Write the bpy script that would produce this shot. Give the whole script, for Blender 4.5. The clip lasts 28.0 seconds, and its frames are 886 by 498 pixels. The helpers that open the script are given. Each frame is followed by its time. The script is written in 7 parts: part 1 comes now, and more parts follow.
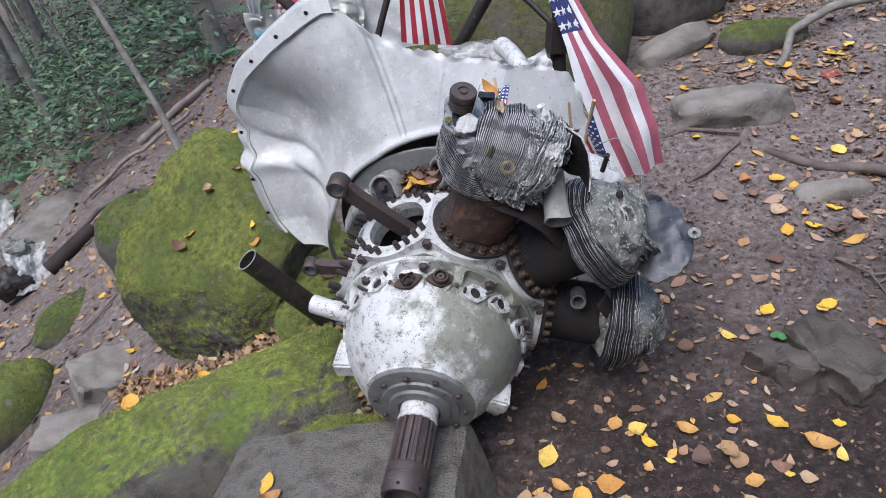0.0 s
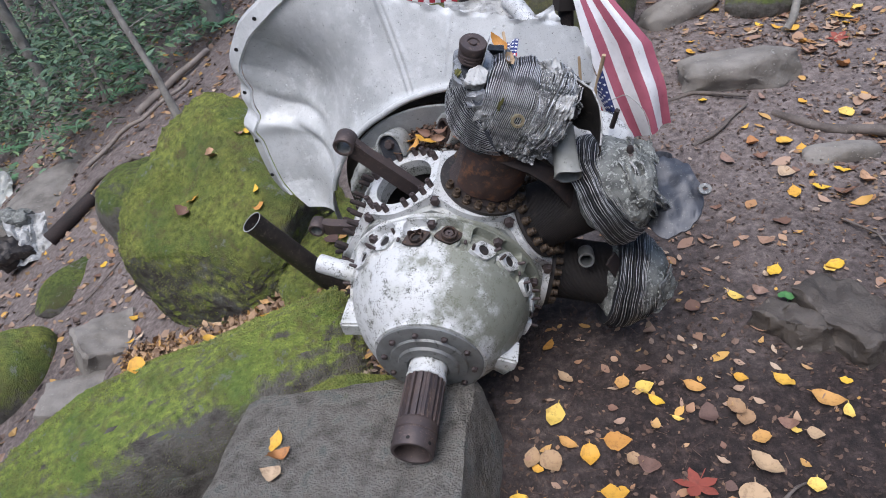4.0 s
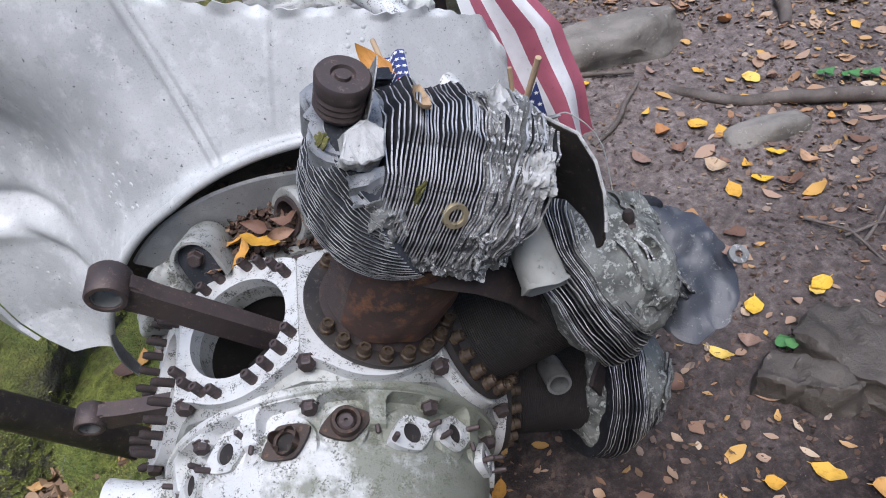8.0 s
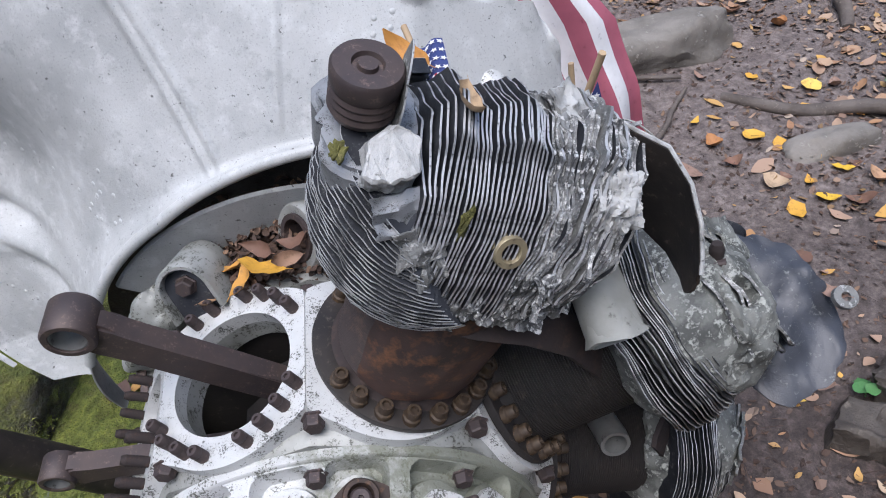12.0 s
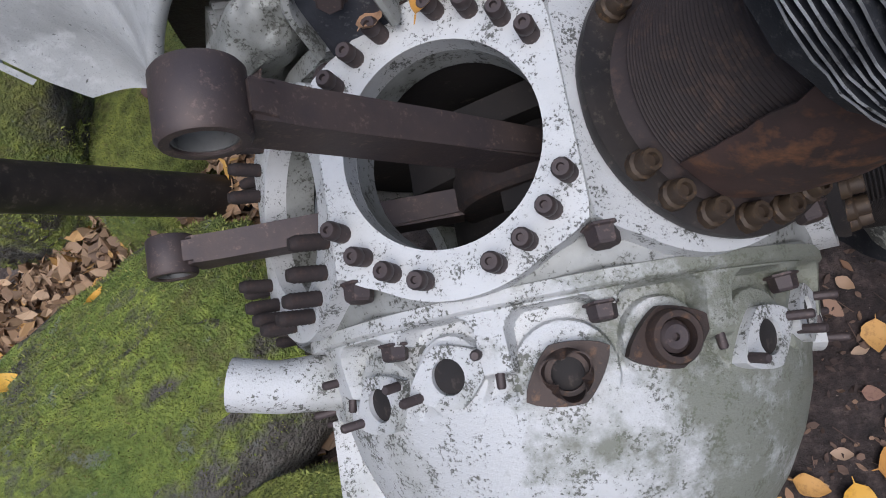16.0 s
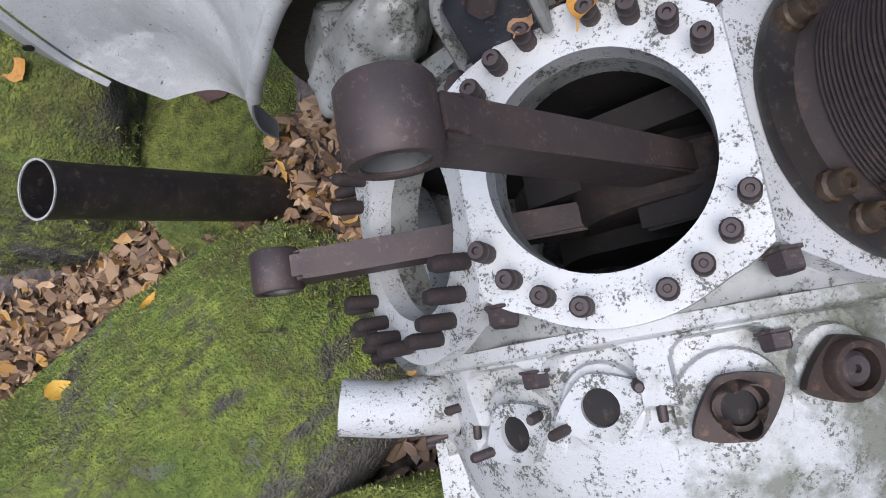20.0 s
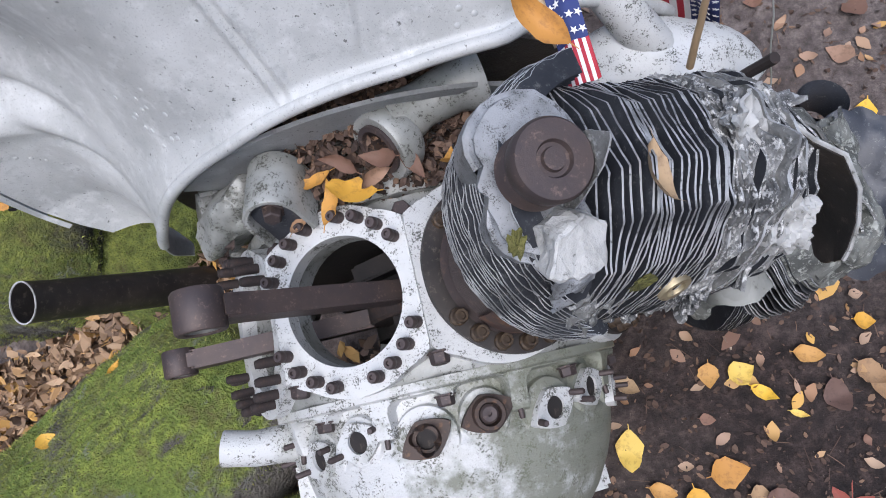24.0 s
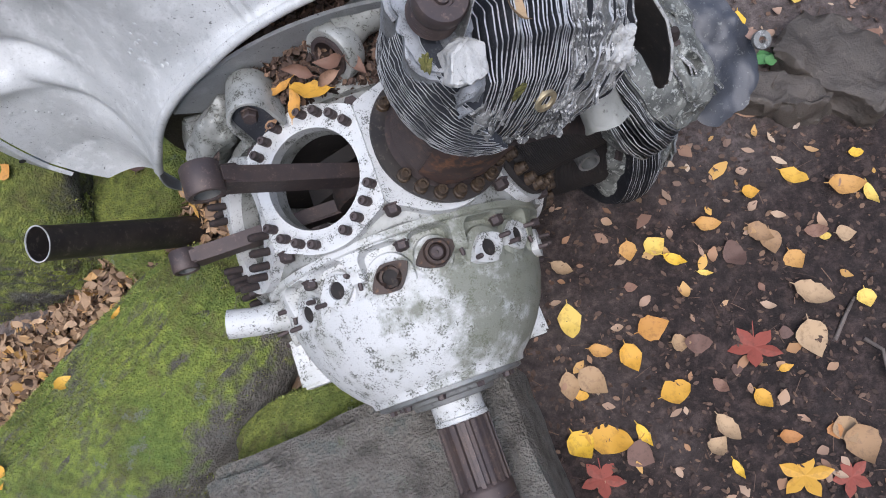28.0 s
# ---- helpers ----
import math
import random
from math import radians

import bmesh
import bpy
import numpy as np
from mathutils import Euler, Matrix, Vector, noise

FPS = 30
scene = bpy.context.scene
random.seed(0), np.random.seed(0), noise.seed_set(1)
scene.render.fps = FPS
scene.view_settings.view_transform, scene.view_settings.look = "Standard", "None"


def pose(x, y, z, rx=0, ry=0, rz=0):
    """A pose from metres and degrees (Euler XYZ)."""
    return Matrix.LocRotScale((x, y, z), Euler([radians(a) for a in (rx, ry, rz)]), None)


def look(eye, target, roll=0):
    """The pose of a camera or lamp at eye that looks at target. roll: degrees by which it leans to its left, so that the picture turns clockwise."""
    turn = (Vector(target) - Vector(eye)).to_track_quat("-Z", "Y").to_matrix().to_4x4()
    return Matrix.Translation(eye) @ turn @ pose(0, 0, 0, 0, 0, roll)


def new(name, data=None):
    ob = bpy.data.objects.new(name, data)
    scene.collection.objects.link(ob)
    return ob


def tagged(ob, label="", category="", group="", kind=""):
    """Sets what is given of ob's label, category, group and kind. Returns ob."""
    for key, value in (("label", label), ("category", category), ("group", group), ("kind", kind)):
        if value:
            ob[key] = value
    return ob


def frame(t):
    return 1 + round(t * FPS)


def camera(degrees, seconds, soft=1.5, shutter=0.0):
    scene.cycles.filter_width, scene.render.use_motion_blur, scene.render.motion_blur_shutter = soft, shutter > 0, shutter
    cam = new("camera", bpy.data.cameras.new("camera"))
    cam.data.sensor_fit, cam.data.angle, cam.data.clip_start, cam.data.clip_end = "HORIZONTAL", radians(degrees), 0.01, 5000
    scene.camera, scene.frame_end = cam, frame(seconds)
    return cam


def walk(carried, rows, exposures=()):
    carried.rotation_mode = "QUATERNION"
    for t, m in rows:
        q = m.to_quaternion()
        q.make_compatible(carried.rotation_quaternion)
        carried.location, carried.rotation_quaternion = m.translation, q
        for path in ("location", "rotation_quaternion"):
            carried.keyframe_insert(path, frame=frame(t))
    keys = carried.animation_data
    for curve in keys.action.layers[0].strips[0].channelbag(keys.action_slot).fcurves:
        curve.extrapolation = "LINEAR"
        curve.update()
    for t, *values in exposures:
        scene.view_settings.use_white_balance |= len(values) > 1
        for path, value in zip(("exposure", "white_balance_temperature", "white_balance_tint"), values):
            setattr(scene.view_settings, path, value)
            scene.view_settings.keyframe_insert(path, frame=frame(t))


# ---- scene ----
cam = camera(64.6, 28.0, soft=1.0)
PATH = [
    (0, (0.002, 0.056, 1.537), (-0.120, 1.777, 0.525), -10.07),
    (0.5, (0.021, 0.056, 1.548), (-0.076, 1.796, 0.568), -9.90),
    (1, (0.028, 0.050, 1.548), (-0.060, 1.794, 0.572), -9.99),
    (1.5, (0.016, 0.037, 1.532), (-0.064, 1.780, 0.555), -9.98),
    (2, (-0.008, 0.015, 1.510), (-0.094, 1.762, 0.539), -9.98),
    (2.5, (-0.015, 0.021, 1.511), (-0.111, 1.765, 0.537), -10.06),
    (3, (-0.010, 0.031, 1.503), (-0.113, 1.777, 0.534), -9.97),
    (3.5, (-0.020, 0.037, 1.502), (-0.138, 1.751, 0.479), -10.11),
    (5.5, (-0.047, 0.134, 1.462), (-0.180, 1.796, 0.357), -10.49),
    (6, (-0.056, 0.340, 1.462), (-0.158, 1.992, 0.340), -10.20),
    (6.5, (-0.059, 0.507, 1.458), (0.031, 2.140, 0.307), -10.64),
    (7, (-0.109, 0.647, 1.445), (0.176, 2.234, 0.262), -10.91),
    (7.5, (-0.119, 0.757, 1.399), (0.233, 2.324, 0.207), -11.30),
    (8, (-0.090, 0.846, 1.325), (0.267, 2.410, 0.131), -11.47),
    (8.5, (-0.090, 0.895, 1.316), (0.271, 2.462, 0.128), -11.34),
    (9, (-0.078, 0.924, 1.291), (0.282, 2.494, 0.105), -11.40),
    (9.5, (-0.066, 0.948, 1.281), (0.286, 2.520, 0.097), -11.32),
    (10, (-0.061, 0.985, 1.262), (0.286, 2.561, 0.079), -11.22),
    (10.5, (-0.058, 1.016, 1.245), (0.282, 2.595, 0.066), -11.18),
    (11, (-0.059, 1.031, 1.242), (0.268, 2.614, 0.065), -11.30),
    (11.5, (-0.070, 1.024, 1.244), (0.254, 2.610, 0.070), -11.11),
    (12, (-0.074, 1.016, 1.248), (0.245, 2.602, 0.072), -11.10),
    (12.5, (-0.113, 1.034, 1.243), (0.181, 2.587, 0.018), -11.06),
    (13, (-0.185, 1.067, 1.229), (0.064, 2.536, -0.106), -11.74),
    (13.5, (-0.227, 1.111, 1.207), (-0.050, 2.487, -0.233), -13.14),
    (15.5, (-0.265, 1.356, 1.132), (-0.239, 2.230, -0.667), -20.51),
    (16, (-0.250, 1.394, 1.128), (-0.244, 2.217, -0.695), -21.79),
    (16.5, (-0.241, 1.432, 1.118), (-0.234, 2.253, -0.706), -21.91),
    (17, (-0.234, 1.456, 1.101), (-0.235, 2.277, -0.723), -22.37),
    (17.5, (-0.232, 1.465, 1.099), (-0.235, 2.279, -0.728), -22.56),
    (18, (-0.250, 1.465, 1.104), (-0.253, 2.276, -0.724), -22.51),
    (18.5, (-0.276, 1.463, 1.110), (-0.273, 2.276, -0.717), -21.84),
    (19, (-0.300, 1.467, 1.111), (-0.300, 2.278, -0.717), -21.98),
    (19.5, (-0.326, 1.467, 1.116), (-0.327, 2.279, -0.711), -21.99),
    (20, (-0.345, 1.462, 1.121), (-0.346, 2.274, -0.707), -21.88),
    (20.5, (-0.356, 1.455, 1.139), (-0.357, 2.266, -0.689), -21.89),
    (22.5, (-0.215, 1.352, 1.331), (-0.231, 2.215, -0.473), -21.64),
    (23, (-0.181, 1.325, 1.377), (-0.181, 2.183, -0.430), -21.61),
    (23.5, (-0.141, 1.322, 1.426), (-0.120, 2.170, -0.385), -22.10),
    (24, (-0.101, 1.322, 1.466), (-0.061, 2.161, -0.349), -22.45),
    (24.5, (-0.082, 1.317, 1.517), (-0.029, 2.150, -0.300), -22.33),
    (25, (-0.083, 1.308, 1.564), (-0.021, 2.138, -0.254), -22.15),
    (25.5, (-0.094, 1.292, 1.605), (-0.030, 2.119, -0.215), -22.20),
    (26, (-0.108, 1.235, 1.642), (-0.038, 2.065, -0.176), -22.17),
    (26.5, (-0.135, 1.171, 1.634), (-0.060, 1.999, -0.185), -22.17),
    (27, (-0.157, 1.108, 1.619), (-0.075, 1.935, -0.200), -22.28),
    (27.5, (-0.167, 1.066, 1.613), (-0.073, 1.886, -0.208), -22.56),
    (28, (-0.174, 1.058, 1.604), (-0.049, 1.858, -0.225), -23.06),
]
EXPOSURES = [(0, 1.04, 6350, 10), (6, 1.0, 6350, 10), (8, 1.02, 6350, 10), (13, 1.02, 6350, 10), (15.5, 0.58, 6350, 10), (16.2, 0.58, 6350, 10), (17, 0.80, 6350, 10), (18, 0.94, 6350, 10), (20, 0.86, 6350, 10), (23, 0.94, 6350, 10), (26, 0.88, 6350, 10), (28, 0.96, 6350, 10)]
walk(cam, [(t, look(eye, target, roll)) for t, eye, target, roll in PATH], EXPOSURES)

# ---- world and light ----
SUN_ELEV, SUN_TURN = radians(58), radians(200)
world = bpy.data.worlds.new("forest_sky")
scene.world = world
world.use_nodes = True
wn = world.node_tree
sky = wn.nodes.new("ShaderNodeTexSky")
sky.sky_type, sky.sun_disc = "NISHITA", False
sky.sun_elevation, sky.sun_rotation = SUN_ELEV, SUN_TURN
sky.air_density, sky.dust_density, sky.ozone_density = 1.0, 1.6, 1.0
wn.links.new(sky.outputs["Color"], wn.nodes["Background"].inputs["Color"])
wn.nodes["Background"].inputs["Strength"].default_value = 0.15
sun = new("sun", bpy.data.lights.new("sun", "SUN"))
sun.data.energy, sun.data.angle, sun.data.color = 1.6, radians(50), (1.0, 0.972, 0.985)
sun.matrix_world = look((-0.6, -1.0, 4.0), (0.1, 0.6, 0.0))

# ---- materials ----


def shader(name):
    m = bpy.data.materials.new(name)
    m.use_nodes = True
    nt = m.node_tree
    return m, nt, nt.nodes["Principled BSDF"]


def rgb(c):
    return (c[0], c[1], c[2], 1.0)


def noise_node(nt, scale, detail=6.0, rough=0.6, coords="Object"):
    tc = nt.nodes.new("ShaderNodeTexCoord")
    n = nt.nodes.new("ShaderNodeTexNoise")
    n.inputs["Scale"].default_value, n.inputs["Detail"].default_value, n.inputs["Roughness"].default_value = scale, detail, rough
    nt.links.new(tc.outputs[coords], n.inputs["Vector"])
    return n


def ramp(nt, src, stops):
    r = nt.nodes.new("ShaderNodeValToRGB")
    e = r.color_ramp.elements
    while len(e) < len(stops):
        e.new(0.5)
    for k, (p, c) in enumerate(stops):
        e[k].position, e[k].color = p, rgb(c if len(c) == 3 else (c[0],) * 3)
    nt.links.new(src, r.inputs["Fac"])
    return r.outputs["Color"]


def blend(nt, fac, a, b, mode="MIX"):
    x = nt.nodes.new("ShaderNodeMix")
    x.data_type, x.blend_type = "RGBA", mode
    for sock, v in ((x.inputs[0], fac), (x.inputs[6], a), (x.inputs[7], b)):
        if isinstance(v, (int, float)):
            sock.default_value = v
        elif isinstance(v, tuple):
            sock.default_value = rgb(v)
        else:
            nt.links.new(v, sock)
    return x.outputs[2]


def bump(nt, bsdf, height, strength=0.4, dist=0.01):
    b = nt.nodes.new("ShaderNodeBump")
    b.inputs["Strength"].default_value, b.inputs["Distance"].default_value = strength, dist
    nt.links.new(height, b.inputs["Height"])
    nt.links.new(b.outputs["Normal"], bsdf.inputs["Normal"])


def worn(name, base, stain, speck, big=9.0, fine=90.0, stain_at=(0.42, 0.62), speck_at=(0.60, 0.68), rough=0.5, metal=0.0, relief=0.15, depth=0.002):
    """A weathered surface: a base colour, broad stains and fine specks, with fine relief."""
    m, nt, b = shader(name)
    n1, n2, n3 = noise_node(nt, big), noise_node(nt, fine, 4, 0.7), noise_node(nt, big * 4, 5, 0.65)
    f1 = ramp(nt, n1.outputs["Fac"], [(stain_at[0], (0,)), (stain_at[1], (1,))])
    c = blend(nt, f1, base, stain)
    mul = nt.nodes.new("ShaderNodeMath")
    mul.operation = "MULTIPLY_ADD"
    nt.links.new(n2.outputs["Fac"], mul.inputs[0])
    mul.inputs[1].default_value = 0.55
    half = nt.nodes.new("ShaderNodeMath")
    half.operation = "MULTIPLY"
    half.inputs[1].default_value = 0.5
    nt.links.new(n3.outputs["Fac"], half.inputs[0])
    nt.links.new(half.outputs[0], mul.inputs[2])
    f2 = ramp(nt, mul.outputs[0], [(speck_at[0], (0,)), (speck_at[1], (1,))])
    c = blend(nt, f2, c, speck)
    nt.links.new(c, b.inputs["Base Color"])
    b.inputs["Roughness"].default_value, b.inputs["Metallic"].default_value = rough, metal
    bump(nt, b, n2.outputs["Fac"], relief, depth)
    return m


M_CASE = worn("weathered_cast_aluminium", (0.55, 0.555, 0.55), (0.33, 0.335, 0.295), (0.12, 0.12, 0.105), 11, 300, (0.48, 0.74), (0.560, 0.612), 0.6, 0.1, 0.8, 0.0016)
M_PAD = worn("machined_aluminium_pad", (0.56, 0.565, 0.56), (0.44, 0.445, 0.435), (0.11, 0.11, 0.10), 14, 420, (0.45, 0.75), (0.562, 0.615), 0.55, 0.15, 0.5, 0.001)
M_CASE2 = worn("dull_cast_aluminium", (0.34, 0.345, 0.33), (0.18, 0.186, 0.168), (0.08, 0.08, 0.068), 11, 260, (0.4, 0.65), (0.56, 0.62), 0.55, 0.25, 0.2)
M_STEEL = worn("brown_oiled_steel", (0.060, 0.047, 0.048), (0.098, 0.070, 0.060), (0.16, 0.115, 0.095), 14, 240, (0.4, 0.7), (0.58, 0.68), 0.58, 0.35, 0.15)
M_RUST = worn("rusty_steel", (0.027, 0.019, 0.018), (0.014, 0.011, 0.011), (0.060, 0.034, 0.026), 7, 90, (0.42, 0.62), (0.54, 0.68), 0.85, 0.0, 0.35)
M_BARREL = worn("brown_turned_steel", (0.044, 0.032, 0.030), (0.024, 0.018, 0.018), (0.085, 0.052, 0.040), 7, 90, (0.42, 0.62), (0.54, 0.68), 0.75, 0.1, 0.35)
M_SHIELD = worn("rust_brown_shield", (0.066, 0.037, 0.030), (0.030, 0.020, 0.018), (0.165, 0.074, 0.035), 11, 40, (0.40, 0.62), (0.52, 0.66), 0.7, 0.0, 0.4)
# sooty outside; inside the crankcase its near black paints in the shade
M_DARK = worn("sooty_shaded_steel", (0.012, 0.010, 0.010), (0.022, 0.017, 0.015), (0.06, 0.045, 0.038), 12, 110, (0.4, 0.65), (0.6, 0.7), 0.8, 0.0, 0.2)
M_FIN = worn("dark_fin_metal", (0.024, 0.026, 0.032), (0.046, 0.049, 0.056), (0.10, 0.10, 0.10), 22, 260, (0.45, 0.65), (0.58, 0.66), 0.55, 0.4, 0.2)
M_EDGE = worn("bared_fin_edge", (0.50, 0.51, 0.52), (0.20, 0.205, 0.21), (0.06, 0.06, 0.06), 30, 200, (0.45, 0.62), (0.58, 0.66), 0.5, 0.4, 0.2)
M_DIMEDGE = worn("dull_fin_edge", (0.085, 0.087, 0.09), (0.035, 0.036, 0.038), (0.30, 0.30, 0.30), 30, 180, (0.45, 0.62), (0.60, 0.68), 0.55, 0.3, 0.2)
M_CRUSH = worn("crushed_fin_metal", (0.27, 0.272, 0.268), (0.075, 0.077, 0.079), (0.62, 0.62, 0.61), 34, 150, (0.42, 0.56), (0.53, 0.60), 0.65, 0.1, 1.0, 0.005)
M_BROKEN = worn("broken_aluminium", (0.22, 0.222, 0.215), (0.12, 0.122, 0.118), (0.42, 0.42, 0.41), 28, 190, (0.42, 0.6), (0.56, 0.64), 0.6, 0.3, 0.8, 0.004)
M_ROCK = worn("grey_rock", (0.225, 0.205, 0.182), (0.125, 0.112, 0.098), (0.33, 0.315, 0.28), 7, 90, (0.4, 0.62), (0.60, 0.70), 0.85, 0.0, 0.6, 0.006)


def sheet_material(name, base, stain, pit):
    """Weathered paint on sheet metal: cloudy stains, pale rubbed patches, dark pits and fine scratches."""
    m, nt, b = shader(name)
    n1, n2, n3, n4 = noise_node(nt, 5.0, 6, 0.6), noise_node(nt, 24, 7, 0.7), noise_node(nt, 130, 4, 0.6), noise_node(nt, 420, 3, 0.6)
    c = blend(nt, ramp(nt, n1.outputs["Fac"], [(0.40, (0,)), (0.74, (0.9,))]), base, stain)
    c = blend(nt, ramp(nt, n2.outputs["Fac"], [(0.52, (0,)), (0.66, (0.55,))]), c, tuple(v * 1.28 for v in base))
    c = blend(nt, ramp(nt, n2.outputs["Fac"], [(0.30, (0.55,)), (0.42, (0,))]), c, tuple(v * 0.9 for v in stain))
    c = blend(nt, ramp(nt, n4.outputs["Fac"], [(0.58, (0,)), (0.68, (0.5,))]), c, tuple(v * 0.75 for v in stain))
    c = blend(nt, ramp(nt, n3.outputs["Fac"], [(0.665, (0,)), (0.70, (0.85,))]), c, pit)
    nt.links.new(c, b.inputs["Base Color"])
    nt.links.new(ramp(nt, n2.outputs["Fac"], [(0.3, (0.52,)), (0.7, (0.34,))]), b.inputs["Roughness"])
    bump(nt, b, n4.outputs["Fac"], 0.3, 0.0012)
    return m


M_COWL = sheet_material("grey_painted_sheet", (0.495, 0.503, 0.502), (0.275, 0.284, 0.284), (0.07, 0.07, 0.066))


def algae(name, edge, colour):
    """The cast aluminium with a grey-green growth on the side that stays damp; edge: where it begins along x."""
    m = M_CASE.copy()
    m.name = name
    nt = m.node_tree
    b = nt.nodes["Principled BSDF"]
    old = b.inputs["Base Color"].links[0].from_socket
    tc = nt.nodes.new("ShaderNodeTexCoord")
    sep = nt.nodes.new("ShaderNodeSeparateXYZ")
    nt.links.new(tc.outputs["Object"], sep.inputs[0])
    n = noise_node(nt, 13, 7, 0.7)
    mix = nt.nodes.new("ShaderNodeMath")
    mix.operation = "MULTIPLY_ADD"
    nt.links.new(sep.outputs["X"], mix.inputs[0])
    mix.inputs[1].default_value = 1.3
    nt.links.new(n.outputs["Fac"], mix.inputs[2])
    f = ramp(nt, mix.outputs[0], [(edge, (0,)), (edge + 0.16, (0.85,))])
    nt.links.new(blend(nt, f, old, colour), b.inputs["Base Color"])
    return m


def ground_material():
    """Trodden soil, damp low down and darkened there for shade too, drier up the path, with crumbs and pale bits."""
    m, nt, b = shader("damp_shaded_soil")
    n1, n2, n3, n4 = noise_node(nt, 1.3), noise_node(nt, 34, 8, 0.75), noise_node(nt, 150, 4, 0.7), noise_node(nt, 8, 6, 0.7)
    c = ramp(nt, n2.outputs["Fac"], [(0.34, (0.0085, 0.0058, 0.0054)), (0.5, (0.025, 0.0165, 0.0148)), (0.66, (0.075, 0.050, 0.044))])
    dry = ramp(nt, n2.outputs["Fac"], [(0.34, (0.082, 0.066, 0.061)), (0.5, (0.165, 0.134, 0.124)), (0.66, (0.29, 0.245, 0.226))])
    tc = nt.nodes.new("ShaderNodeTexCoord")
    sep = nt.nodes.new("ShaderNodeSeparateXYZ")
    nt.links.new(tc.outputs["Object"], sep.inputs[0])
    damp_shade = nt.nodes.new("ShaderNodeMath")
    damp_shade.operation = "MULTIPLY_ADD"
    nt.links.new(n1.outputs["Fac"], damp_shade.inputs[0])
    damp_shade.inputs[1].default_value = 3.2
    nt.links.new(sep.outputs["Y"], damp_shade.inputs[2])
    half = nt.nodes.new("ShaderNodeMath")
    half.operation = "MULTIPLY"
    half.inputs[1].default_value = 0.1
    nt.links.new(damp_shade.outputs[0], half.inputs[0])
    # low soil is damp, with some of the engine's shade put into its colour
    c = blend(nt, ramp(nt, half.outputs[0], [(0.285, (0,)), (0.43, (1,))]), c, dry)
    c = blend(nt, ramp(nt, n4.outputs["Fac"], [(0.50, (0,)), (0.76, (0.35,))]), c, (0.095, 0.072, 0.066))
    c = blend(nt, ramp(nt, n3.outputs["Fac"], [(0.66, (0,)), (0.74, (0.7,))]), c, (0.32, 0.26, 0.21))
    nt.links.new(c, b.inputs["Base Color"])
    b.inputs["Roughness"].default_value = 0.95
    add = nt.nodes.new("ShaderNodeMath")
    nt.links.new(n2.outputs["Fac"], add.inputs[0])
    nt.links.new(n3.outputs["Fac"], add.inputs[1])
    bump(nt, b, add.outputs[0], 0.8, 0.009)
    return m


def mossy_material(name, moss_low, moss_high, tint=(0.19, 0.235, 0.04), pale=1.0):
    """Rock with moss on what faces up, broken up by noise."""
    m, nt, b = shader(name)
    geo = nt.nodes.new("ShaderNodeNewGeometry")
    sep = nt.nodes.new("ShaderNodeSeparateXYZ")
    nt.links.new(geo.outputs["Normal"], sep.inputs[0])
    n1, n2, n3, n4 = noise_node(nt, 4.5, 6, 0.65), noise_node(nt, 38, 6, 0.7), noise_node(nt, 160, 3, 0.6), noise_node(nt, 13, 6, 0.7)
    add = nt.nodes.new("ShaderNodeMath")
    add.operation = "MULTIPLY_ADD"
    nt.links.new(n1.outputs["Fac"], add.inputs[0])
    add.inputs[1].default_value = 2.3
    nt.links.new(sep.outputs["Z"], add.inputs[2])
    add2 = nt.nodes.new("ShaderNodeMath")
    add2.operation = "MULTIPLY_ADD"
    nt.links.new(n2.outputs["Fac"], add2.inputs[0])
    add2.inputs[1].default_value = 0.55
    nt.links.new(add.outputs[0], add2.inputs[2])
    f = ramp(nt, add2.outputs[0], [(moss_low / 3, (0,)), (moss_high / 3, (1,))])
    div = nt.nodes.new("ShaderNodeMath")
    div.operation = "DIVIDE"
    div.inputs[1].default_value = 3.0
    nt.links.new(add2.outputs[0], div.inputs[0])
    nt.links.new(div.outputs[0], f.node.inputs["Fac"])
    rock = ramp(nt, n4.outputs["Fac"], [(0.35, tuple(v * pale for v in (0.064, 0.057, 0.049))), (0.55, tuple(v * pale for v in (0.138, 0.127, 0.111))), (0.64, (0.19, 0.20, 0.178)), (0.72, (0.32, 0.34, 0.30))])
    moss = ramp(nt, n2.outputs["Fac"], [(0.3, tuple(v * 0.28 for v in tint)), (0.5, tint), (0.7, (tint[0] * 1.75, tint[1] * 1.6, tint[2] * 1.5))])
    moss = blend(nt, ramp(nt, n1.outputs["Fac"], [(0.42, (0,)), (0.62, (0.75,))]), moss, (tint[0] * 0.45, tint[1] * 0.62, tint[2] * 0.7))
    moss = blend(nt, ramp(nt, n4.outputs["Fac"], [(0.52, (0,)), (0.68, (0.8,))]), moss, (tint[0] * 0.62, tint[1] * 0.42, tint[2] * 0.9))
    n5, n6 = noise_node(nt, 2.6, 5, 0.6), noise_node(nt, 9.0, 7, 0.75)
    moss = blend(nt, ramp(nt, n5.outputs["Fac"], [(0.52, (0,)), (0.66, (0.55,))]), moss, (0.125, 0.105, 0.042))
    c = blend(nt, f, rock, moss)
    c = blend(nt, ramp(nt, n6.outputs["Fac"], [(0.60, (0,)), (0.65, (0.75,))]), c, (0.30, 0.315, 0.255))
    nt.links.new(c, b.inputs["Base Color"])
    b.inputs["Roughness"].default_value = 0.9
    h = nt.nodes.new("ShaderNodeMath")
    nt.links.new(n2.outputs["Fac"], h.inputs[0])
    nt.links.new(n3.outputs["Fac"], h.inputs[1])
    bump(nt, b, h.outputs[0], 1.0, 0.034)
    return m


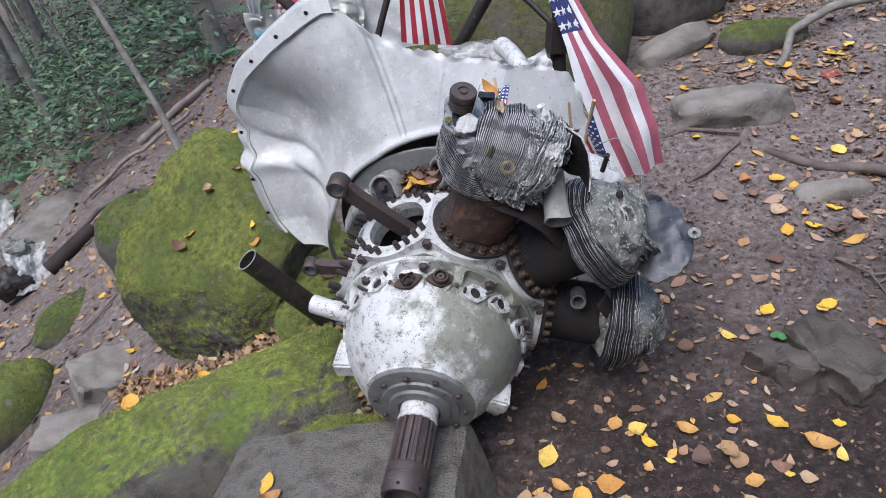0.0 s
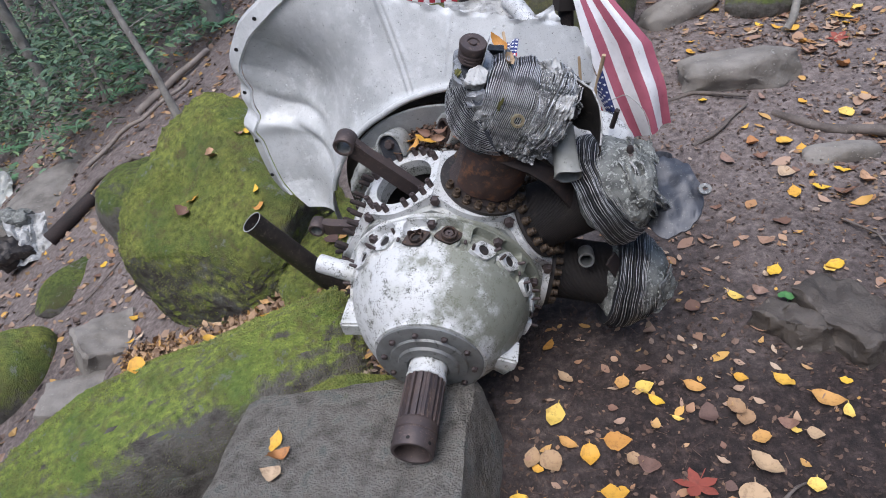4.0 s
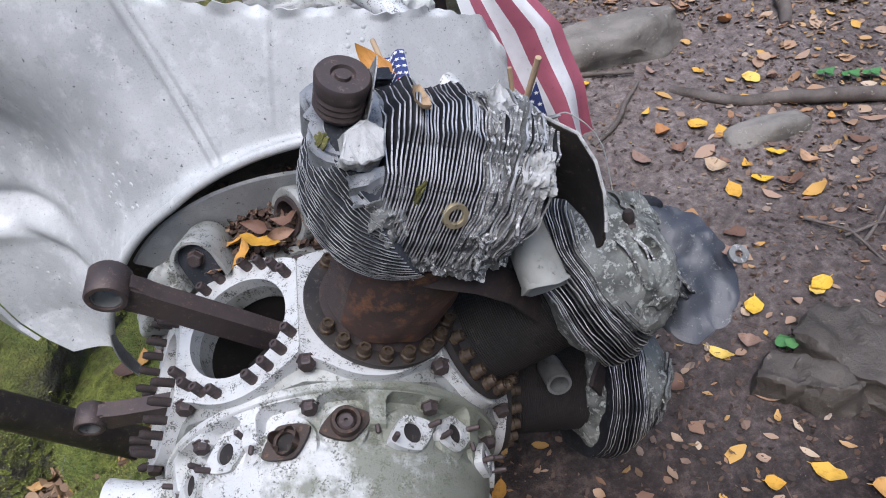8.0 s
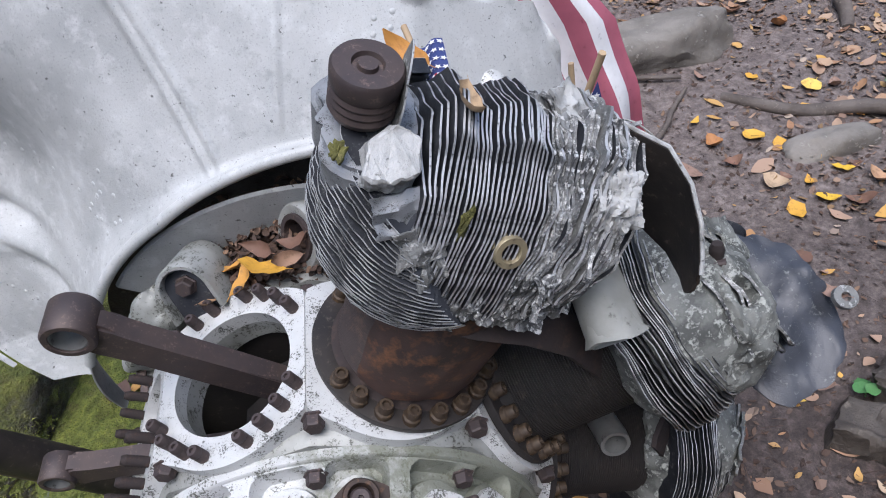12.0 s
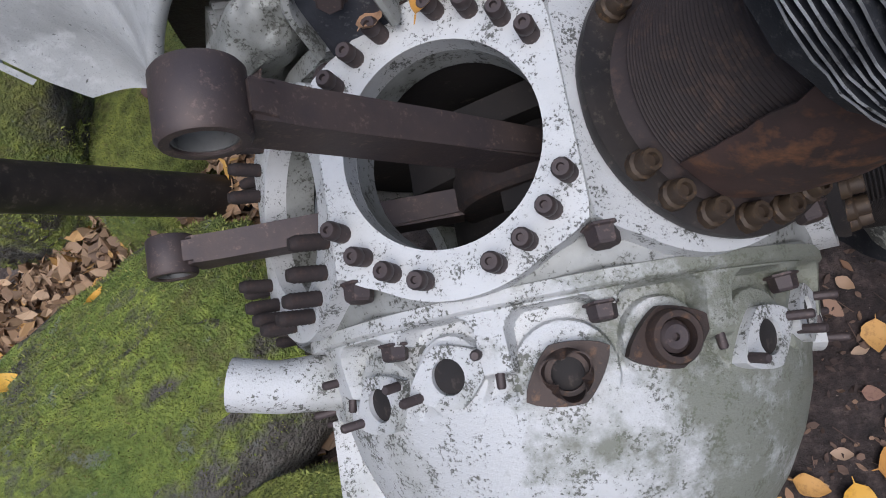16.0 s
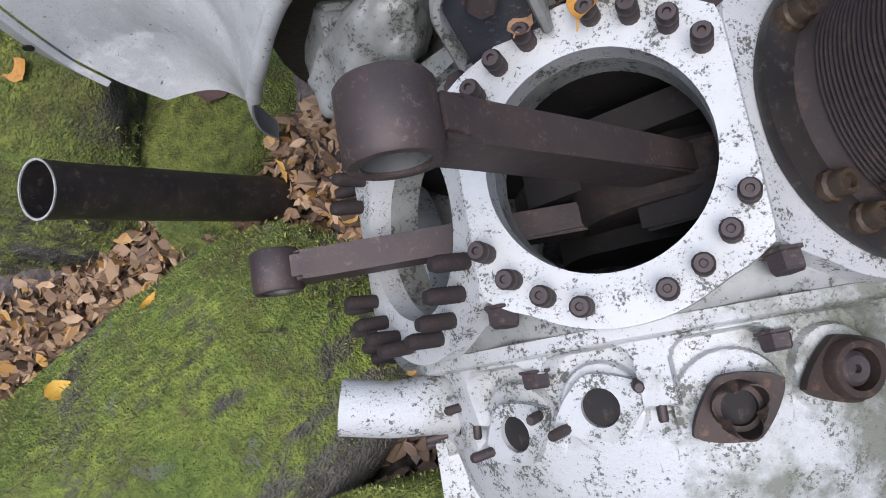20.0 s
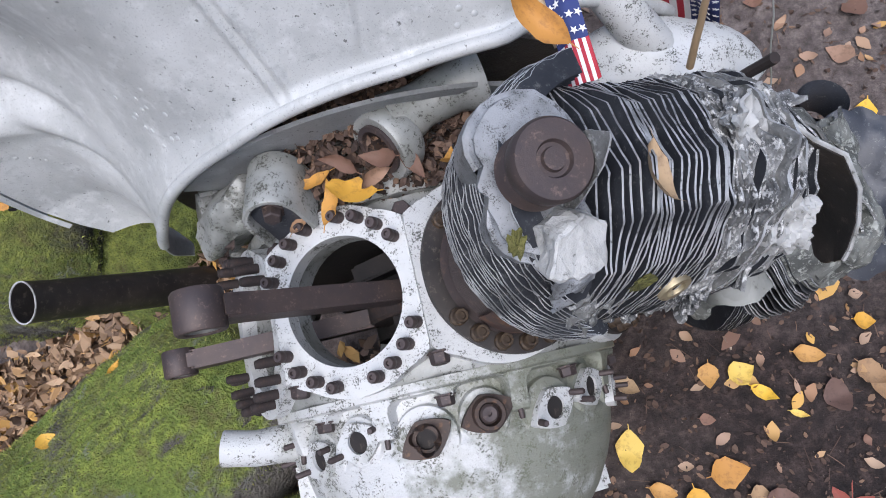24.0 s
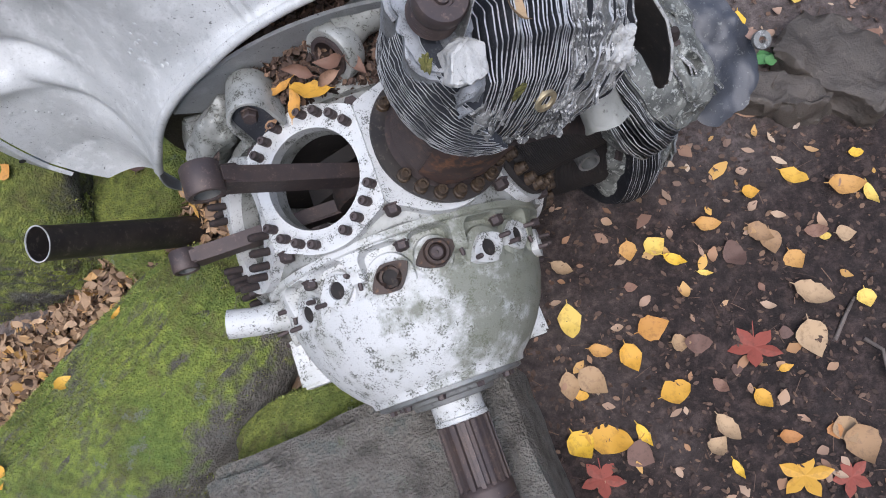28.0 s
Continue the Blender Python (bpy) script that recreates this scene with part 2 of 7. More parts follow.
def varied(name, colours, rough=0.7, spot=(0.09, 0.05, 0.025), scale=60.0, sheen=0.0):
    """A colour picked by chance for each object, mottled."""
    m, nt, b = shader(name)
    info = nt.nodes.new("ShaderNodeObjectInfo")
    r = nt.nodes.new("ShaderNodeValToRGB")
    r.color_ramp.interpolation = "CONSTANT"
    e = r.color_ramp.elements
    while len(e) < len(colours):
        e.new(0.5)
    for k, c in enumerate(colours):
        e[k].position, e[k].color = k / len(colours), rgb(c)
    nt.links.new(info.outputs["Random"], r.inputs["Fac"])
    n = noise_node(nt, scale, 5, 0.65)
    f = ramp(nt, n.outputs["Fac"], [(0.52, (0,)), (0.75, (0.7,))])
    nt.links.new(blend(nt, f, r.outputs["Color"], spot), b.inputs["Base Color"])
    b.inputs["Roughness"].default_value = rough
    bump(nt, b, n.outputs["Fac"], 0.3, 0.002)
    return m


def island_varied(name, colours, rough=0.7):
    m, nt, b = shader(name)
    geo = nt.nodes.new("ShaderNodeNewGeometry")
    r = nt.nodes.new("ShaderNodeValToRGB")
    e = r.color_ramp.elements
    while len(e) < len(colours):
        e.new(0.5)
    for k, c in enumerate(colours):
        e[k].position, e[k].color = k / max(1, len(colours) - 1), rgb(c)
    nt.links.new(geo.outputs["Random Per Island"], r.inputs["Fac"])
    nt.links.new(r.outputs["Color"], b.inputs["Base Color"])
    b.inputs["Roughness"].default_value = rough
    return m


def plain(name, c, rough=0.6, metal=0.0):
    return worn(name, c, tuple(v * 0.8 for v in c), tuple(v * 0.6 for v in c), 14, 90, (0.4, 0.7), (0.62, 0.72), rough, metal, 0.1)


M_NOSE = algae("algae_stained_aluminium", 0.55, (0.15, 0.158, 0.115))
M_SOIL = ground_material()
M_MOSS = mossy_material("mossy_boulder", 1.30, 1.78, (0.275, 0.315, 0.066))
M_MOSS_WORN = mossy_material("worn_mossy_boulder", 1.94, 2.24, (0.325, 0.405, 0.080), 1.6)
M_MOSS_THIN = mossy_material("thinly_mossed_rock", 1.65, 2.15, (0.17, 0.215, 0.045), 1.4)
M_OLIVE = mossy_material("thin_olive_moss", 1.2, 1.8, (0.20, 0.205, 0.065), 1.4)
M_SLAB = mossy_material("grey_split_slab", 2.75, 3.2, (0.12, 0.16, 0.04), 2.15)
M_LEAF = varied("fallen_leaf", [(0.30, 0.18, 0.12), (0.40, 0.24, 0.14), (0.20, 0.105, 0.07), (0.38, 0.17, 0.06), (0.44, 0.32, 0.21), (0.15, 0.080, 0.055), (0.50, 0.25, 0.05), (0.26, 0.165, 0.125)], 0.7, (0.10, 0.06, 0.035), 5.0)
M_LEAF_O = varied("orange_leaf", [(0.46, 0.22, 0.05), (0.40, 0.18, 0.06), (0.50, 0.27, 0.08)], 0.7, (0.16, 0.07, 0.03), 6.0)
M_LEAF_B = varied("brown_leaf", [(0.15, 0.085, 0.065), (0.21, 0.115, 0.08), (0.12, 0.07, 0.055)], 0.75, (0.06, 0.035, 0.03), 6.0)
M_LEAF_T = varied("tan_leaf", [(0.36, 0.235, 0.13), (0.42, 0.29, 0.17), (0.31, 0.19, 0.10)], 0.75, (0.13, 0.08, 0.055), 6.0)
M_LEAF_Y = varied("yellow_leaf", [(0.68, 0.42, 0.04), (0.58, 0.31, 0.04), (0.70, 0.49, 0.11), (0.62, 0.36, 0.05)], 0.65, (0.25, 0.12, 0.03), 5.0)
M_LEAF_R = varied("red_leaf", [(0.26, 0.06, 0.04), (0.18, 0.05, 0.04)], 0.7, (0.08, 0.03, 0.02), 5.0)
M_SCATTER = island_varied("scattered_dry_leaf", [(0.38, 0.20, 0.08), (0.25, 0.15, 0.105), (0.44, 0.31, 0.21), (0.18, 0.095, 0.065), (0.58, 0.33, 0.07), (0.34, 0.225, 0.16), (0.30, 0.16, 0.085), (0.50, 0.39, 0.28)], 0.7)
M_LITTER = island_varied("leaf_litter", [(0.05, 0.035, 0.03), (0.22, 0.14, 0.10), (0.10, 0.065, 0.05), (0.34, 0.23, 0.16), (0.08, 0.052, 0.042), (0.42, 0.25, 0.08), (0.16, 0.11, 0.085), (0.40, 0.32, 0.25)], 0.75)
M_CRUMB = island_varied("leaf_crumbs", [(0.022, 0.015, 0.012), (0.10, 0.058, 0.040), (0.045, 0.027, 0.021), (0.16, 0.10, 0.070), (0.034, 0.021, 0.017), (0.078, 0.047, 0.035), (0.22, 0.135, 0.085)], 0.8)
M_MOSS_BLADE = island_varied("moss_blade", [(0.10, 0.12, 0.03), (0.25, 0.29, 0.06), (0.15, 0.18, 0.045), (0.37, 0.40, 0.10), (0.20, 0.165, 0.06)], 0.85)
M_FLANGE = worn("brown_rusted_flange", (0.055, 0.036, 0.029), (0.032, 0.023, 0.020), (0.12, 0.066, 0.038), 22, 200, (0.4, 0.6), (0.57, 0.68), 0.6, 0.3, 0.3)
M_DRIFT = island_varied("dry_leaf_drift", [(0.07, 0.045, 0.032), (0.35, 0.225, 0.13), (0.17, 0.105, 0.066), (0.50, 0.34, 0.21), (0.11, 0.068, 0.045), (0.40, 0.255, 0.15), (0.50, 0.28, 0.07)], 0.75)
M_SEEDLING = plain("fresh_green_leaf", (0.07, 0.20, 0.06), 0.5)
M_FERN = plain("fern_green", (0.11, 0.24, 0.12), 0.6)
M_PALEWOOD = worn("weathered_pale_wood", (0.27, 0.23, 0.20), (0.17, 0.14, 0.12), (0.36, 0.32, 0.28), 10, 60, (0.4, 0.65), (0.6, 0.7), 0.8, 0.0, 0.5, 0.006)
M_WOODS = worn("dark_wood_distance", (0.014, 0.022, 0.012), (0.03, 0.042, 0.022), (0.05, 0.07, 0.04), 0.5, 3.0, (0.4, 0.65), (0.5, 0.6), 1.0, 0.0, 0.0)
M_BARK = worn("grey_bark", (0.25, 0.235, 0.21), (0.13, 0.12, 0.105), (0.36, 0.35, 0.32), 9, 50, (0.4, 0.65), (0.6, 0.7), 0.9, 0.0, 0.8, 0.008)
M_ROOT = worn("trodden_root", (0.135, 0.112, 0.098), (0.070, 0.056, 0.048), (0.25, 0.21, 0.18), 12, 110, (0.4, 0.65), (0.6, 0.7), 0.75, 0.0, 0.6, 0.006)
M_GREEN = island_varied("understory_leaf", [(0.045, 0.085, 0.05), (0.09, 0.165, 0.095), (0.17, 0.28, 0.165), (0.06, 0.11, 0.075), (0.25, 0.36, 0.17), (0.03, 0.055, 0.034)], 0.55)
M_DAMP = worn("damp_dark_rock", (0.082, 0.068, 0.057), (0.046, 0.038, 0.032), (0.15, 0.128, 0.106), 9, 90, (0.4, 0.65), (0.6, 0.7), 0.6, 0.0, 0.7, 0.008)
M_NUT = worn("ochre_rusted_nut", (0.075, 0.05, 0.03), (0.045, 0.032, 0.025), (0.15, 0.09, 0.045), 30, 160, (0.4, 0.6), (0.58, 0.68), 0.6, 0.3, 0.2)
M_DULL = worn("dull_grey_metal", (0.22, 0.225, 0.22), (0.13, 0.13, 0.125), (0.06, 0.06, 0.055), 12, 90, (0.4, 0.65), (0.6, 0.68), 0.55, 0.4, 0.15)
M_DECK = worn("smooth_grey_casting", (0.27, 0.28, 0.295), (0.13, 0.135, 0.14), (0.055, 0.055, 0.055), 20, 800, (0.45, 0.65), (0.57, 0.62), 0.5, 0.3, 0.2)
M_CHALK = worn("chalky_broken_casting", (0.46, 0.46, 0.45), (0.25, 0.25, 0.24), (0.10, 0.10, 0.09), 34, 220, (0.45, 0.65), (0.6, 0.68), 0.7, 0.1, 0.6, 0.003)
M_CRUST = worn("lichen_crusted_casting", (0.19, 0.195, 0.180), (0.070, 0.073, 0.068), (0.36, 0.37, 0.34), 30, 60, (0.42, 0.58), (0.54, 0.64), 0.75, 0.1, 0.8, 0.004)
M_BRASS = worn("old_brass", (0.40, 0.34, 0.22), (0.28, 0.23, 0.15), (0.12, 0.10, 0.07), 30, 140, (0.45, 0.65), (0.6, 0.7), 0.5, 0.6, 0.1)
M_BLUEGREY = worn("blue_grey_metal", (0.052, 0.056, 0.068), (0.032, 0.034, 0.042), (0.15, 0.16, 0.155), 22, 240, (0.4, 0.62), (0.59, 0.68), 0.42, 0.15, 0.3)
M_SOOT = worn("black_soot_metal", (0.028, 0.025, 0.024), (0.052, 0.043, 0.038), (0.11, 0.09, 0.075), 14, 110, (0.4, 0.62), (0.58, 0.68), 0.5, 0.4, 0.2)
M_PALE = worn("pale_grey_metal", (0.40, 0.41, 0.39), (0.30, 0.31, 0.28), (0.16, 0.16, 0.14), 14, 90, (0.4, 0.65), (0.62, 0.7), 0.45, 0.3, 0.1)
M_TUBE = worn("matt_grey_tube", (0.27, 0.275, 0.26), (0.20, 0.203, 0.188), (0.11, 0.11, 0.10), 16, 120, (0.4, 0.65), (0.6, 0.7), 0.7, 0.05, 0.15)
# near black that stands in for the shade inside holes, bores and tears
M_BLACK = worn("black_hole_shade", (0.008, 0.008, 0.008), (0.012, 0.011, 0.010), (0.015, 0.014, 0.012), 14, 90, rough=0.9)
M_MOSSY = worn("green_moss", (0.13, 0.125, 0.035), (0.07, 0.068, 0.02), (0.20, 0.18, 0.07), 30, 200, rough=0.95, relief=0.9, depth=0.004)
M_RED = plain("flag_red", (0.42, 0.03, 0.05), 0.75)
M_WHITE = plain("flag_white", (0.80, 0.80, 0.82), 0.75)
M_BLUE = plain("flag_blue", (0.03, 0.045, 0.16), 0.75)
M_FADED_RED = plain("faded_flag_red", (0.42, 0.115, 0.165), 0.75)
M_WOOD = plain("pale_stick", (0.42, 0.30, 0.18), 0.6)
M_TEAL = plain("teal_painted_fitting", (0.10, 0.20, 0.23), 0.5)

# ---- building helpers ----


def part(name, bm, material, parent=None, label="", m=None, smooth=True, data=None):
    """Links a bmesh, or mesh data that is there already, as one object under its thing."""
    if data is None:
        data = bpy.data.meshes.new(name)
        bm.normal_update()
        if smooth:
            for f in bm.faces:
                f.smooth = True
        bm.to_mesh(data)
        bm.free()
        for mt in material if isinstance(material, (list, tuple)) else [material]:
            data.materials.append(mt)
        if smooth:
            data.set_sharp_from_angle(angle=radians(38))
    ob = new(name, data)
    ob.parent = parent
    if m is not None:
        ob.matrix_basis = m
    return tagged(ob, label)


def thing(name, m, label, category, group="", kind=""):
    ob = new(name)
    ob.matrix_basis = m
    ob.empty_display_size = 0.05
    return tagged(ob, label, category, group, kind)


def spun(rings, seg=32, cap=True, m=None, arc=None):
    """A body of rings (radius, height) about z."""
    bm = bmesh.new()
    rows = []
    full = arc is None
    a0, a1 = (0, 2 * math.pi) if full else arc
    count = seg if full else seg + 1
    for r, h in rings:
        rows.append([bm.verts.new((r * math.cos(a0 + (a1 - a0) * k / seg), r * math.sin(a0 + (a1 - a0) * k / seg), h)) for k in range(count)])
    for lo, hi in zip(rows, rows[1:]):
        for k in range(seg):
            j = (k + 1) % count
            bm.faces.new((lo[k], lo[j], hi[j], hi[k]))
    if cap and full:
        if rings[0][0] > 1e-4:
            bm.faces.new(list(reversed(rows[0])))
        if rings[-1][0] > 1e-4:
            bm.faces.new(rows[-1])
    bmesh.ops.remove_doubles(bm, verts=bm.verts, dist=1e-5)
    if m is not None:
        bm.transform(m)
    return bm


def tube(points, radii, seg=14, wall=0.0):
    """A round bar or pipe along points; wall: an open end of that thickness at the start."""
    bm = bmesh.new()
    pts = [Vector(p) for p in points]
    rows = []
    side = None
    for k, p in enumerate(pts):
        d = (pts[min(k + 1, len(pts) - 1)] - pts[max(k - 1, 0)]).normalized()
        if side is None:
            side = d.orthogonal().normalized()
        side = (side - d * side.dot(d)).normalized()
        up = d.cross(side)
        r = radii[k] if isinstance(radii, (list, tuple)) else radii
        rows.append([bm.verts.new(p + r * (math.cos(a) * side + math.sin(a) * up)) for a in (2 * math.pi * j / seg for j in range(seg))])
    for lo, hi in zip(rows, rows[1:]):
        for j in range(seg):
            bm.faces.new((lo[j], lo[(j + 1) % seg], hi[(j + 1) % seg], hi[j]))
    if wall:
        d = (pts[1] - pts[0]).normalized()
        r = radii[0] if isinstance(radii, (list, tuple)) else radii
        k = (r - wall) / r
        inner = [bm.verts.new(pts[0] + (v.co - pts[0]) * k) for v in rows[0]]
        deep = [bm.verts.new(v.co + d * r * 3) for v in inner]
        for j in range(seg):
            i = (j + 1) % seg
            bm.faces.new((rows[0][i], rows[0][j], inner[j], inner[i]))
            bm.faces.new((inner[i], inner[j], deep[j], deep[i]))
        bm.faces.new(deep)
    else:
        bm.faces.new(list(reversed(rows[0])))
    bm.faces.new(rows[-1])
    return bm


def prism(outline, lo, hi, side_mat=0, m=None):
    """An outline in x, y drawn out from z = lo to z = hi."""
    bm = bmesh.new()
    a = [bm.verts.new((x, y, lo)) for x, y in outline]
    b = [bm.verts.new((x, y, hi)) for x, y in outline]
    n = len(a)
    bm.faces.new(list(reversed(a)))
    bm.faces.new(b)
    for k in range(n):
        f = bm.faces.new((a[k], a[(k + 1) % n], b[(k + 1) % n], b[k]))
        f.material_index = side_mat
    if m is not None:
        bm.transform(m)
    return bm


def holed(outline, hole_r, lo, hi, seg=36, side_mat=0, centre=(0, 0)):
    """A plate with a round hole; outline is a function of the angle giving the outer radius."""
    bm = bmesh.new()
    rings = []
    for z in (lo, hi):
        for outer in (False, True):
            row = []
            for k in range(seg):
                a = 2 * math.pi * k / seg
                r = outline(a) if outer else hole_r
                row.append(bm.verts.new((centre[0] + r * math.cos(a), centre[1] + r * math.sin(a), z)))
            rings.append(row)
    il, ol, ih, oh = rings
    for k in range(seg):
        j = (k + 1) % seg
        bm.faces.new((il[j], il[k], ol[k], ol[j]))
        bm.faces.new((ih[k], ih[j], oh[j], oh[k]))
        bm.faces.new((il[k], il[j], ih[j], ih[k]))
        f = bm.faces.new((ol[j], ol[k], oh[k], oh[j]))
        f.material_index = side_mat
    return bm


def rough_up(bm, amount, scale, seed=0.0):
    for v in bm.verts:
        v.co += amount * Vector(noise.noise_vector(v.co * scale + Vector((seed, seed * 1.7, -seed))))
    return bm


def boulder(size, power=3.0, detail=4, wear=0.08, seed=1.0, cuts=5, deep=1.12, fluff=0.0):
    """A rock: a squared-off ball with chipped faces and a rough skin."""
    bm = bmesh.new()
    bmesh.ops.create_icosphere(bm, subdivisions=detail, radius=1.0)
    rng = random.Random(int(seed * 97))
    planes = []
    for _ in range(cuts):
        d = Vector((rng.uniform(-1, 1), rng.uniform(-1, 1), rng.uniform(-0.6, 1))).normalized()
        planes.append((d, rng.uniform(0.72, 0.95)))
    for v in bm.verts:
        d = v.co.normalized()
        r = (abs(d.x) ** power + abs(d.y) ** power + abs(d.z) ** power) ** (-1.0 / power)
        p = d * r
        for pd, off in planes:
            over = p.dot(pd) - off * deep
            if over > 0:
                p -= pd * over * 0.9
        p += d * wear * (noise.noise(p * 1.3 + Vector((seed, 0, 3))) + 0.5 * noise.noise(p * 3.1 + Vector((0, seed, 1))) + 0.22 * noise.noise(p * 9 + Vector((seed, 1, 0))) + 0.1 * noise.noise(p * 22))
        if fluff:
            p += d * fluff * (abs(noise.noise(p * 14)) + 0.6 * abs(noise.noise(p * 31)))
        v.co = Vector((p.x * size[0], p.y * size[1], p.z * size[2]))
    return bm


def rise(x, y):
    """Height of the trodden slope."""
    s = 0.25 * math.log1p(math.exp(max(-40, min(40, (-0.25 - x) / 0.25))))
    z = -0.035 + 0.19 * (y - 1.06) - 0.42 * s
    return z


def soil(x, y):
    """The slope with its small lumps."""
    p = Vector((x, y, 0))
    return rise(x, y) + 0.016 * noise.noise(p * 2.3) + 0.008 * noise.noise(p * 7.1) + 0.004 * noise.noise(p * 19)


# ---- ground ----


def ground():
    xs = sorted(set([round(-2.4 + 0.035 * k, 3) for k in range(int(4.6 / 0.035))] + [-60, -40, -28, -20, -15, -12, -10, -8.5, -7, -6, -5.2, -4.6, -4.1, -3.7, -3.4, -3.1, -2.9, -2.65, 2.4, 2.7, 3.0, 3.5, 4, 5, 6.5, 8, 11, 16, 25, 40, 60]))
    ys = sorted(set([round(0.5 + 0.035 * k, 3) for k in range(int(3.6 / 0.035))] + [-60, -30, -15, -8, -5, -3, -2, -1.2, -0.6, -0.2, 0.1, 0.3, 4.2, 4.4, 4.6, 4.8, 5.1, 5.5, 6, 6.6, 7.4, 8.4, 10, 12, 15, 20, 28, 40, 60]))
    vs = [(x, y, soil(x, y)) for y in ys for x in xs]
    n = len(xs)
    fs = [(j * n + i, j * n + i + 1, (j + 1) * n + i + 1, (j + 1) * n + i) for j in range(len(ys) - 1) for i in range(n - 1)]
    me = bpy.data.meshes.new("ground")
    me.from_pydata(vs, [], fs)
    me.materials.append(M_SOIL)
    me.polygons.foreach_set("use_smooth", [True] * len(fs))
    tagged(new("ground", me), "dark trodden forest soil on a slope", "ground", kind="structure")


ground()

# ---- rocks ----


def rock(name, place, size, turn, material, label, power=3.0, wear=0.08, seed=1.0, cuts=5, detail=4, group="", deep=1.12, fluff=0.0, slope=0.0):
    bm = boulder(size, power, detail, wear, seed, cuts, deep, fluff)
    for v in bm.verts if slope else ():
        v.co.z += slope * v.co.y * max(0.0, v.co.z / size[2])
    ob = part(name, bm, material, None, label, pose(*place, *turn))
    return tagged(ob, label, "rock", group)


def block(size, seed, wear=0.012, cuts=22):
    """A split slab: a box with worn edges and a rough skin."""
    bm = bmesh.new()
    bmesh.ops.create_cube(bm, size=2.0)
    bmesh.ops.subdivide_edges(bm, edges=bm.edges[:], cuts=cuts, use_grid_fill=True)
    for v in bm.verts:
        p = Vector((v.co.x * size[0], v.co.y * size[1], v.co.z * size[2]))
        e = sorted(abs(c) for c in v.co)
        if e[1] > 0.93:
            p *= 1 - 0.10 * (e[1] - 0.93) / 0.07 * (0.6 + 0.8 * noise.noise(p * 6 + Vector((seed, 0, 0))))
        p += wear * Vector(noise.noise_vector(p * 4 + Vector((seed, 0, 0)))) + 0.45 * wear * Vector(noise.noise_vector(p * 15)) + 0.2 * wear * Vector(noise.noise_vector(p * 45))
        v.co = p
    return bm


MOSSED = [rock("boulder", (-1.03, 2.70, -0.09), (0.45, 0.45, 0.49), (3, -32, 12), M_MOSS, "large squared boulder thick with bright green moss", 4.5, 0.07, 2.0, 7, 6, "", 1.10, 0.042, 0.45)]
MOSSED.append(rock("boulder", (-1.185, 1.795, -0.36), (0.81, 0.28, 0.40), (8, -17, 14), M_MOSS_WORN, "long mossy boulder lying beside the engine", 3.6, 0.06, 3.0, 6, 6, "", 1.10, 0.038))
slab = part("flat_rock", block((0.345, 0.31, 0.16), 5.0), M_SLAB, None, "flat grey slab of rock under the propeller shaft", pose(-0.466, 1.176, 0.026, 2, -9, -11))
tagged(slab, "flat grey slab of rock under the propeller shaft", "rock")
MOSSED.append(rock("stone", (-0.50, 1.545, 0.005), (0.22, 0.07, 0.125), (0, -9, -11), M_MOSS, "low stone edged with moss behind the slab", 3.0, 0.07, 21.0, 3, 5))
rock("stone", (1.13, 2.95, 0.295), (0.25, 0.145, 0.13), (6, 0, -8), M_ROCK, "flat-topped bare grey stone sunk in the path", 4.5, 0.12, 6.0, 9, 5, "", 0.98, 0.04)
half_sunk = part("stone", block((0.075, 0.13, 0.080), 7.0, 0.045, 18), M_DAMP, None, "dark damp stone half buried in the soil", pose(0.955, 1.585, 0.055, 4, -6, 20))
tagged(half_sunk, "dark damp stone half buried in the soil", "rock")
half_sunk = part("stone", block((0.045, 0.11, 0.07), 17.0, 0.05, 14), M_DAMP, None, "dark damp stone half buried in the soil", pose(0.81, 1.60, 0.045, -4, 8, 32))
tagged(half_sunk, "narrow damp stone half buried beside another", "rock")
MOSSED.append(rock("boulder", (-0.66, 2.46, -0.12), (0.23, 0.33, 0.26), (6, -6, 12), M_MOSS, "mossy rock beside the large boulder", 3.6, 0.07, 23.0, 3, 5, "", 1.12, 0.03))
rock("boulder", (1.10, 4.05, 0.72), (0.34, 0.34, 0.38), (0, 0, 20), M_MOSS_THIN, "dark mossy boulder at the edge of the path", 3.0, 0.1, 8.0)
rock("boulder", (1.95, 4.2, 0.75), (0.58, 0.36, 0.40), (0, 0, -8), M_MOSS_THIN, "lichen-spotted boulder at the edge of the path", 3.4, 0.1, 9.0)
rock("stone", (1.06, 3.55, 0.46), (0.22, 0.10, 0.07), (0, -12, 20), M_ROCK, "wedge-shaped dark stone leaning on a boulder", 2.8, 0.1, 10.0)
rock("stone", (1.48, 3.50, 0.45), (0.22, 0.11, 0.09), (0, 0, 12), M_MOSS_THIN, "rounded stone with a mossy top", 2.6, 0.08, 11.0)
rock("boulder", (0.22, 3.65, 0.72), (0.66, 0.50, 0.62), (-18, 0, 6), M_OLIVE, "big smooth boulder with thin olive moss behind the wreck", 2.6, 0.05, 12.0, 2, 4)
tagged(part("stone", block((0.15, 0.14, 0.13), 33.0, 0.030, 16), M_ROCK, None, "", pose(-1.86, 2.62, -0.46, 16, 14, 32)), "broken angular grey stone among leaves", "rock")
tagged(part("stone", block((0.17, 0.11, 0.07), 36.0, 0.026, 16), M_ROCK, None, "", pose(-1.90, 2.36, -0.51, 8, 6, 14)), "flat grey stone among leaves", "rock")
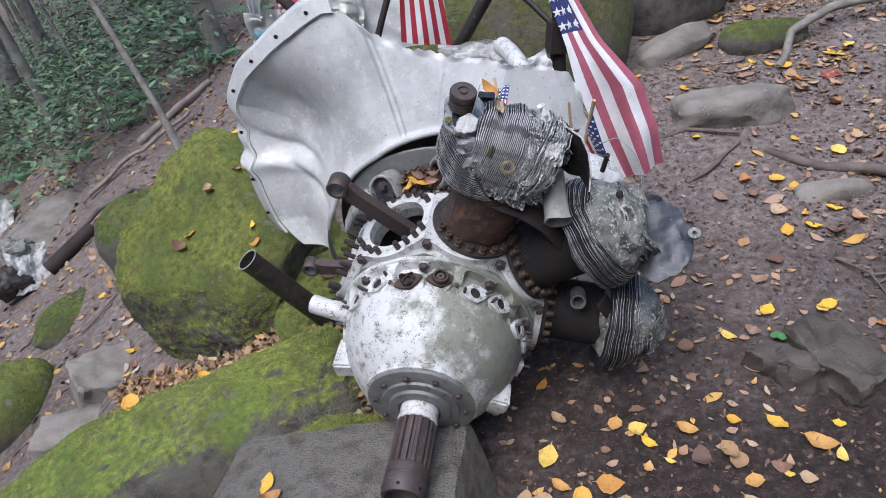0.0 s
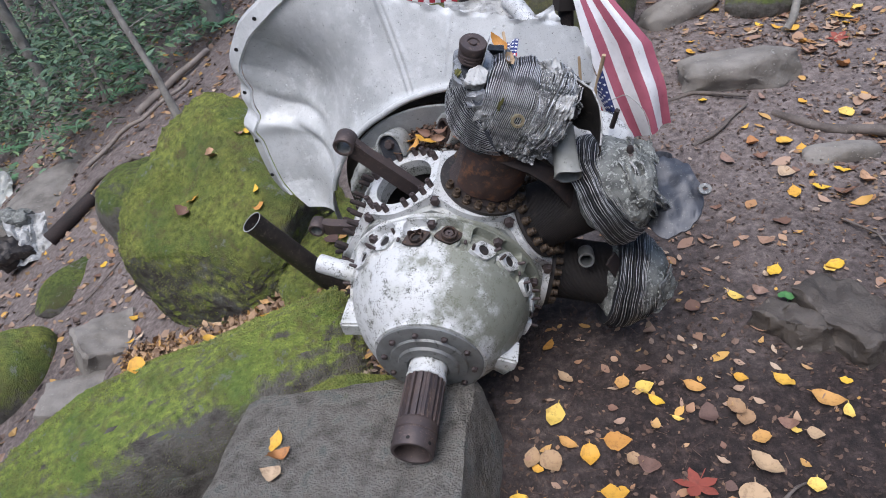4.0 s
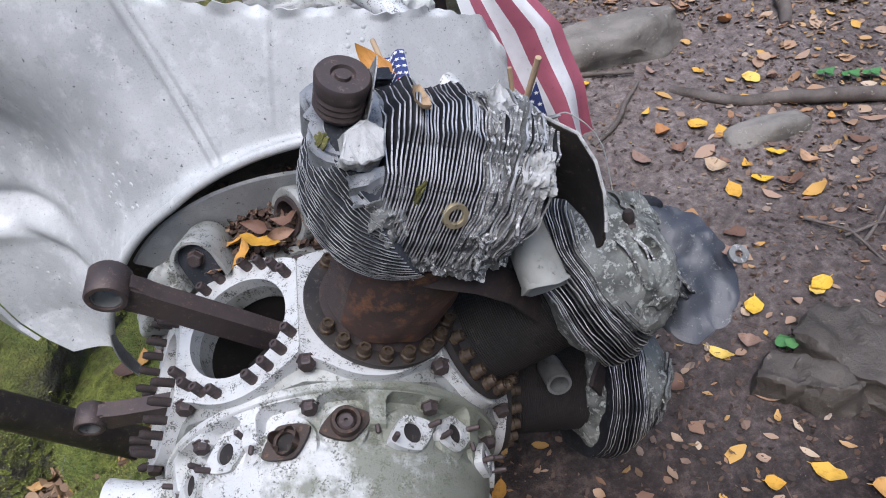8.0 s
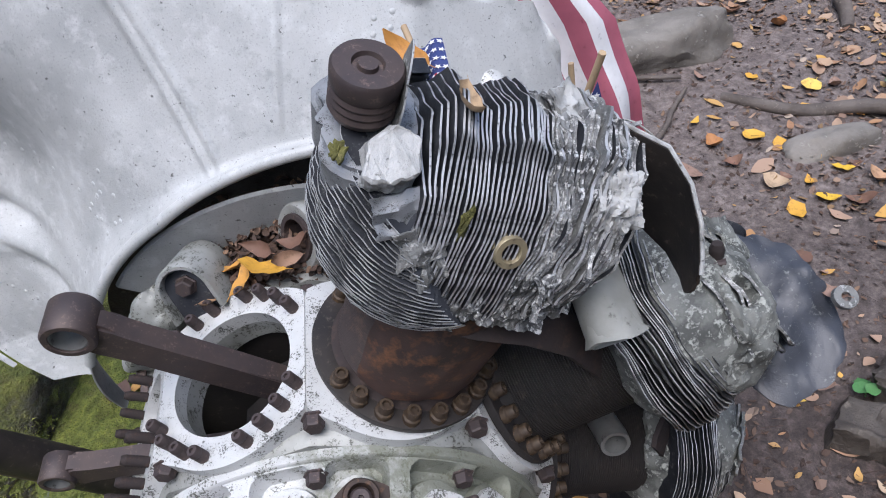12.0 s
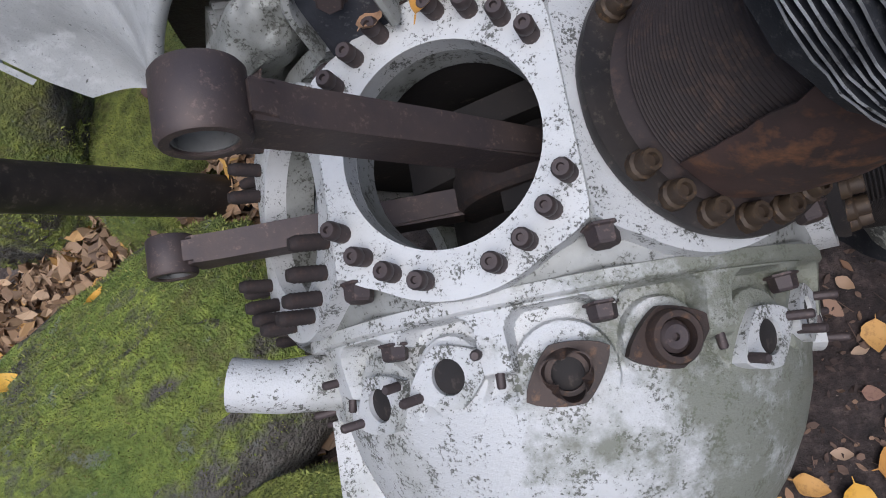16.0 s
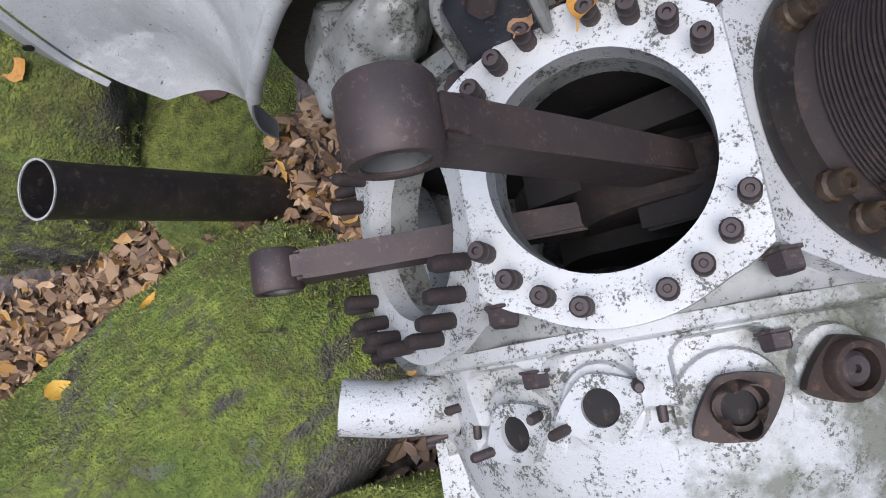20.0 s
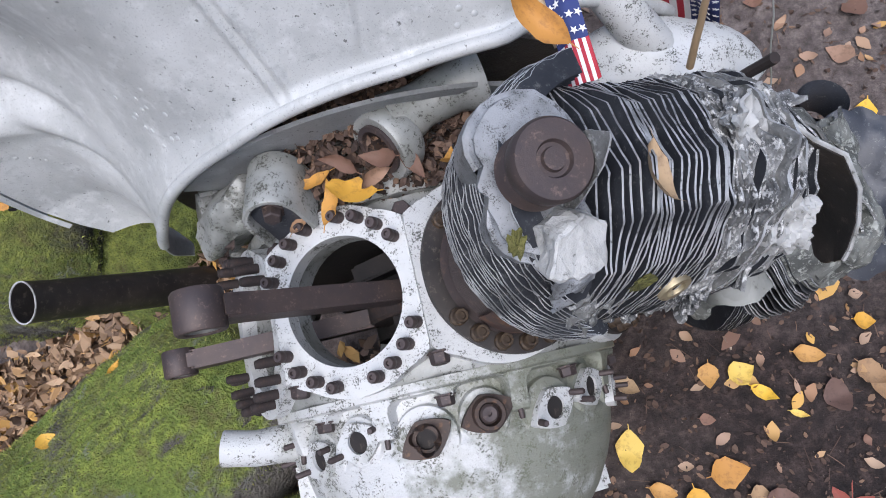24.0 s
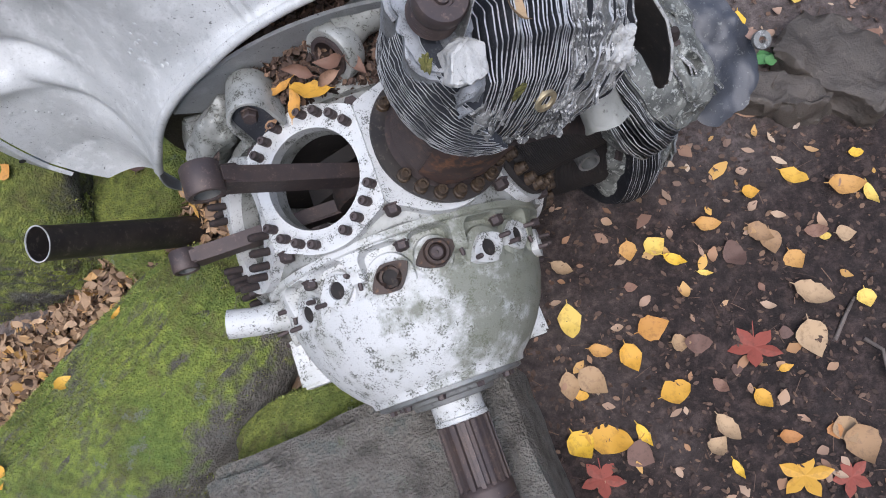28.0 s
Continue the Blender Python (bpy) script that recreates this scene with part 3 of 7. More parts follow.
rock("boulder", (-2.55, 2.75, -0.62), (0.26, 0.26, 0.22), (0, 0, 0), M_MOSS, "low boulder covered in moss", 3.0, 0.08, 15.0)
rock("stone", (-2.45, 3.40, -0.52), (0.13, 0.25, 0.06), (6, 8, -8), M_MOSS_THIN, "flat stone patched with moss", 4.0, 0.06, 16.0)
rock("stone", (-3.25, 4.9, -0.62), (0.34, 0.50, 0.12), (6, 10, -30), M_ROCK, "broad flat grey stone beside the trail", 3.4, 0.08, 17.0)
rock("stone", (1.28, 2.33, 0.20), (0.13, 0.05, 0.05), (0, 0, -4), M_ROCK, "small dark split stone", 4.0, 0.1, 18.0)
rock("boulder", (-1.92, 3.62, -0.20), (0.25, 0.30, 0.26), (0, 0, 20), M_MOSS_THIN, "small boulder with mossy top", 3.0, 0.1, 19.0)


def moss_fuzz(ob, count, seed):
    """Short upright moss shoots over the parts of a rock that face the sky, past counting."""
    rg = random.Random(seed)
    m, turn = ob.matrix_basis, ob.matrix_basis.to_3x3()
    spots = []
    for f in ob.data.polygons:
        n = turn @ f.normal
        c = m @ f.center
        if n.z > -0.15 + 0.5 * noise.noise(c * 5.0) and noise.noise(c * 4.0 + Vector((9, 2, 4))) > -0.16:
            spots.append((c, n))
    vs, fs = [], []
    for _ in range(count):
        c, n = rg.choice(spots)
        s = Vector((rg.uniform(-1, 1), rg.uniform(-1, 1), rg.uniform(-1, 1))).cross(n).normalized()
        p = c + s * rg.uniform(-0.012, 0.012) + n.cross(s) * rg.uniform(-0.012, 0.012) - n * 0.002
        tip = n * rg.uniform(0.0025, 0.0075) + Vector((rg.uniform(-0.004, 0.004), rg.uniform(-0.004, 0.004), 0.0015))
        w = s * rg.uniform(0.0010, 0.0024)
        k = len(vs)
        vs += [p - w, p + w, p + tip]
        fs.append((k, k + 1, k + 2))
    me = bpy.data.meshes.new("moss")
    me.from_pydata(vs, [], fs)
    me.materials.append(M_MOSS_BLADE)
    tagged(new("moss", me), "short bright green moss covering the boulder", "moss", kind="stuff")


for k, (ob, count) in enumerate(zip(MOSSED, (56000, 60000, 4000, 14000))):
    moss_fuzz(ob, count, k + 1)
# ---- engine ----
ENGINE = Matrix(((0.9286, 0.2034, -0.3103, -0.1361), (-0.2625, 0.9512, -0.1622, 1.7244), (0.2622, 0.2321, 0.9367, 0.4185), (0, 0, 0, 1)))
engine = thing("aircraft_engine", ENGINE, "wrecked radial aircraft engine of grey aluminium and brown steel", "engine")
TO_Y = Matrix.Rotation(radians(90), 4, "X")
APOTHEM, SEAT = 0.278, 0.256


def about(angle):
    """Turns z towards x about the shaft's line (y): the axes of a cylinder."""
    return Matrix.Rotation(radians(angle), 4, "Y")


def skin(angle, y, r, tilt=0.0, turn=0.0):
    """A seat on the round casing: its z points out, its y runs back."""
    return about(angle) @ Matrix.Translation((0, y, r)) @ pose(0, 0, 0, tilt, 0, turn)


def case_body():
    """A nine-sided ring with a round opening in every face."""
    bm = bmesh.new()
    seg, hole = 36, 0.081
    half = SEAT * math.tan(radians(20))
    for k in range(9):
        m = about(40 * k)
        inner, outer, deep = [], [], []
        for j in range(seg):
            t = 2 * math.pi * j / seg
            c, s = math.cos(t), math.sin(t)
            r = min(half / max(abs(c), 1e-6), 0.116 / max(abs(s), 1e-6))
            inner.append(bm.verts.new(m @ Vector((hole * c, hole * s, SEAT))))
            outer.append(bm.verts.new(m @ Vector((r * c, r * s, SEAT - 0.010 * abs(s * r / 0.116) ** 3))))
            deep.append(bm.verts.new(m @ Vector((hole * c, hole * s, SEAT - 0.030))))
        for j in range(seg):
            i = (j + 1) % seg
            bm.faces.new((inner[j], outer[j], outer[i], inner[i]))
            bm.faces.new((inner[i], deep[i], deep[j], inner[j]))
    R = SEAT / math.cos(radians(20))
    for y in (-0.116, 0.116):
        o = [bm.verts.new((R * math.sin(radians(20 + 40 * k)), y, R * math.cos(radians(20 + 40 * k)))) for k in range(9)]
        f = bm.faces.new(o if y > 0 else list(reversed(o)))
    bmesh.ops.remove_doubles(bm, verts=bm.verts, dist=2e-4)
    return bm


case = part("crankcase", case_body(), M_CASE2, engine, "grey cast crankcase ring")


def pad_outline(t):
    """Edge of a pad: round in front and behind, cut straight where pads meet."""
    c, s = abs(math.cos(t)), abs(math.sin(t))
    side = 0.1005 / max(c, 1e-6)
    return min(side, 0.119 + 0.020 * max(0.0, c - 0.55) * 2.2)


PAD = part("cylinder_pad", holed(pad_outline, 0.081, SEAT - 0.008, APOTHEM, 72), M_PAD, engine, "bright machined cylinder pad flecked with black", about(0))
for k in (1, 2, 3, 4, 5, 6, 7, 8):
    part("cylinder_pad", None, None, engine, m=about(40 * k), data=PAD.data)


def inner_wall():
    bm = spun([(0.0, 0.0), (0.235, 0.0), (0.235, 0.01), (0.0, 0.01)], 40, m=TO_Y)
    return bm


# parts inside the case are coloured near black in place of its shade
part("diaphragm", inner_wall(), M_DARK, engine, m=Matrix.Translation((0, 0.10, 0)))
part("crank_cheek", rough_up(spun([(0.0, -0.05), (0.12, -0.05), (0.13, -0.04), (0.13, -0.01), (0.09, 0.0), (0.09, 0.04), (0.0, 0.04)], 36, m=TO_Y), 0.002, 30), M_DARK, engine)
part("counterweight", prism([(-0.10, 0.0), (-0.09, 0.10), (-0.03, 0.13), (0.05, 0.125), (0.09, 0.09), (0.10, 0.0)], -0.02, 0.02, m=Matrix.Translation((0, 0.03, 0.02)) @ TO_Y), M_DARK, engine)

part("case_web", spun([(0.266, 0.087), (0.267, 0.100), (0.2645, 0.110), (0.2615, 0.1156)], 120, cap=False, m=TO_Y), M_CASE2, engine, "dull cast web between pads and seam")

# nose casing, its bosses and the shaft
NOSE = [(0.262, -0.116), (0.262, -0.126), (0.2605, -0.1275), (0.2575, -0.128), (0.2565, -0.1295), (0.252, -0.131), (0.246, -0.133), (0.240, -0.138), (0.2385, -0.165), (0.236, -0.20), (0.228, -0.235), (0.213, -0.272), (0.192, -0.308), (0.168, -0.338), (0.146, -0.358), (0.143, -0.368), (0.130, -0.370)]


def nose_radius(y):
    for (r0, y0), (r1, y1) in zip(NOSE, NOSE[1:]):
        if y1 <= y <= y0:
            return r0 + (r1 - r0) * (y0 - y) / max(1e-6, y0 - y1)
    return NOSE[-1][0]


def ease(a, b, x):
    t = max(0.0, min(1.0, (x - a) / (b - a)))
    return t * t * (3 - 2 * t)


def land(a, y):
    """Radius of the seam rail, its arched pockets and the round bosses inside them."""
    t = (a + 360) % 40
    pocket = 1 - ease(-0.179, -0.175, y)
    for a0, a1, top, rad in ((4.0, 20.0, -0.1320, 0.016), (22.8, 38.0, -0.1300, 0.014), (17.5, 24.5, -0.1420, 0.008)):
        dx = abs(t - (a0 + a1) / 2) * 0.0044 - (a1 - a0) / 2 * 0.0044 + rad
        dy = y - top + rad
        d = math.hypot(max(dx, 0.0), max(dy, 0.0)) + min(max(dx, dy), 0.0) - rad
        pocket = max(pocket, 1 - ease(-0.0010, 0.0012, d))
    base = min(nose_radius(y), 0.2390)
    boss = 0.0
    for c, yc, rad in ((12.3, -0.185, 0.041), (30.7, -0.172, 0.033)):
        boss = max(boss, 1 - ease(-0.0012, 0.0012, math.hypot((t - c) * 0.0042, y - yc) - rad))
    front = ease(-0.206, -0.186, y)
    inside = base + front * (0.0020 * boss - 0.0060 * (1 - boss))
    rail = 0.2580 - 0.20 * (-0.131 - y)
    return inside * pocket + max(rail, base) * (1 - pocket)


def nose_body():
    ys = [-0.116, -0.126, -0.1272, -0.1276, -0.1285] + [-0.1294 - 0.0014 * k for k in range(66)] + [-0.2225 - 0.004 * k for k in range(6)] + [-0.247 - 0.009 * k for k in range(12)] + [-0.352, -0.358, -0.368, -0.370]
    bm = bmesh.new()
    rows = []
    seg = 900
    for y in ys:
        row = []
        for j in range(seg):
            a = 360 * j / seg
            r = land(a, y) if -0.222 < y <= -0.129 else nose_radius(y)
            if y < -0.14:
                p = Vector((math.sin(radians(a)), y * 4, math.cos(radians(a))))
                r *= 1 + 0.004 * noise.noise(p * 2.2) + 0.0015 * noise.noise(p * 11)
            row.append(bm.verts.new((r * math.sin(radians(a)), y, r * math.cos(radians(a)))))
        rows.append(row)
    for p, q in zip(rows, rows[1:]):
        for j in range(seg):
            i = (j + 1) % seg
            bm.faces.new((p[j], q[j], q[i], p[i]))
    bm.faces.new(rows[-1])
    bmesh.ops.recalc_face_normals(bm, faces=bm.faces)
    return bm


nose = part("nose_case", nose_body(), M_NOSE, engine, "domed nose casing, white with corrosion and black lichen specks")


def diamond(t):
    c, s = abs(math.cos(t)), abs(math.sin(t))
    return 1.0 / ((c / 0.039) ** 1.3 + (s / 0.026) ** 1.3) ** (1 / 1.3)


def lathe_mesh(name, rings, seg, material, smooth=True):
    bm = spun(rings, seg)
    me = bpy.data.meshes.new(name)
    if smooth:
        for f in bm.faces:
            f.smooth = True
    bm.to_mesh(me)
    bm.free()
    if smooth:
        me.set_sharp_from_angle(angle=radians(40))
    me.materials.append(material)
    return me


STUD = lathe_mesh("stud", [(0.0076, 0), (0.0076, 0.014), (0.0070, 0.015), (0.0076, 0.016), (0.0076, 0.022), (0.006, 0.025), (0.003, 0.025), (0.0025, 0.022), (0, 0.022)], 12, M_STEEL)
LONG_STUD = lathe_mesh("stud", [(0.0066, 0)] + [(0.0066 + 0.0006 * (k % 2), 0.004 + 0.0018 * k) for k in range(15)] + [(0.005, 0.034), (0, 0.034)], 10, M_RUST)
THIN_STUD = lathe_mesh("stud", [(0.0042, 0), (0.0042, 0.022), (0.003, 0.024), (0, 0.024)], 8, M_STEEL)
HEX_BOLT = lathe_mesh("bolt", [(0.015, 0), (0.015, 0.002), (0.0125, 0.003), (0.0118, 0.013), (0.0100, 0.015), (0, 0.015)], 6, M_STEEL, False)
NUT = lathe_mesh("nut", [(0.0105, 0), (0.0112, 0.003), (0.0108, 0.010), (0.0088, 0.012), (0.0088, 0.020), (0.0078, 0.022), (0.005, 0.022), (0.0045, 0.018), (0, 0.018)], 10, M_NUT, True)

for k in range(-2, 4):
    for n, off in enumerate((12.5, 31)):
        a = off + 40 * k
        y = -0.184 if n == 0 else -0.171
        if k:
            part("tappet_boss", holed(diamond, 0.0145, -0.030, 0.008, 36), M_CASE, nose, m=skin(a, y, 0.2385, 6, 24 if n == 0 else 14))
        # dark disc paints the shaded depth of the port
        part("port", spun([(0.0146, 0.0), (0.0146, 0.001), (0, 0.001)], 20), M_DARK, nose, m=skin(a, y, 0.2415, 6))
        if k == 0:
            fl = part("tappet_flange", holed(lambda t: diamond(t) * 0.94, 0.0125, 0.0, 0.007, 36), M_FLANGE, nose, "rusty diamond-shaped flange", skin(a, y, 0.2412, 6, 24 if n == 0 else 14))
            if n == 1:
                part("tube_stub", spun([(0.0125, -0.02), (0.0205, -0.02), (0.0205, 0.014), (0.019, 0.016), (0.0145, 0.016), (0.0135, 0.010), (0.0135, -0.02)], 28, cap=False), M_FLANGE, nose, m=skin(a, y, 0.2440, 6))
                part("ball_end", spun([(0.012, -0.02), (0.012, 0.010), (0.009, 0.013), (0.003, 0.0125), (0.003, 0.008), (0, 0.008)], 20), M_STEEL, nose, m=skin(a, y, 0.2440, 6))
            else:
                bm = spun([(0.0130, -0.02), (0.0195, -0.02), (0.019, 0.004), (0.022, 0.018), (0.0205, 0.018), (0.0165, 0.004), (0.0130, -0.02)], 28, cap=False)
                for v in bm.verts:
                    t = math.atan2(v.co.y, v.co.x)
                    if v.co.z > 0.01:
                        f = abs(math.sin(1.5 * t + 0.6))
                        v.co.x *= 0.45 + 0.5 * f
                        v.co.y *= 0.45 + 0.5 * f
                        v.co.z -= 0.010 * (1 - f)
                part("torn_tube", bm, M_FLANGE, nose, "torn rusty tube stub", skin(a, y, 0.2440, 6))
        else:
            for s in (-1, 1):
                part("stud", None, None, nose, m=skin(a, y, 0.242, 6, 24) @ Matrix.Translation((0.031 * s, 0, 0)) @ pose(0, 0, 0, 6 * s, 16 * s, 0), data=THIN_STUD)
    part("stud", None, None, nose, m=skin(0.9 + 40 * k, -0.166, 0.2440, 84) @ Matrix.Scale(0.9, 4), data=THIN_STUD)
    part("bolt", None, None, nose, m=skin(20.3 + 40 * k, -0.138, 0.2485, 86) @ Matrix.Scale(0.92, 4), data=HEX_BOLT)

plate = part("thrust_plate", spun([(0.136, 0.366), (0.136, 0.376), (0.128, 0.379), (0.100, 0.380), (0.097, 0.386), (0.078, 0.388), (0.075, 0.396), (0.054, 0.398), (0.051, 0.39)], 64, m=TO_Y), M_DULL, engine, "dull dark ring plate round the shaft")
for k in range(10):
    part("bolt", None, None, plate, m=about(36 * k + 10) @ Matrix.Translation((0, -0.379, 0.114)) @ pose(0, 0, 0, 90, 0, 0) @ Matrix.Scale(0.6, 4), data=HEX_BOLT)
part("collar", spun([(0.048, 0.385), (0.048, 0.425), (0.050, 0.427), (0.050, 0.434), (0.046, 0.436), (0.046, 0.40)], 48, m=TO_Y), M_CASE, engine, "bright corroded collar of the shaft")


def spline():
    bm = bmesh.new()
    n = 16
    rows = []
    for y in (-0.434, -0.437, -0.553, -0.556):
        row = []
        for k in range(n):
            for f, deep in ((0.04, 1), (0.46, 1), (0.54, 0), (0.96, 0)):
                a = 2 * math.pi * (k + f) / n
                r = 0.050 if deep == 0 else 0.0425
                if y in (-0.434, -0.556):
                    r = min(r, 0.046)
                row.append(bm.verts.new((r * math.sin(a), y, r * math.cos(a))))
        rows.append(row)
    m = len(rows[0])
    for p, q in zip(rows, rows[1:]):
        for k in range(m):
            bm.faces.new((p[k], p[(k + 1) % m], q[(k + 1) % m], q[k]))
    bmesh.ops.recalc_face_normals(bm, faces=bm.faces)
    return bm


shaft_end = part("propeller_shaft", spun([(0.046, 0.550), (0.0505, 0.556), (0.0515, 0.560), (0.0515, 0.578), (0.0495, 0.580), (0.0495, 0.583), (0.0515, 0.585), (0.0515, 0.622), (0.049, 0.626), (0.042, 0.626), (0.040, 0.620), (0.039, 0.50)], 48, cap=False, m=TO_Y), M_STEEL, engine, "dark steel end of the propeller shaft")
part("spline", spline(), M_STEEL, shaft_end, "splined dark steel shaft", smooth=False)
for k in range(6):
    # black discs on the shaft paint the dark inside of pin holes
    part("pin_hole_disc", spun([(0.0045, 0), (0.0045, 0.002), (0, 0.002)], 10), M_BLACK, shaft_end, m=skin(60 * k + 15, -0.612, 0.0502))

for a, y, r, size in ((-72, -0.24, 0.235, (0.05, 0.10, 0.02)), (128, -0.30, 0.19, (0.05, 0.075, 0.03)), (150, -0.27, 0.21, (0.04, 0.06, 0.03))):
    bm = prism([(-size[0] / 2, -size[1] / 2), (-size[0] / 2 * 0.8, size[1] / 2), (size[0] / 2 * 0.8, size[1] / 2), (size[0] / 2, -size[1] / 2)], -0.05, size[2])
    bmesh.ops.bevel(bm, geom=bm.edges[:], offset=0.006, segments=2, affect="EDGES")
    part("mounting_lug", bm, M_CASE, nose, m=skin(a, y, r))
bm = tube([(-0.279, -0.142, 0.197), (-0.24, -0.152, 0.178), (-0.20, -0.155, 0.15), (-0.16, -0.16, 0.12)], [0.026, 0.0255, 0.028, 0.034], 24, 0.007)
part("oil_tube", bm, M_CASE, nose, "stubby cast tube on the side of the nose casing")

STUD_ANGLES = [s + 15.3 * k for s in (-74, 34, 107, -152) for k in range(4)]
for pad in (0, -40, -80):
    for k, t in enumerate(STUD_ANGLES):
        c, d = math.cos(radians(t)), math.sin(radians(t))
        part("stud", None, None, case, m=about(pad) @ pose(0.103 * c, 0.104 * d, APOTHEM - 0.002, 2 * math.sin(k * 3), 2 * math.cos(k * 5), 0), data=STUD if pad == 0 else LONG_STUD)
for k in range(-2, 4):
    part("bolt", None, None, case, m=about(21.3 + 40 * k) @ Matrix.Translation((0, -0.088, 0.281)) @ pose(0, 0, 0, 82, 0, 0) @ Matrix.Scale(1.0, 4), data=HEX_BOLT)
    part("bolt", None, None, case, m=skin(20 + 40 * k, 0.090, 0.268, -14), data=HEX_BOLT)


def rod_shape(length, w=0.85):
    """A link rod: a tapered bar along z that flares into its eye."""
    side = [(0.0270, 0.0), (0.0245, length * 0.5), (0.0232, length - 0.055), (0.0238, length - 0.040), (0.0258, length - 0.027), (0.0285, length - 0.018), (0.0292, length - 0.008)]
    side = [(x * w, z) for x, z in side]
    bm = prism([(-x, z) for x, z in side] + [(x, z) for x, z in reversed(side)], -0.0135, 0.0135)
    bmesh.ops.bevel(bm, geom=[e for e in bm.edges if abs(abs(e.verts[0].co.z) - 0.0135) < 1e-6 and abs(e.verts[0].co.z - e.verts[1].co.z) < 1e-6], offset=0.0035, segments=2, affect="EDGES")
    bm.transform(Matrix.Rotation(radians(90), 4, "X"))
    return bm


def eye_shape(w=0.028, r=0.0350):
    return spun([(0.0240, -w), (0.0250, -w - 0.001), (r - 0.003, -w - 0.001), (r, -w + 0.003), (r, w - 0.003), (r - 0.003, w + 0.001), (0.0250, w + 0.001), (0.0240, w), (0.0240, -w)], 36, cap=False, m=TO_Y)


for place, length, size in ((pose(0.060, 0.004, 0.150, 0, -25.6, 0), 0.314, 0.80), (pose(-0.040, -0.010, 0.115, 0, -69.5, 0), 0.283, 0.68)):
    rod = part("link_rod", rod_shape(length, 0.85 if size > 0.7 else 0.72), M_STEEL, engine, "dark steel connecting rod sticking out of an open pad", place)
    part("rod_eye", eye_shape(), M_STEEL, rod, m=Matrix.Translation((0, 0, length + 0.010)) @ Matrix.Scale(size, 4))
    part("bearing_sleeve", spun([(0.0222, -0.026), (0.0239, -0.026), (0.0239, 0.026), (0.0222, 0.026), (0.0222, -0.026)], 32, cap=False, m=TO_Y), M_DULL, rod, "grey bearing sleeve", Matrix.Translation((0, 0, length + 0.010)) @ Matrix.Scale(size, 4))
# rods deep in the case, darkened by colour for the shade there
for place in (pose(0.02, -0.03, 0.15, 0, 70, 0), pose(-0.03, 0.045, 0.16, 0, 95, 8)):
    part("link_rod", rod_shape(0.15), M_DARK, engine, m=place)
part("master_rod_ring", spun([(0.06, -0.022), (0.098, -0.022), (0.102, -0.018), (0.102, 0.018), (0.098, 0.022), (0.06, 0.022)], 40, m=Matrix.Translation((0.05, 0, 0.09)) @ TO_Y), M_RUST, engine)

# ---- cylinders ----


def ring_fin(radius, arc0, arc1, seed, inner=0.085, thick=0.0014, dip=0.0, wave=0.006, squash=1.0, rim=0.0016):
    """A thin ring-shaped cooling fin, wavy and chipped, across z; dip: how far its front sinks."""
    bm = bmesh.new()
    seg = 54
    rows = []
    for k in range(seg + 1):
        a = radians(arc0 + (arc1 - arc0) * k / seg)
        r = radius + 0.004 * noise.noise(Vector((seed * 0.3, a * 1.3, 0))) + 0.005 * max(0, noise.noise(Vector((seed * 3.1, a * 7, 0)))) * -1
        dz = wave * noise.noise(Vector((seed * 0.035, a * 2.2, 4))) + 0.22 * wave * noise.noise(Vector((seed * 0.9, a * 8, 2)))
        front = max(0.0, -math.sin(a))
        dz -= dip * front ** 2
        c, s = math.cos(a), math.sin(a) * squash
        rows.append([bm.verts.new((inner * c, inner * s, dz * 0.6 - thick / 2)), bm.verts.new((r * c, r * s, dz - thick / 2)), bm.verts.new((r * c, r * s, dz + thick / 2)), bm.verts.new(((r - rim) * c, (r - rim) * s, dz + thick / 2)), bm.verts.new((inner * c, inner * s, dz * 0.6 + thick / 2))])
    for p, q in zip(rows, rows[1:]):
        bm.faces.new((p[0], p[1], q[1], q[0]))
        for j in (1, 2):
            f = bm.faces.new((p[j], p[j + 1], q[j + 1], q[j]))
            f.material_index = 1
        bm.faces.new((p[3], p[4], q[4], q[3]))
    bm.faces.new(rows[0])
    bm.faces.new(list(reversed(rows[-1])))
    return bm


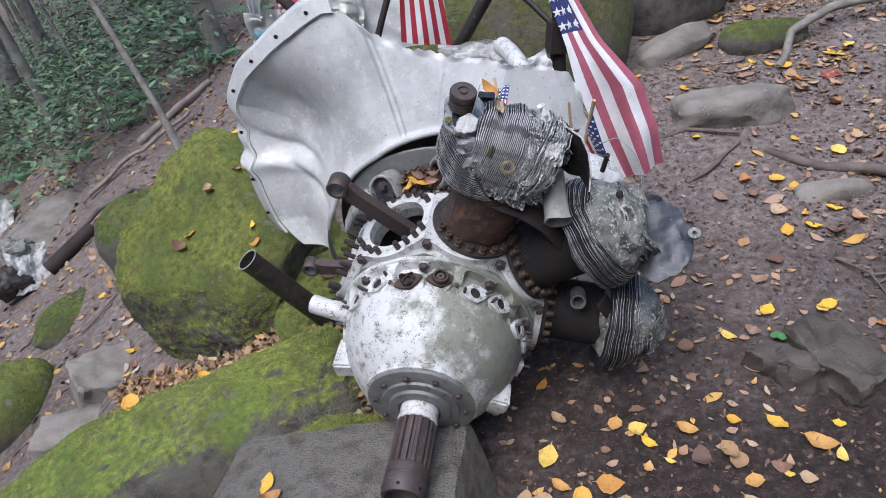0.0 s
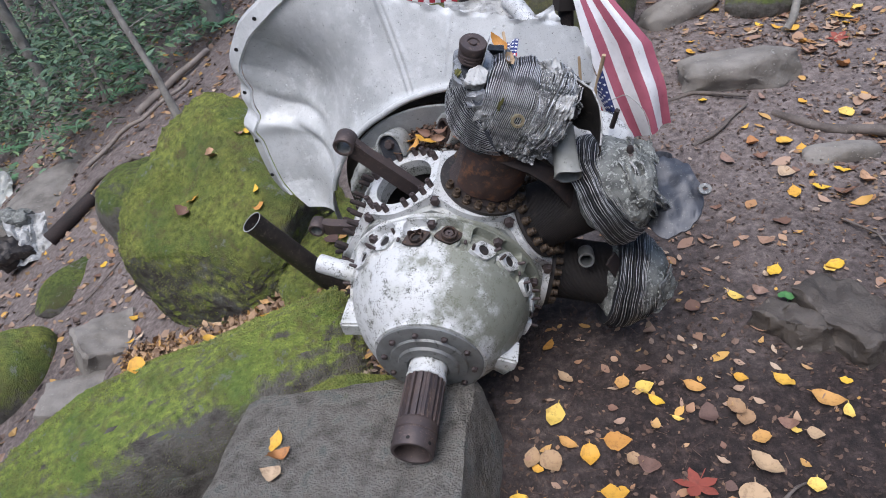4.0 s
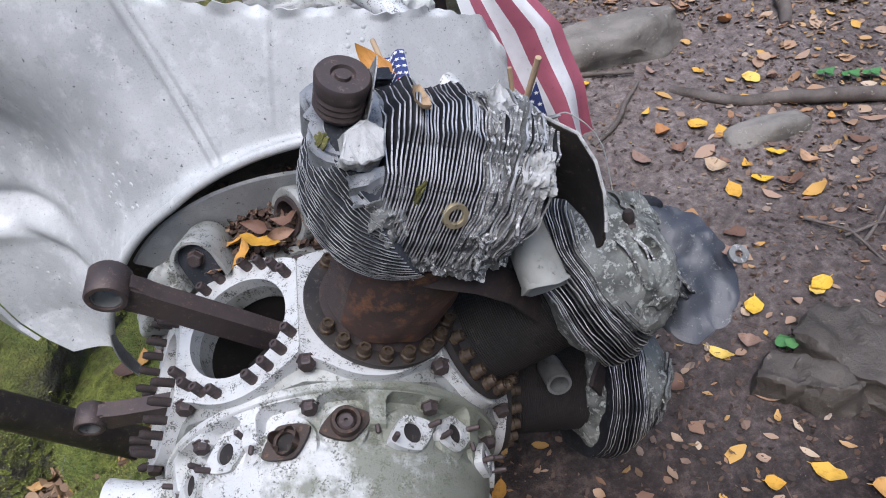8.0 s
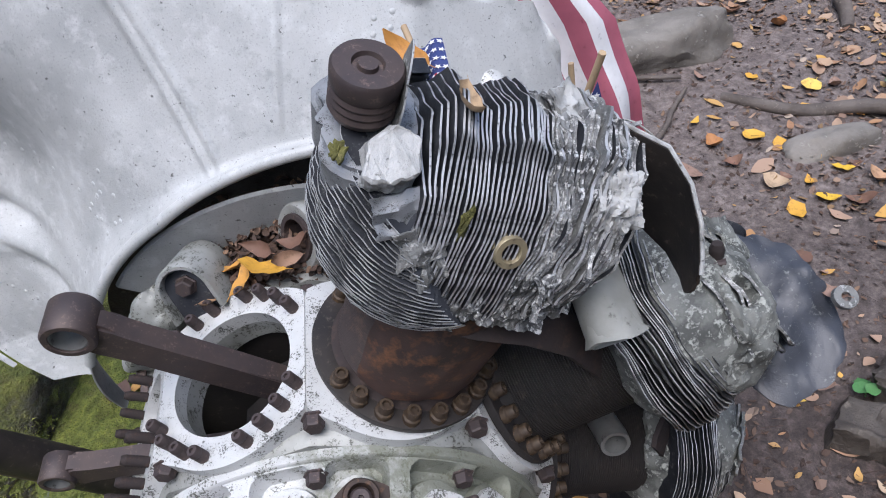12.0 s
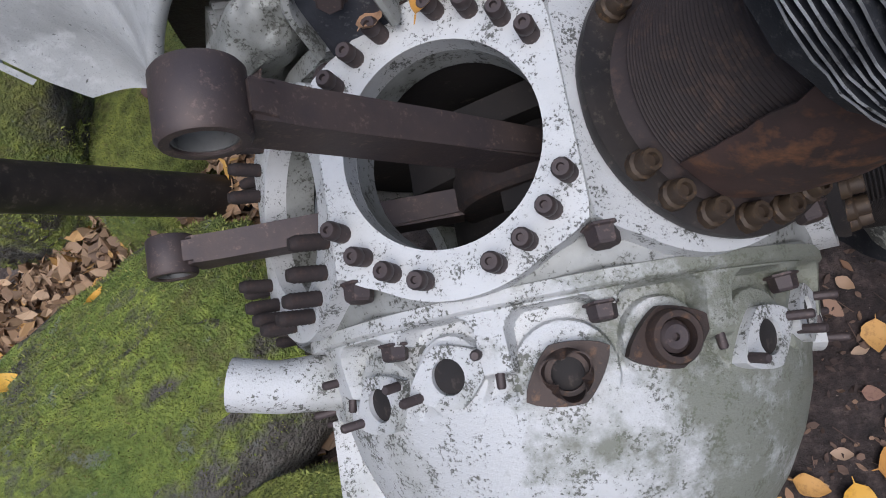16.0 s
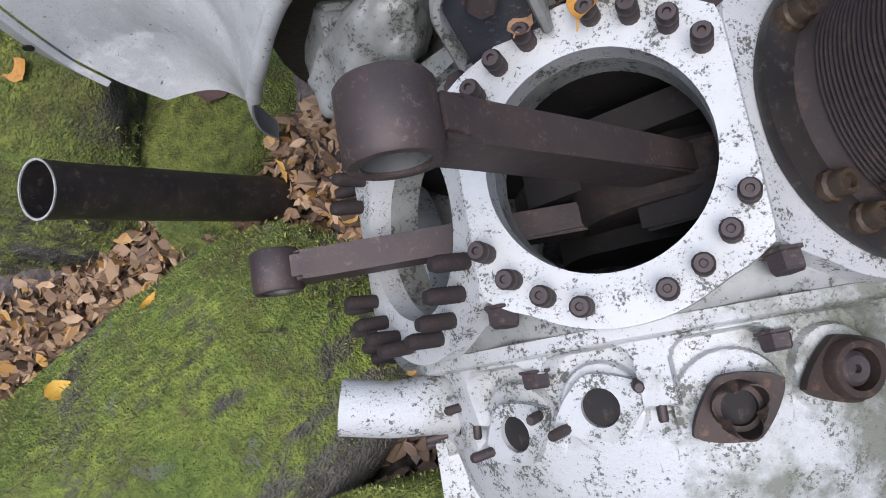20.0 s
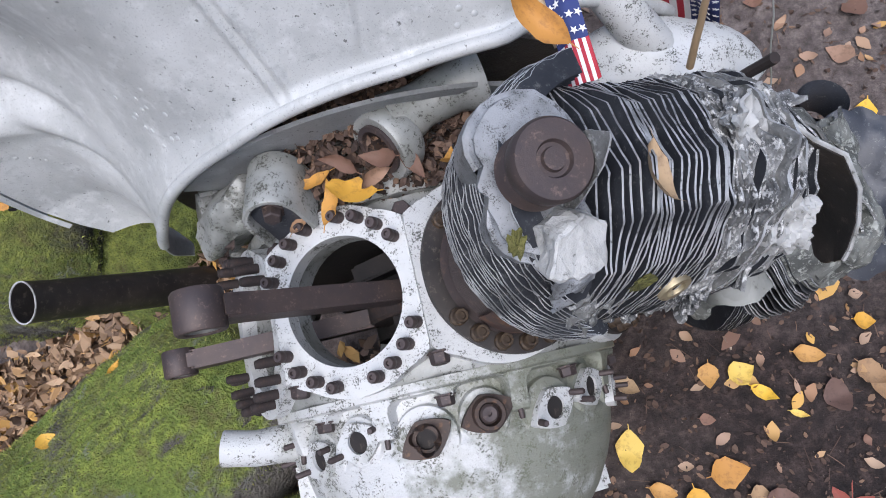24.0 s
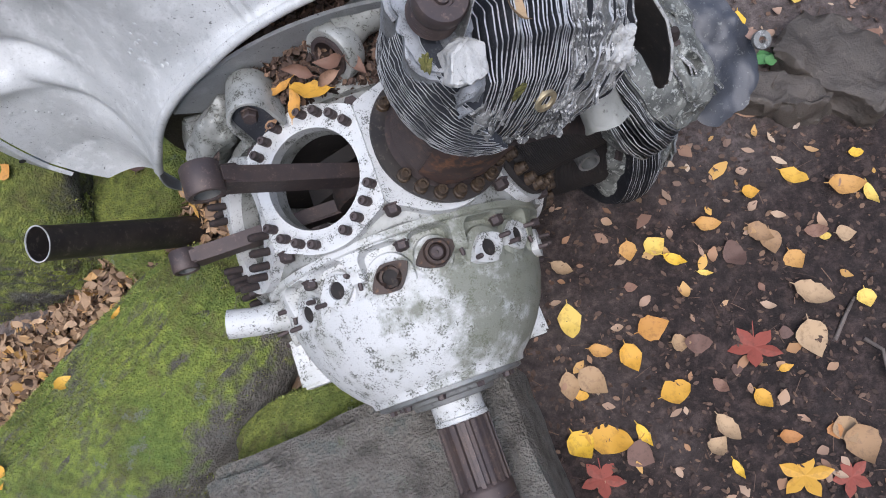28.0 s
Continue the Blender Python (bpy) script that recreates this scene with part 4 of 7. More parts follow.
def upright_fin(profile, seed, thick=0.0016, bend=0.006, jag=0.05, lean=0.0, step=0.006):
    """A thin fin in the y-z plane with a jagged outer edge; profile: (y, z) from front foot over the top to the back foot."""
    bm = bmesh.new()
    pts = []
    for (y0, z0), (y1, z1) in zip(profile, profile[1:]):
        n = max(2, int(math.hypot(y1 - y0, z1 - z0) / step))
        pts += [(y0 + (y1 - y0) * k / n, z0 + (z1 - z0) * k / n) for k in range(n)]
    pts.append(profile[-1])
    cy, cz = 0.0, 0.50
    rows = []
    for y, z in pts:
        chip = 1 + jag * noise.noise(Vector((seed * 1.7, y * 45, z * 45))) + jag * 0.8 * noise.noise(Vector((seed * 0.4, y * 12, z * 12)))
        dx = bend * noise.noise(Vector((seed * 0.045, y * 11, z * 11))) + bend * 0.3 * noise.noise(Vector((seed * 0.3, y * 40, z * 40))) + lean * (z - 0.55)
        oy, oz = cy + (y - cy) * chip, cz + (z - cz) * chip
        iy, iz = cy + (y - cy) * 0.6, cz + (z - cz) * 0.6
        rows.append([bm.verts.new((dx * 0.5 - thick / 2, iy, iz)), bm.verts.new((dx - thick / 2, oy, oz)), bm.verts.new((dx + thick / 2, oy, oz)), bm.verts.new((dx * 0.5 + thick / 2, iy, iz))])
    for p, q in zip(rows, rows[1:]):
        bm.faces.new((p[0], p[1], q[1], q[0]))
        f = bm.faces.new((p[1], p[2], q[2], q[1]))
        f.material_index = 1
        bm.faces.new((p[2], p[3], q[3], q[2]))
    bm.faces.new(rows[0])
    bm.faces.new(list(reversed(rows[-1])))
    return bm


def chunk(size, seed, wear=0.35, detail=5, step=0.0065):
    """A lump of crushed fins: a broken mass torn into thin layers."""
    bm = boulder(size, 2.4, detail, wear, seed, 7)
    for v in bm.verts:
        p = v.co.copy()
        n = p.normalized()
        w = noise.noise(p * 22 + Vector((seed, 0, 0))) * 0.012 + noise.noise(p * 60 + Vector((0, seed, 0))) * 0.004
        f = ((p.x + w + 0.35 * p.z) / step) % 1.0
        v.co -= n * (0.0085 * (f if f < 0.8 else 4 * (1 - f)) + 0.004 * noise.noise(p * 24 + Vector((2, seed, 0))) + 0.0012 * noise.noise(p * 120))
    return bm


def flake(w, d, seed):
    """A torn scrap of fin: a small ragged plate, bent and uneven in thickness."""
    bm = bmesh.new()
    bmesh.ops.create_grid(bm, x_segments=11, y_segments=11, size=1.0)
    for v in bm.verts:
        x, y = v.co.x, v.co.y
        e = 1 + 0.30 * noise.noise(Vector((x * 1.4, y * 1.4, seed))) + 0.16 * noise.noise(Vector((x * 5, y * 5, seed)))
        v.co = Vector((w * x * e, d * y * e, 0.008 * noise.noise(Vector((x * 1.5, y * 1.5, seed + 3))) + 0.0025 * noise.noise(Vector((x * 5, y * 5, seed + 7)))))
    bmesh.ops.solidify(bm, geom=bm.faces[:], thickness=0.004)
    return bm


def cylinder_base(angle, label, material, ribbed):
    """Barrel with its foot flange and nuts, and fine turned fins over part of its height."""
    m = about(angle)
    foot = m @ Matrix.Translation((0.018 if angle == 40 else 0.0, 0, 0))
    rings = [(0.094, 0.290), (0.088, 0.297), (0.0855, 0.303)]
    z = 0.305
    while z < 0.46:
        w = 0.0845 if z < ribbed else 0.0840 + 0.003 * math.sin((z - ribbed) * 40)
        rings += [(w, z), (w + 0.0020, z + 0.0009), (w + 0.0020, z + 0.0017), (w, z + 0.0026)] if z < ribbed else [(w, z), (w, z + 0.0026)]
        z += 0.0035
    rings.append((0.085, 0.47))
    bm = spun(rings, 72, m=foot)
    for v in bm.verts:
        if v.co.length > 0.3:
            v.co += 0.0016 * Vector(noise.noise_vector(v.co * 14))
    barrel = part("cylinder", bm, material, engine, label)
    skirt = spun([(0.111, 0.279), (0.113, 0.285), (0.1125, 0.290), (0.098, 0.2925), (0.092, 0.293)], 72, m=foot)
    part("foot_flange", rough_up(skirt, 0.0008, 30), M_SOOT if angle == 40 else M_DARK, barrel, "dark bluish steel flange at the foot")
    for k in range(20):
        t = radians(18 * k - 3)
        if not (0 <= 18 * k - 3 <= 40 or 18 * k - 3 == 141 or 205 <= 18 * k - 3) and angle == 40:
            continue
        part("nut", None, None, barrel, m=foot @ pose(0.100 * math.cos(t), 0.100 * math.sin(t), 0.287, 3 * math.sin(k), 3 * math.cos(k), 17 * k), data=NUT)
    return barrel, m


def upper_head():
    barrel, m = cylinder_base(40, "rust-brown steel cylinder barrel under a crushed finned head", M_BARREL, 0.44)
    wrap = spun([(0.0905 + 0.006 * math.sin(math.pi * k / 12) ** 0.7, 0.312 + 0.155 * k / 12) for k in range(13)], 48, cap=False, arc=(radians(222), radians(352)))
    for v in wrap.verts:
        v.co += v.co.normalized() * 0.004 * noise.noise(v.co * 24) + 0.0035 * Vector(noise.noise_vector(v.co * 40 + Vector((4, 1, 2))))
    bmesh.ops.solidify(wrap, geom=wrap.faces[:], thickness=0.002)
    wrap.transform(m @ Matrix.Translation((0.016, 0, 0)))
    part("barrel_shield", wrap, M_SHIELD, barrel, "dented rust-brown sheet wrapped round the barrel")
    core = spun([(0.085, 0.44), (0.092, 0.46), (0.090, 0.50), (0.078, 0.54), (0.064, 0.58), (0.04, 0.600), (0, 0.602)], 44, m=m @ Matrix.Translation((-0.012, 0.0, 0)))
    part("head_core", rough_up(core, 0.004, 40), M_FIN, barrel)
    for k in range(22):
        z = 0.480 + 0.0062 * k
        r = 0.119 - 0.00008 * max(0, k - 9) ** 2 - 0.0022 * max(0, 4 - k)
        part("fin", ring_fin(r, 20 if k < 10 else 100, 290 - 2.2 * k, k + 1.0, dip=0.014 + 0.0016 * k, wave=0.0038, thick=0.0012, rim=0.0005), [M_FIN, M_EDGE], barrel, m=m @ Matrix.Translation((-0.018, 0.002, z)))
    rng = random.Random(3)
    x, k = -0.064, 0
    while x < 0.126:
        crush = ease(0.028, 0.075, x)
        top = 0.654 + 0.008 * math.sin(x * 95) - 1.0 * max(0, x - 0.06) ** 2 + rng.uniform(-0.003, 0.003) - 1.2 * max(0.0, -0.040 - x)
        w = 1.0 - 5.0 * max(0, x - 0.06) ** 2 + rng.uniform(-0.015, 0.015)
        foot = 0.492 + 0.008 * math.sin(x * 140) + 0.016 * crush
        prof = [(-0.106 * w, foot), (-0.105 * w, 0.53), (-0.096 * w, 0.567), (-0.080 * w, 0.605), (-0.048 * w, top - 0.012), (-0.01, top), (0.045, top - 0.016), (0.080, 0.595), (0.095, 0.50)]
        if crush < 0.15:
            mats = [M_FIN, M_EDGE]
        else:
            mats = [M_FIN, M_CRUSH] if k % 5 == 0 else [M_CRUSH, M_CRUSH] if k % 3 else [M_BROKEN, M_EDGE]
        part("fin", upright_fin(prof, x * 172, bend=0.005 + 0.011 * crush, jag=0.020 + 0.050 * crush, lean=0.10 + 0.12 * crush, thick=0.0019 + 0.0010 * crush, step=0.006 - 0.002 * crush), mats, barrel, m=m @ Matrix.Translation((x, 0.003, 0)))
        x += 0.0043 - 0.0003 * crush
        k += 1
    part("fin_root", rough_up(boulder((0.056, 0.064, 0.076), 3.0, 4, 0.03, 9.0, 2), 0.003, 60), M_SOOT, barrel, "dark crusted metal between the fins", m @ Matrix.Translation((-0.002, 0.002, 0.545)))
    part("crushed_mass", chunk((0.064, 0.094, 0.094), 5.0, 0.10, 6, 0.0048), M_CRUSH, barrel, "grey mass of fins pressed together", m @ pose(0.080, 0.003, 0.544, 0, 8, 0))
    ring = []
    for j in range(30):
        a = 2 * math.pi * j / 30
        c, d = math.cos(a), math.sin(a)
        r = 0.031 + 0.031 * max(0.0, -d) ** 2.0 + 0.042 * max(0.0, d) ** 1.6 + 0.018 * max(0.0, c) + 0.004 * noise.noise(Vector((c * 2, d * 2, 3)))
        ring.append((r * c, r * d))
    deck = prism(ring, -0.05, 0.004)
    bmesh.ops.bevel(deck, geom=[e for e in deck.edges if e.verts[0].co.z > 0 and e.verts[1].co.z > 0], offset=0.007, segments=3, affect="EDGES")
    part("head_deck", rough_up(deck, 0.004, 32), M_DECK, barrel, "smooth grey head casting round the plug", m @ pose(-0.104, 0.002, 0.604, 8, -11, 0))
    block = prism([(-0.024, -0.016), (-0.020, 0.012), (0.004, 0.020), (0.024, 0.012), (0.022, -0.012), (0.0, -0.020)], -0.03, 0.014)
    bmesh.ops.subdivide_edges(block, edges=block.edges[:], cuts=5, use_grid_fill=True)
    bmesh.ops.bevel(block, geom=[e for e in block.edges if e.calc_face_angle(0) > 0.5], offset=0.002, segments=1, affect="EDGES")
    part("broken_block", rough_up(rough_up(block, 0.004, 45), 0.0022, 140), M_CHALK, barrel, "pale broken block of casting", m @ pose(-0.086, -0.052, 0.614, 30, -6, 4) @ Matrix.Diagonal((0.95, 1.25, 1.0, 1)), smooth=False)
    for j, (x, y, z, w, d) in enumerate(((-0.066, -0.080, 0.586, 0.030, 0.018), (-0.050, -0.094, 0.564, 0.022, 0.015), (-0.038, -0.102, 0.542, 0.016, 0.013))):
        part("broken_edge", flake(w, d, 4.0 + j), M_BROKEN if j else M_DECK, barrel, m=m @ pose(x, y, z, 58, -14, 10 + 7 * j))
    part("plug", spun([(0.0265, -0.012)] + [(0.0285 + 0.0020 * (k % 2), -0.008 + 0.0042 * k) for k in range(8)] + [(0.0310, 0.026), (0.0313, 0.036), (0.029, 0.0395), (0.014, 0.040), (0.0125, 0.036), (0.0092, 0.036), (0.0082, 0.040), (0, 0.040)], 44), M_STEEL, barrel, "threaded dark steel plug", m @ pose(-0.107, 0.004, 0.628, 8, -6, 0) @ Matrix.Scale(0.97, 4))
    part("bushing", spun([(0.0115, -0.02), (0.0115, 0.010), (0.0125, 0.012), (0.0195, 0.012), (0.0205, 0.010), (0.0205, -0.02)], 28, cap=False), M_BRASS, barrel, "pale brass spark plug bushing", m @ pose(0.026, -0.088, 0.565, 68, 0, 8) @ Matrix.Scale(0.76, 4))
    # black disc paints the shaded depth of the bushing's bore
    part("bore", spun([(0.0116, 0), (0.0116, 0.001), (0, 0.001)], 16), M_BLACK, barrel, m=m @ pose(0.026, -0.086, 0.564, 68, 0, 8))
    for j, (x, y, z, w, d, tx, ty) in enumerate(((0.118, -0.030, 0.618, 0.024, 0.030, 30, 45), (0.098, 0.012, 0.632, 0.026, 0.034, 6, 28), (0.070, 0.006, 0.646, 0.022, 0.026, 12, 10), (0.122, -0.075, 0.560, 0.026, 0.028, 66, 46), (0.080, -0.094, 0.522, 0.030, 0.024, 74, 16), (0.134, 0.01, 0.585, 0.030, 0.040, 20, 80), (0.128, 0.05, 0.60, 0.030, 0.040, -10, 70))):
        for i in range(3):
            part("broken_fin", flake(w * (1 - 0.14 * i), d * (1 - 0.12 * i), 20.0 + 5 * j + i), (M_CHALK if j < 3 and i == 2 else M_CRUSH), barrel, m=m @ pose(x, y, z, tx, ty, 15 * j) @ pose(0.003 * i, 0.002 * i, 0.0055 * i - 0.004, 7 * i, -6 * i, 9 * i))
    for j in range(11):
        x = -0.045 + 0.0155 * j
        part("broken_fin", flake(0.012 + 0.006 * rng.random(), 0.014 + 0.006 * rng.random(), 60.0 + j), M_CRUSH if j % 3 else M_BROKEN, barrel, m=m @ pose(x, -0.100 + 4.0 * max(0.0, x - 0.04) ** 2, 0.493 + 0.006 * math.sin(j * 2.1) + 0.010 * (j % 2), 62 + 14 * rng.random(), 10 * math.sin(j), 25 * rng.random()))
    part("broken_lump", chunk((0.027, 0.030, 0.036), 3.0, 0.28, 5, 0.009), M_CHALK, barrel, "whitish torn lump at the end of the fins", m @ pose(0.114, -0.056, 0.604, 12, 18, 0))
    part("bent_fin", upright_fin([(-0.03, 0.56), (-0.028, 0.62), (-0.012, 0.668), (0.004, 0.688), (0.016, 0.668), (0.03, 0.60)], 91.0), [M_BROKEN, M_EDGE], barrel, m=m @ Matrix.Translation((-0.078, 0.0, 0.0)))
    moss = chunk((0.006, 0.006, 0.026), 8.0, 0.3, 3)
    part("moss_tuft", moss, M_MOSSY, barrel, "tuft of moss between the fins", m @ pose(-0.020, -0.086, 0.588))
    moss = chunk((0.010, 0.014, 0.0035), 9.0, 0.3, 3)
    part("moss_tuft", moss, M_MOSSY, barrel, "smear of moss beside the plug", m @ pose(-0.126, -0.044, 0.609, 20, 0, 0))
    return barrel, m


upper_head()


def side_head(angle, label, seed, count, squash, chunks, step=0.0060):
    barrel, m = cylinder_base(angle, label, M_DARK, 0.47)
    core = spun([(0.09, 0.44), (0.118, 0.46), (0.124, 0.50), (0.118, 0.545), (0.095, 0.58), (0.05, 0.60), (0, 0.605)], 60, m=m)
    bmesh.ops.subdivide_edges(core, edges=core.edges[:], cuts=1)
    rough_up(rough_up(core, 0.012, 14, seed), 0.005, 45, seed)
    part("head_core", core, M_CRUST, barrel, "lichen-crusted dark casting")
    for k in range(count):
        part("fin", ring_fin(0.150 - 0.0003 * (k * 18 / count - 4) ** 2, 100, 350, seed + k, dip=-0.012, wave=0.006, thick=0.0012, squash=squash), [M_FIN, M_DIMEDGE if k % 3 == 1 else M_EDGE], barrel, m=m @ Matrix.Translation((0, 0, 0.450 + step * k)) @ pose(0, 0, 0, 1.6 * math.sin(k * 0.5) + 6.3 * k / count, 1.2 * math.cos(k * 0.6) - 5.4 * k / count, 0))
    for k, (x, y, z, w, d, tx, ty) in enumerate(chunks):
        for i in range(3):
            part("broken_fin", flake(w * (1 - 0.12 * i), d * (1 - 0.1 * i), seed + 7 * k + i), M_CRUST if (k + i) % 3 else M_BROKEN, barrel, m=m @ pose(x, y, z, tx, ty, 20 * k) @ pose(0.004 * i, 0.003 * i, 0.006 * i - 0.004, 6 * i, -7 * i, 12 * i))
    return barrel, m


b80, m80 = side_head(80, "crushed engine cylinder with splayed dark fins", 40.0, 25, 0.92, [(-0.04, 0.03, 0.606, 0.04, 0.036, -12, -12)], 0.0049)


def bent_plate(sx, sy, seed):
    """An oval plate, dished and buckled, with some thickness."""
    bm = bmesh.new()
    bmesh.ops.create_grid(bm, x_segments=24, y_segments=24, size=1.0)
    for v in bm.verts:
        x, y = v.co.x, v.co.y
        u, w = x * math.sqrt(1 - y * y / 2), y * math.sqrt(1 - x * x / 2)
        e = 1 + 0.16 * noise.noise(Vector((u * 1.5, w * 1.5, seed + 4))) + 0.06 * noise.noise(Vector((u * 6, w * 6, seed)))
        v.co = Vector((sx * u * e, sy * w * e, 0.016 * noise.noise(Vector((u * 1.6, w * 1.6, seed))) + 0.007 * abs(noise.noise(Vector((u * 4, w * 4, seed)))) - 0.022 * u * u - 0.016 * w * w))
    bmesh.ops.solidify(bm, geom=bm.faces[:], thickness=0.005)
    return bm


crust = boulder((0.062, 0.086, 0.096), 2.5, 6, 0.10, 17.0, 7, 1.0)
for v in crust.verts:
    p = v.co.copy()
    pit = max(0.0, noise.noise(p * 34 + Vector((3, 1, 8))) - 0.18)
    v.co += p.normalized() * (0.006 * noise.noise(p * 26) + 0.0022 * noise.noise(p * 95) - 0.028 * pit)
    for (hx, hy, hz), r in (((0.022, -0.030, 0.090), 0.018), ((0.030, -0.088, -0.045), 0.012)):
        d = (p - Vector((hx, hy, hz))).length
        v.co -= p.normalized() * 0.030 * (1 - ease(r * 0.6, r * 1.1, d))
part("crust", crust, M_CRUST, engine, "lichen-grey crust of melted fins", pose(0.540, -0.028, 0.092, 0, 14, 0))
for k in range(4):
    part("bent_fin", ring_fin(0.112 - 0.006 * k, 205, 330, 55.0 + 3 * k, inner=0.07, thick=0.003, dip=-0.010, wave=0.010, squash=0.95), [M_CRUST, M_CRUSH], engine, m=m80 @ pose(0.004 * k, 0.002, 0.572 + 0.011 * k, 3 - 2 * k, 4 * math.sin(k * 2.0), 0))
part("rocker_cover", bent_plate(0.084, 0.104, 2.0), M_BLUEGREY, engine, "bent blue-grey rocker cover plate", Matrix.Translation((0.616, -0.016, 0.040)) @ Vector((0.02, -0.32, 0.94)).to_track_quat("Z", "Y").to_matrix().to_4x4())
part("cover_tab", spun([(0.006, 0), (0.015, 0), (0.015, 0.008), (0.006, 0.008), (0.006, 0)], 18, cap=False), M_BROKEN, engine, m=pose(0.701, -0.025, 0.029, 20, 20, 0))
part("flared_tube", spun([(0.032, 0.0), (0.027, -0.010), (0.027, -0.06), (0.025, -0.06), (0.025, -0.010), (0.029, 0.0)], 28, cap=False), M_BLUEGREY, engine, "flared dark exhaust port ring", pose(0.608, 0.112, 0.050, -14, 15, 0))
part("stud", None, None, engine, m=pose(0.562, -0.018, 0.166, -14, 15, 0) @ Matrix.Scale(1.2, 4), data=LONG_STUD)
part("nut", None, None, engine, m=pose(0.562, -0.018, 0.172, -14, 15, 0) @ Matrix.Scale(1.2, 4), data=HEX_BOLT)
b120, m120 = side_head(120, "sooty engine cylinder with crumpled fins near the ground", 70.0, 22, 0.95, [(-0.03, -0.05, 0.60, 0.05, 0.045, 20, -10), (0.05, -0.03, 0.595, 0.045, 0.045, 12, 24), (0.0, 0.05, 0.60, 0.05, 0.045, -20, 0)])


def hung_sheet(top, drop, thick=0.003, wob=0.006, seed=0.0, end=1.0):
    """A sheet hanging from the line top, by the vector drop, shortened to a part of it at the end."""
    bm = bmesh.new()
    rows = []
    n = 8
    for k, p in enumerate(top):
        rows.append([bm.verts.new(Vector(p) + Vector(drop) * (j / n) * (1 + (end - 1) * (k / (len(top) - 1)) ** 2) + wob * (j / n) * Vector(noise.noise_vector(Vector((k * 0.5, j * 0.4, seed))))) for j in range(n + 1)])
    for p, q in zip(rows, rows[1:]):
        for j in range(n):
            bm.faces.new((p[j], p[j + 1], q[j + 1], q[j]))
    bmesh.ops.recalc_face_normals(bm, faces=bm.faces)
    bmesh.ops.solidify(bm, geom=bm.faces[:], thickness=thick)
    return bm


EDGE = [(0.48, 0.05, 0.422), (0.50, 0.025, 0.418), (0.522, -0.006, 0.408), (0.543, -0.022, 0.390), (0.550, -0.048, 0.362), (0.546, -0.073, 0.334), (0.537, -0.092, 0.311), (0.531, -0.100, 0.298)]
part("baffle", hung_sheet(EDGE, (-0.045, 0.01, -0.13), end=0.22), M_SOOT, engine, "black bent baffle sheet with a scraped bright edge")
part("baffle_edge", tube([Vector(p) + Vector((0, 0, 0.001)) for p in EDGE], 0.0022, 6), M_CHALK, engine)
inlet = tube([(0.437, -0.103, 0.236), (0.437, -0.090, 0.243), (0.439, -0.06, 0.256), (0.44, -0.03, 0.266), (0.44, 0.03, 0.28)], [0.031, 0.028, 0.025, 0.022, 0.021], 28, 0.003)
for v in inlet.verts:
    if v.co.y < -0.097:
        v.co += 0.010 * Vector(noise.noise_vector(v.co * 45))
part("intake_tube", inlet, M_TUBE, engine, "dented pale grey metal tube with a torn end")
part("intake_tube", tube([(0.377, -0.075, -0.074), (0.375, -0.06, -0.08), (0.365, -0.02, -0.10)], [0.021, 0.0215, 0.021], 24, 0.005), M_DULL, engine, "short stub of dull grey tube")
part("strap", hung_sheet([(0.27, -0.085, 0.345), (0.315, -0.098, 0.315), (0.355, -0.095, 0.27), (0.385, -0.085, 0.205), (0.398, -0.078, 0.14), (0.404, -0.070, 0.08), (0.408, -0.066, 0.035)], (0.022, 0.035, 0.012), 0.007), M_RUST, engine, "brown steel strap between the cylinders")
part("strap", hung_sheet([(0.425, -0.085, -0.10), (0.43, -0.08, -0.15), (0.425, -0.07, -0.20), (0.405, -0.06, -0.245)], (0.025, 0.03, 0.012), 0.007), M_RUST, engine, "brown steel strap low between the cylinders")

# rear of the crankcase
part("rear_housing", spun([(0.0, -0.13), (0.262, -0.13), (0.262, -0.15), (0.22, -0.16), (0.215, -0.26), (0.0, -0.26)], 48, m=TO_Y @ Matrix.Scale(1, 4)), M_CASE2, engine, "grey supercharger housing behind the cylinders", Matrix.Translation((0, -0.012, 0)))


def arch_lug(r, leg, length, wall):
    """An arched cast lug open in front, with a recess behind its rim."""
    def arch(q, low):
        return [(q, -low)] + [(q * math.cos(math.pi * k / 20), q * math.sin(math.pi * k / 20)) for k in range(21)] + [(-q, -low)]
    bm = bmesh.new()
    outer, inner = arch(r, leg), arch(r - wall, leg)
    rows = [[bm.verts.new((x, y, z)) for x, y in o] for o, z in ((outer, length), (outer, 0.003), (arch(r - 0.002, leg), 0.0), (arch(r - wall + 0.002, leg), 0.0), (inner, 0.003), (inner, 0.022))]
    for p, q in zip(rows, rows[1:]):
        for k in range(len(p) - 1):
            bm.faces.new((p[k], p[k + 1], q[k + 1], q[k]))
    bm.faces.new(rows[-1])
    bmesh.ops.recalc_face_normals(bm, faces=bm.faces)
    return bm


lug = part("mount_lug", rough_up(arch_lug(0.038, 0.036, 0.085, 0.0085), 0.0015, 30), M_CASE2, engine, "arched cast grey engine mount lug", pose(-0.047, 0.110, 0.322, -117, 0, 4) @ pose(0, 0, 0, 0, 0, 180))
part("socket", prism([(-0.030, -0.05), (-0.030, 0.012), (-0.018, 0.026), (0.018, 0.026), (0.030, 0.012), (0.030, -0.05)], 0.016, 0.020), M_BLUEGREY, lug, "bluish plate inside the lug")
part("bolt", None, None, lug, m=pose(0, 0.004, 0.016, 180, 0, 0) @ Matrix.Scale(1.0, 4), data=HEX_BOLT)
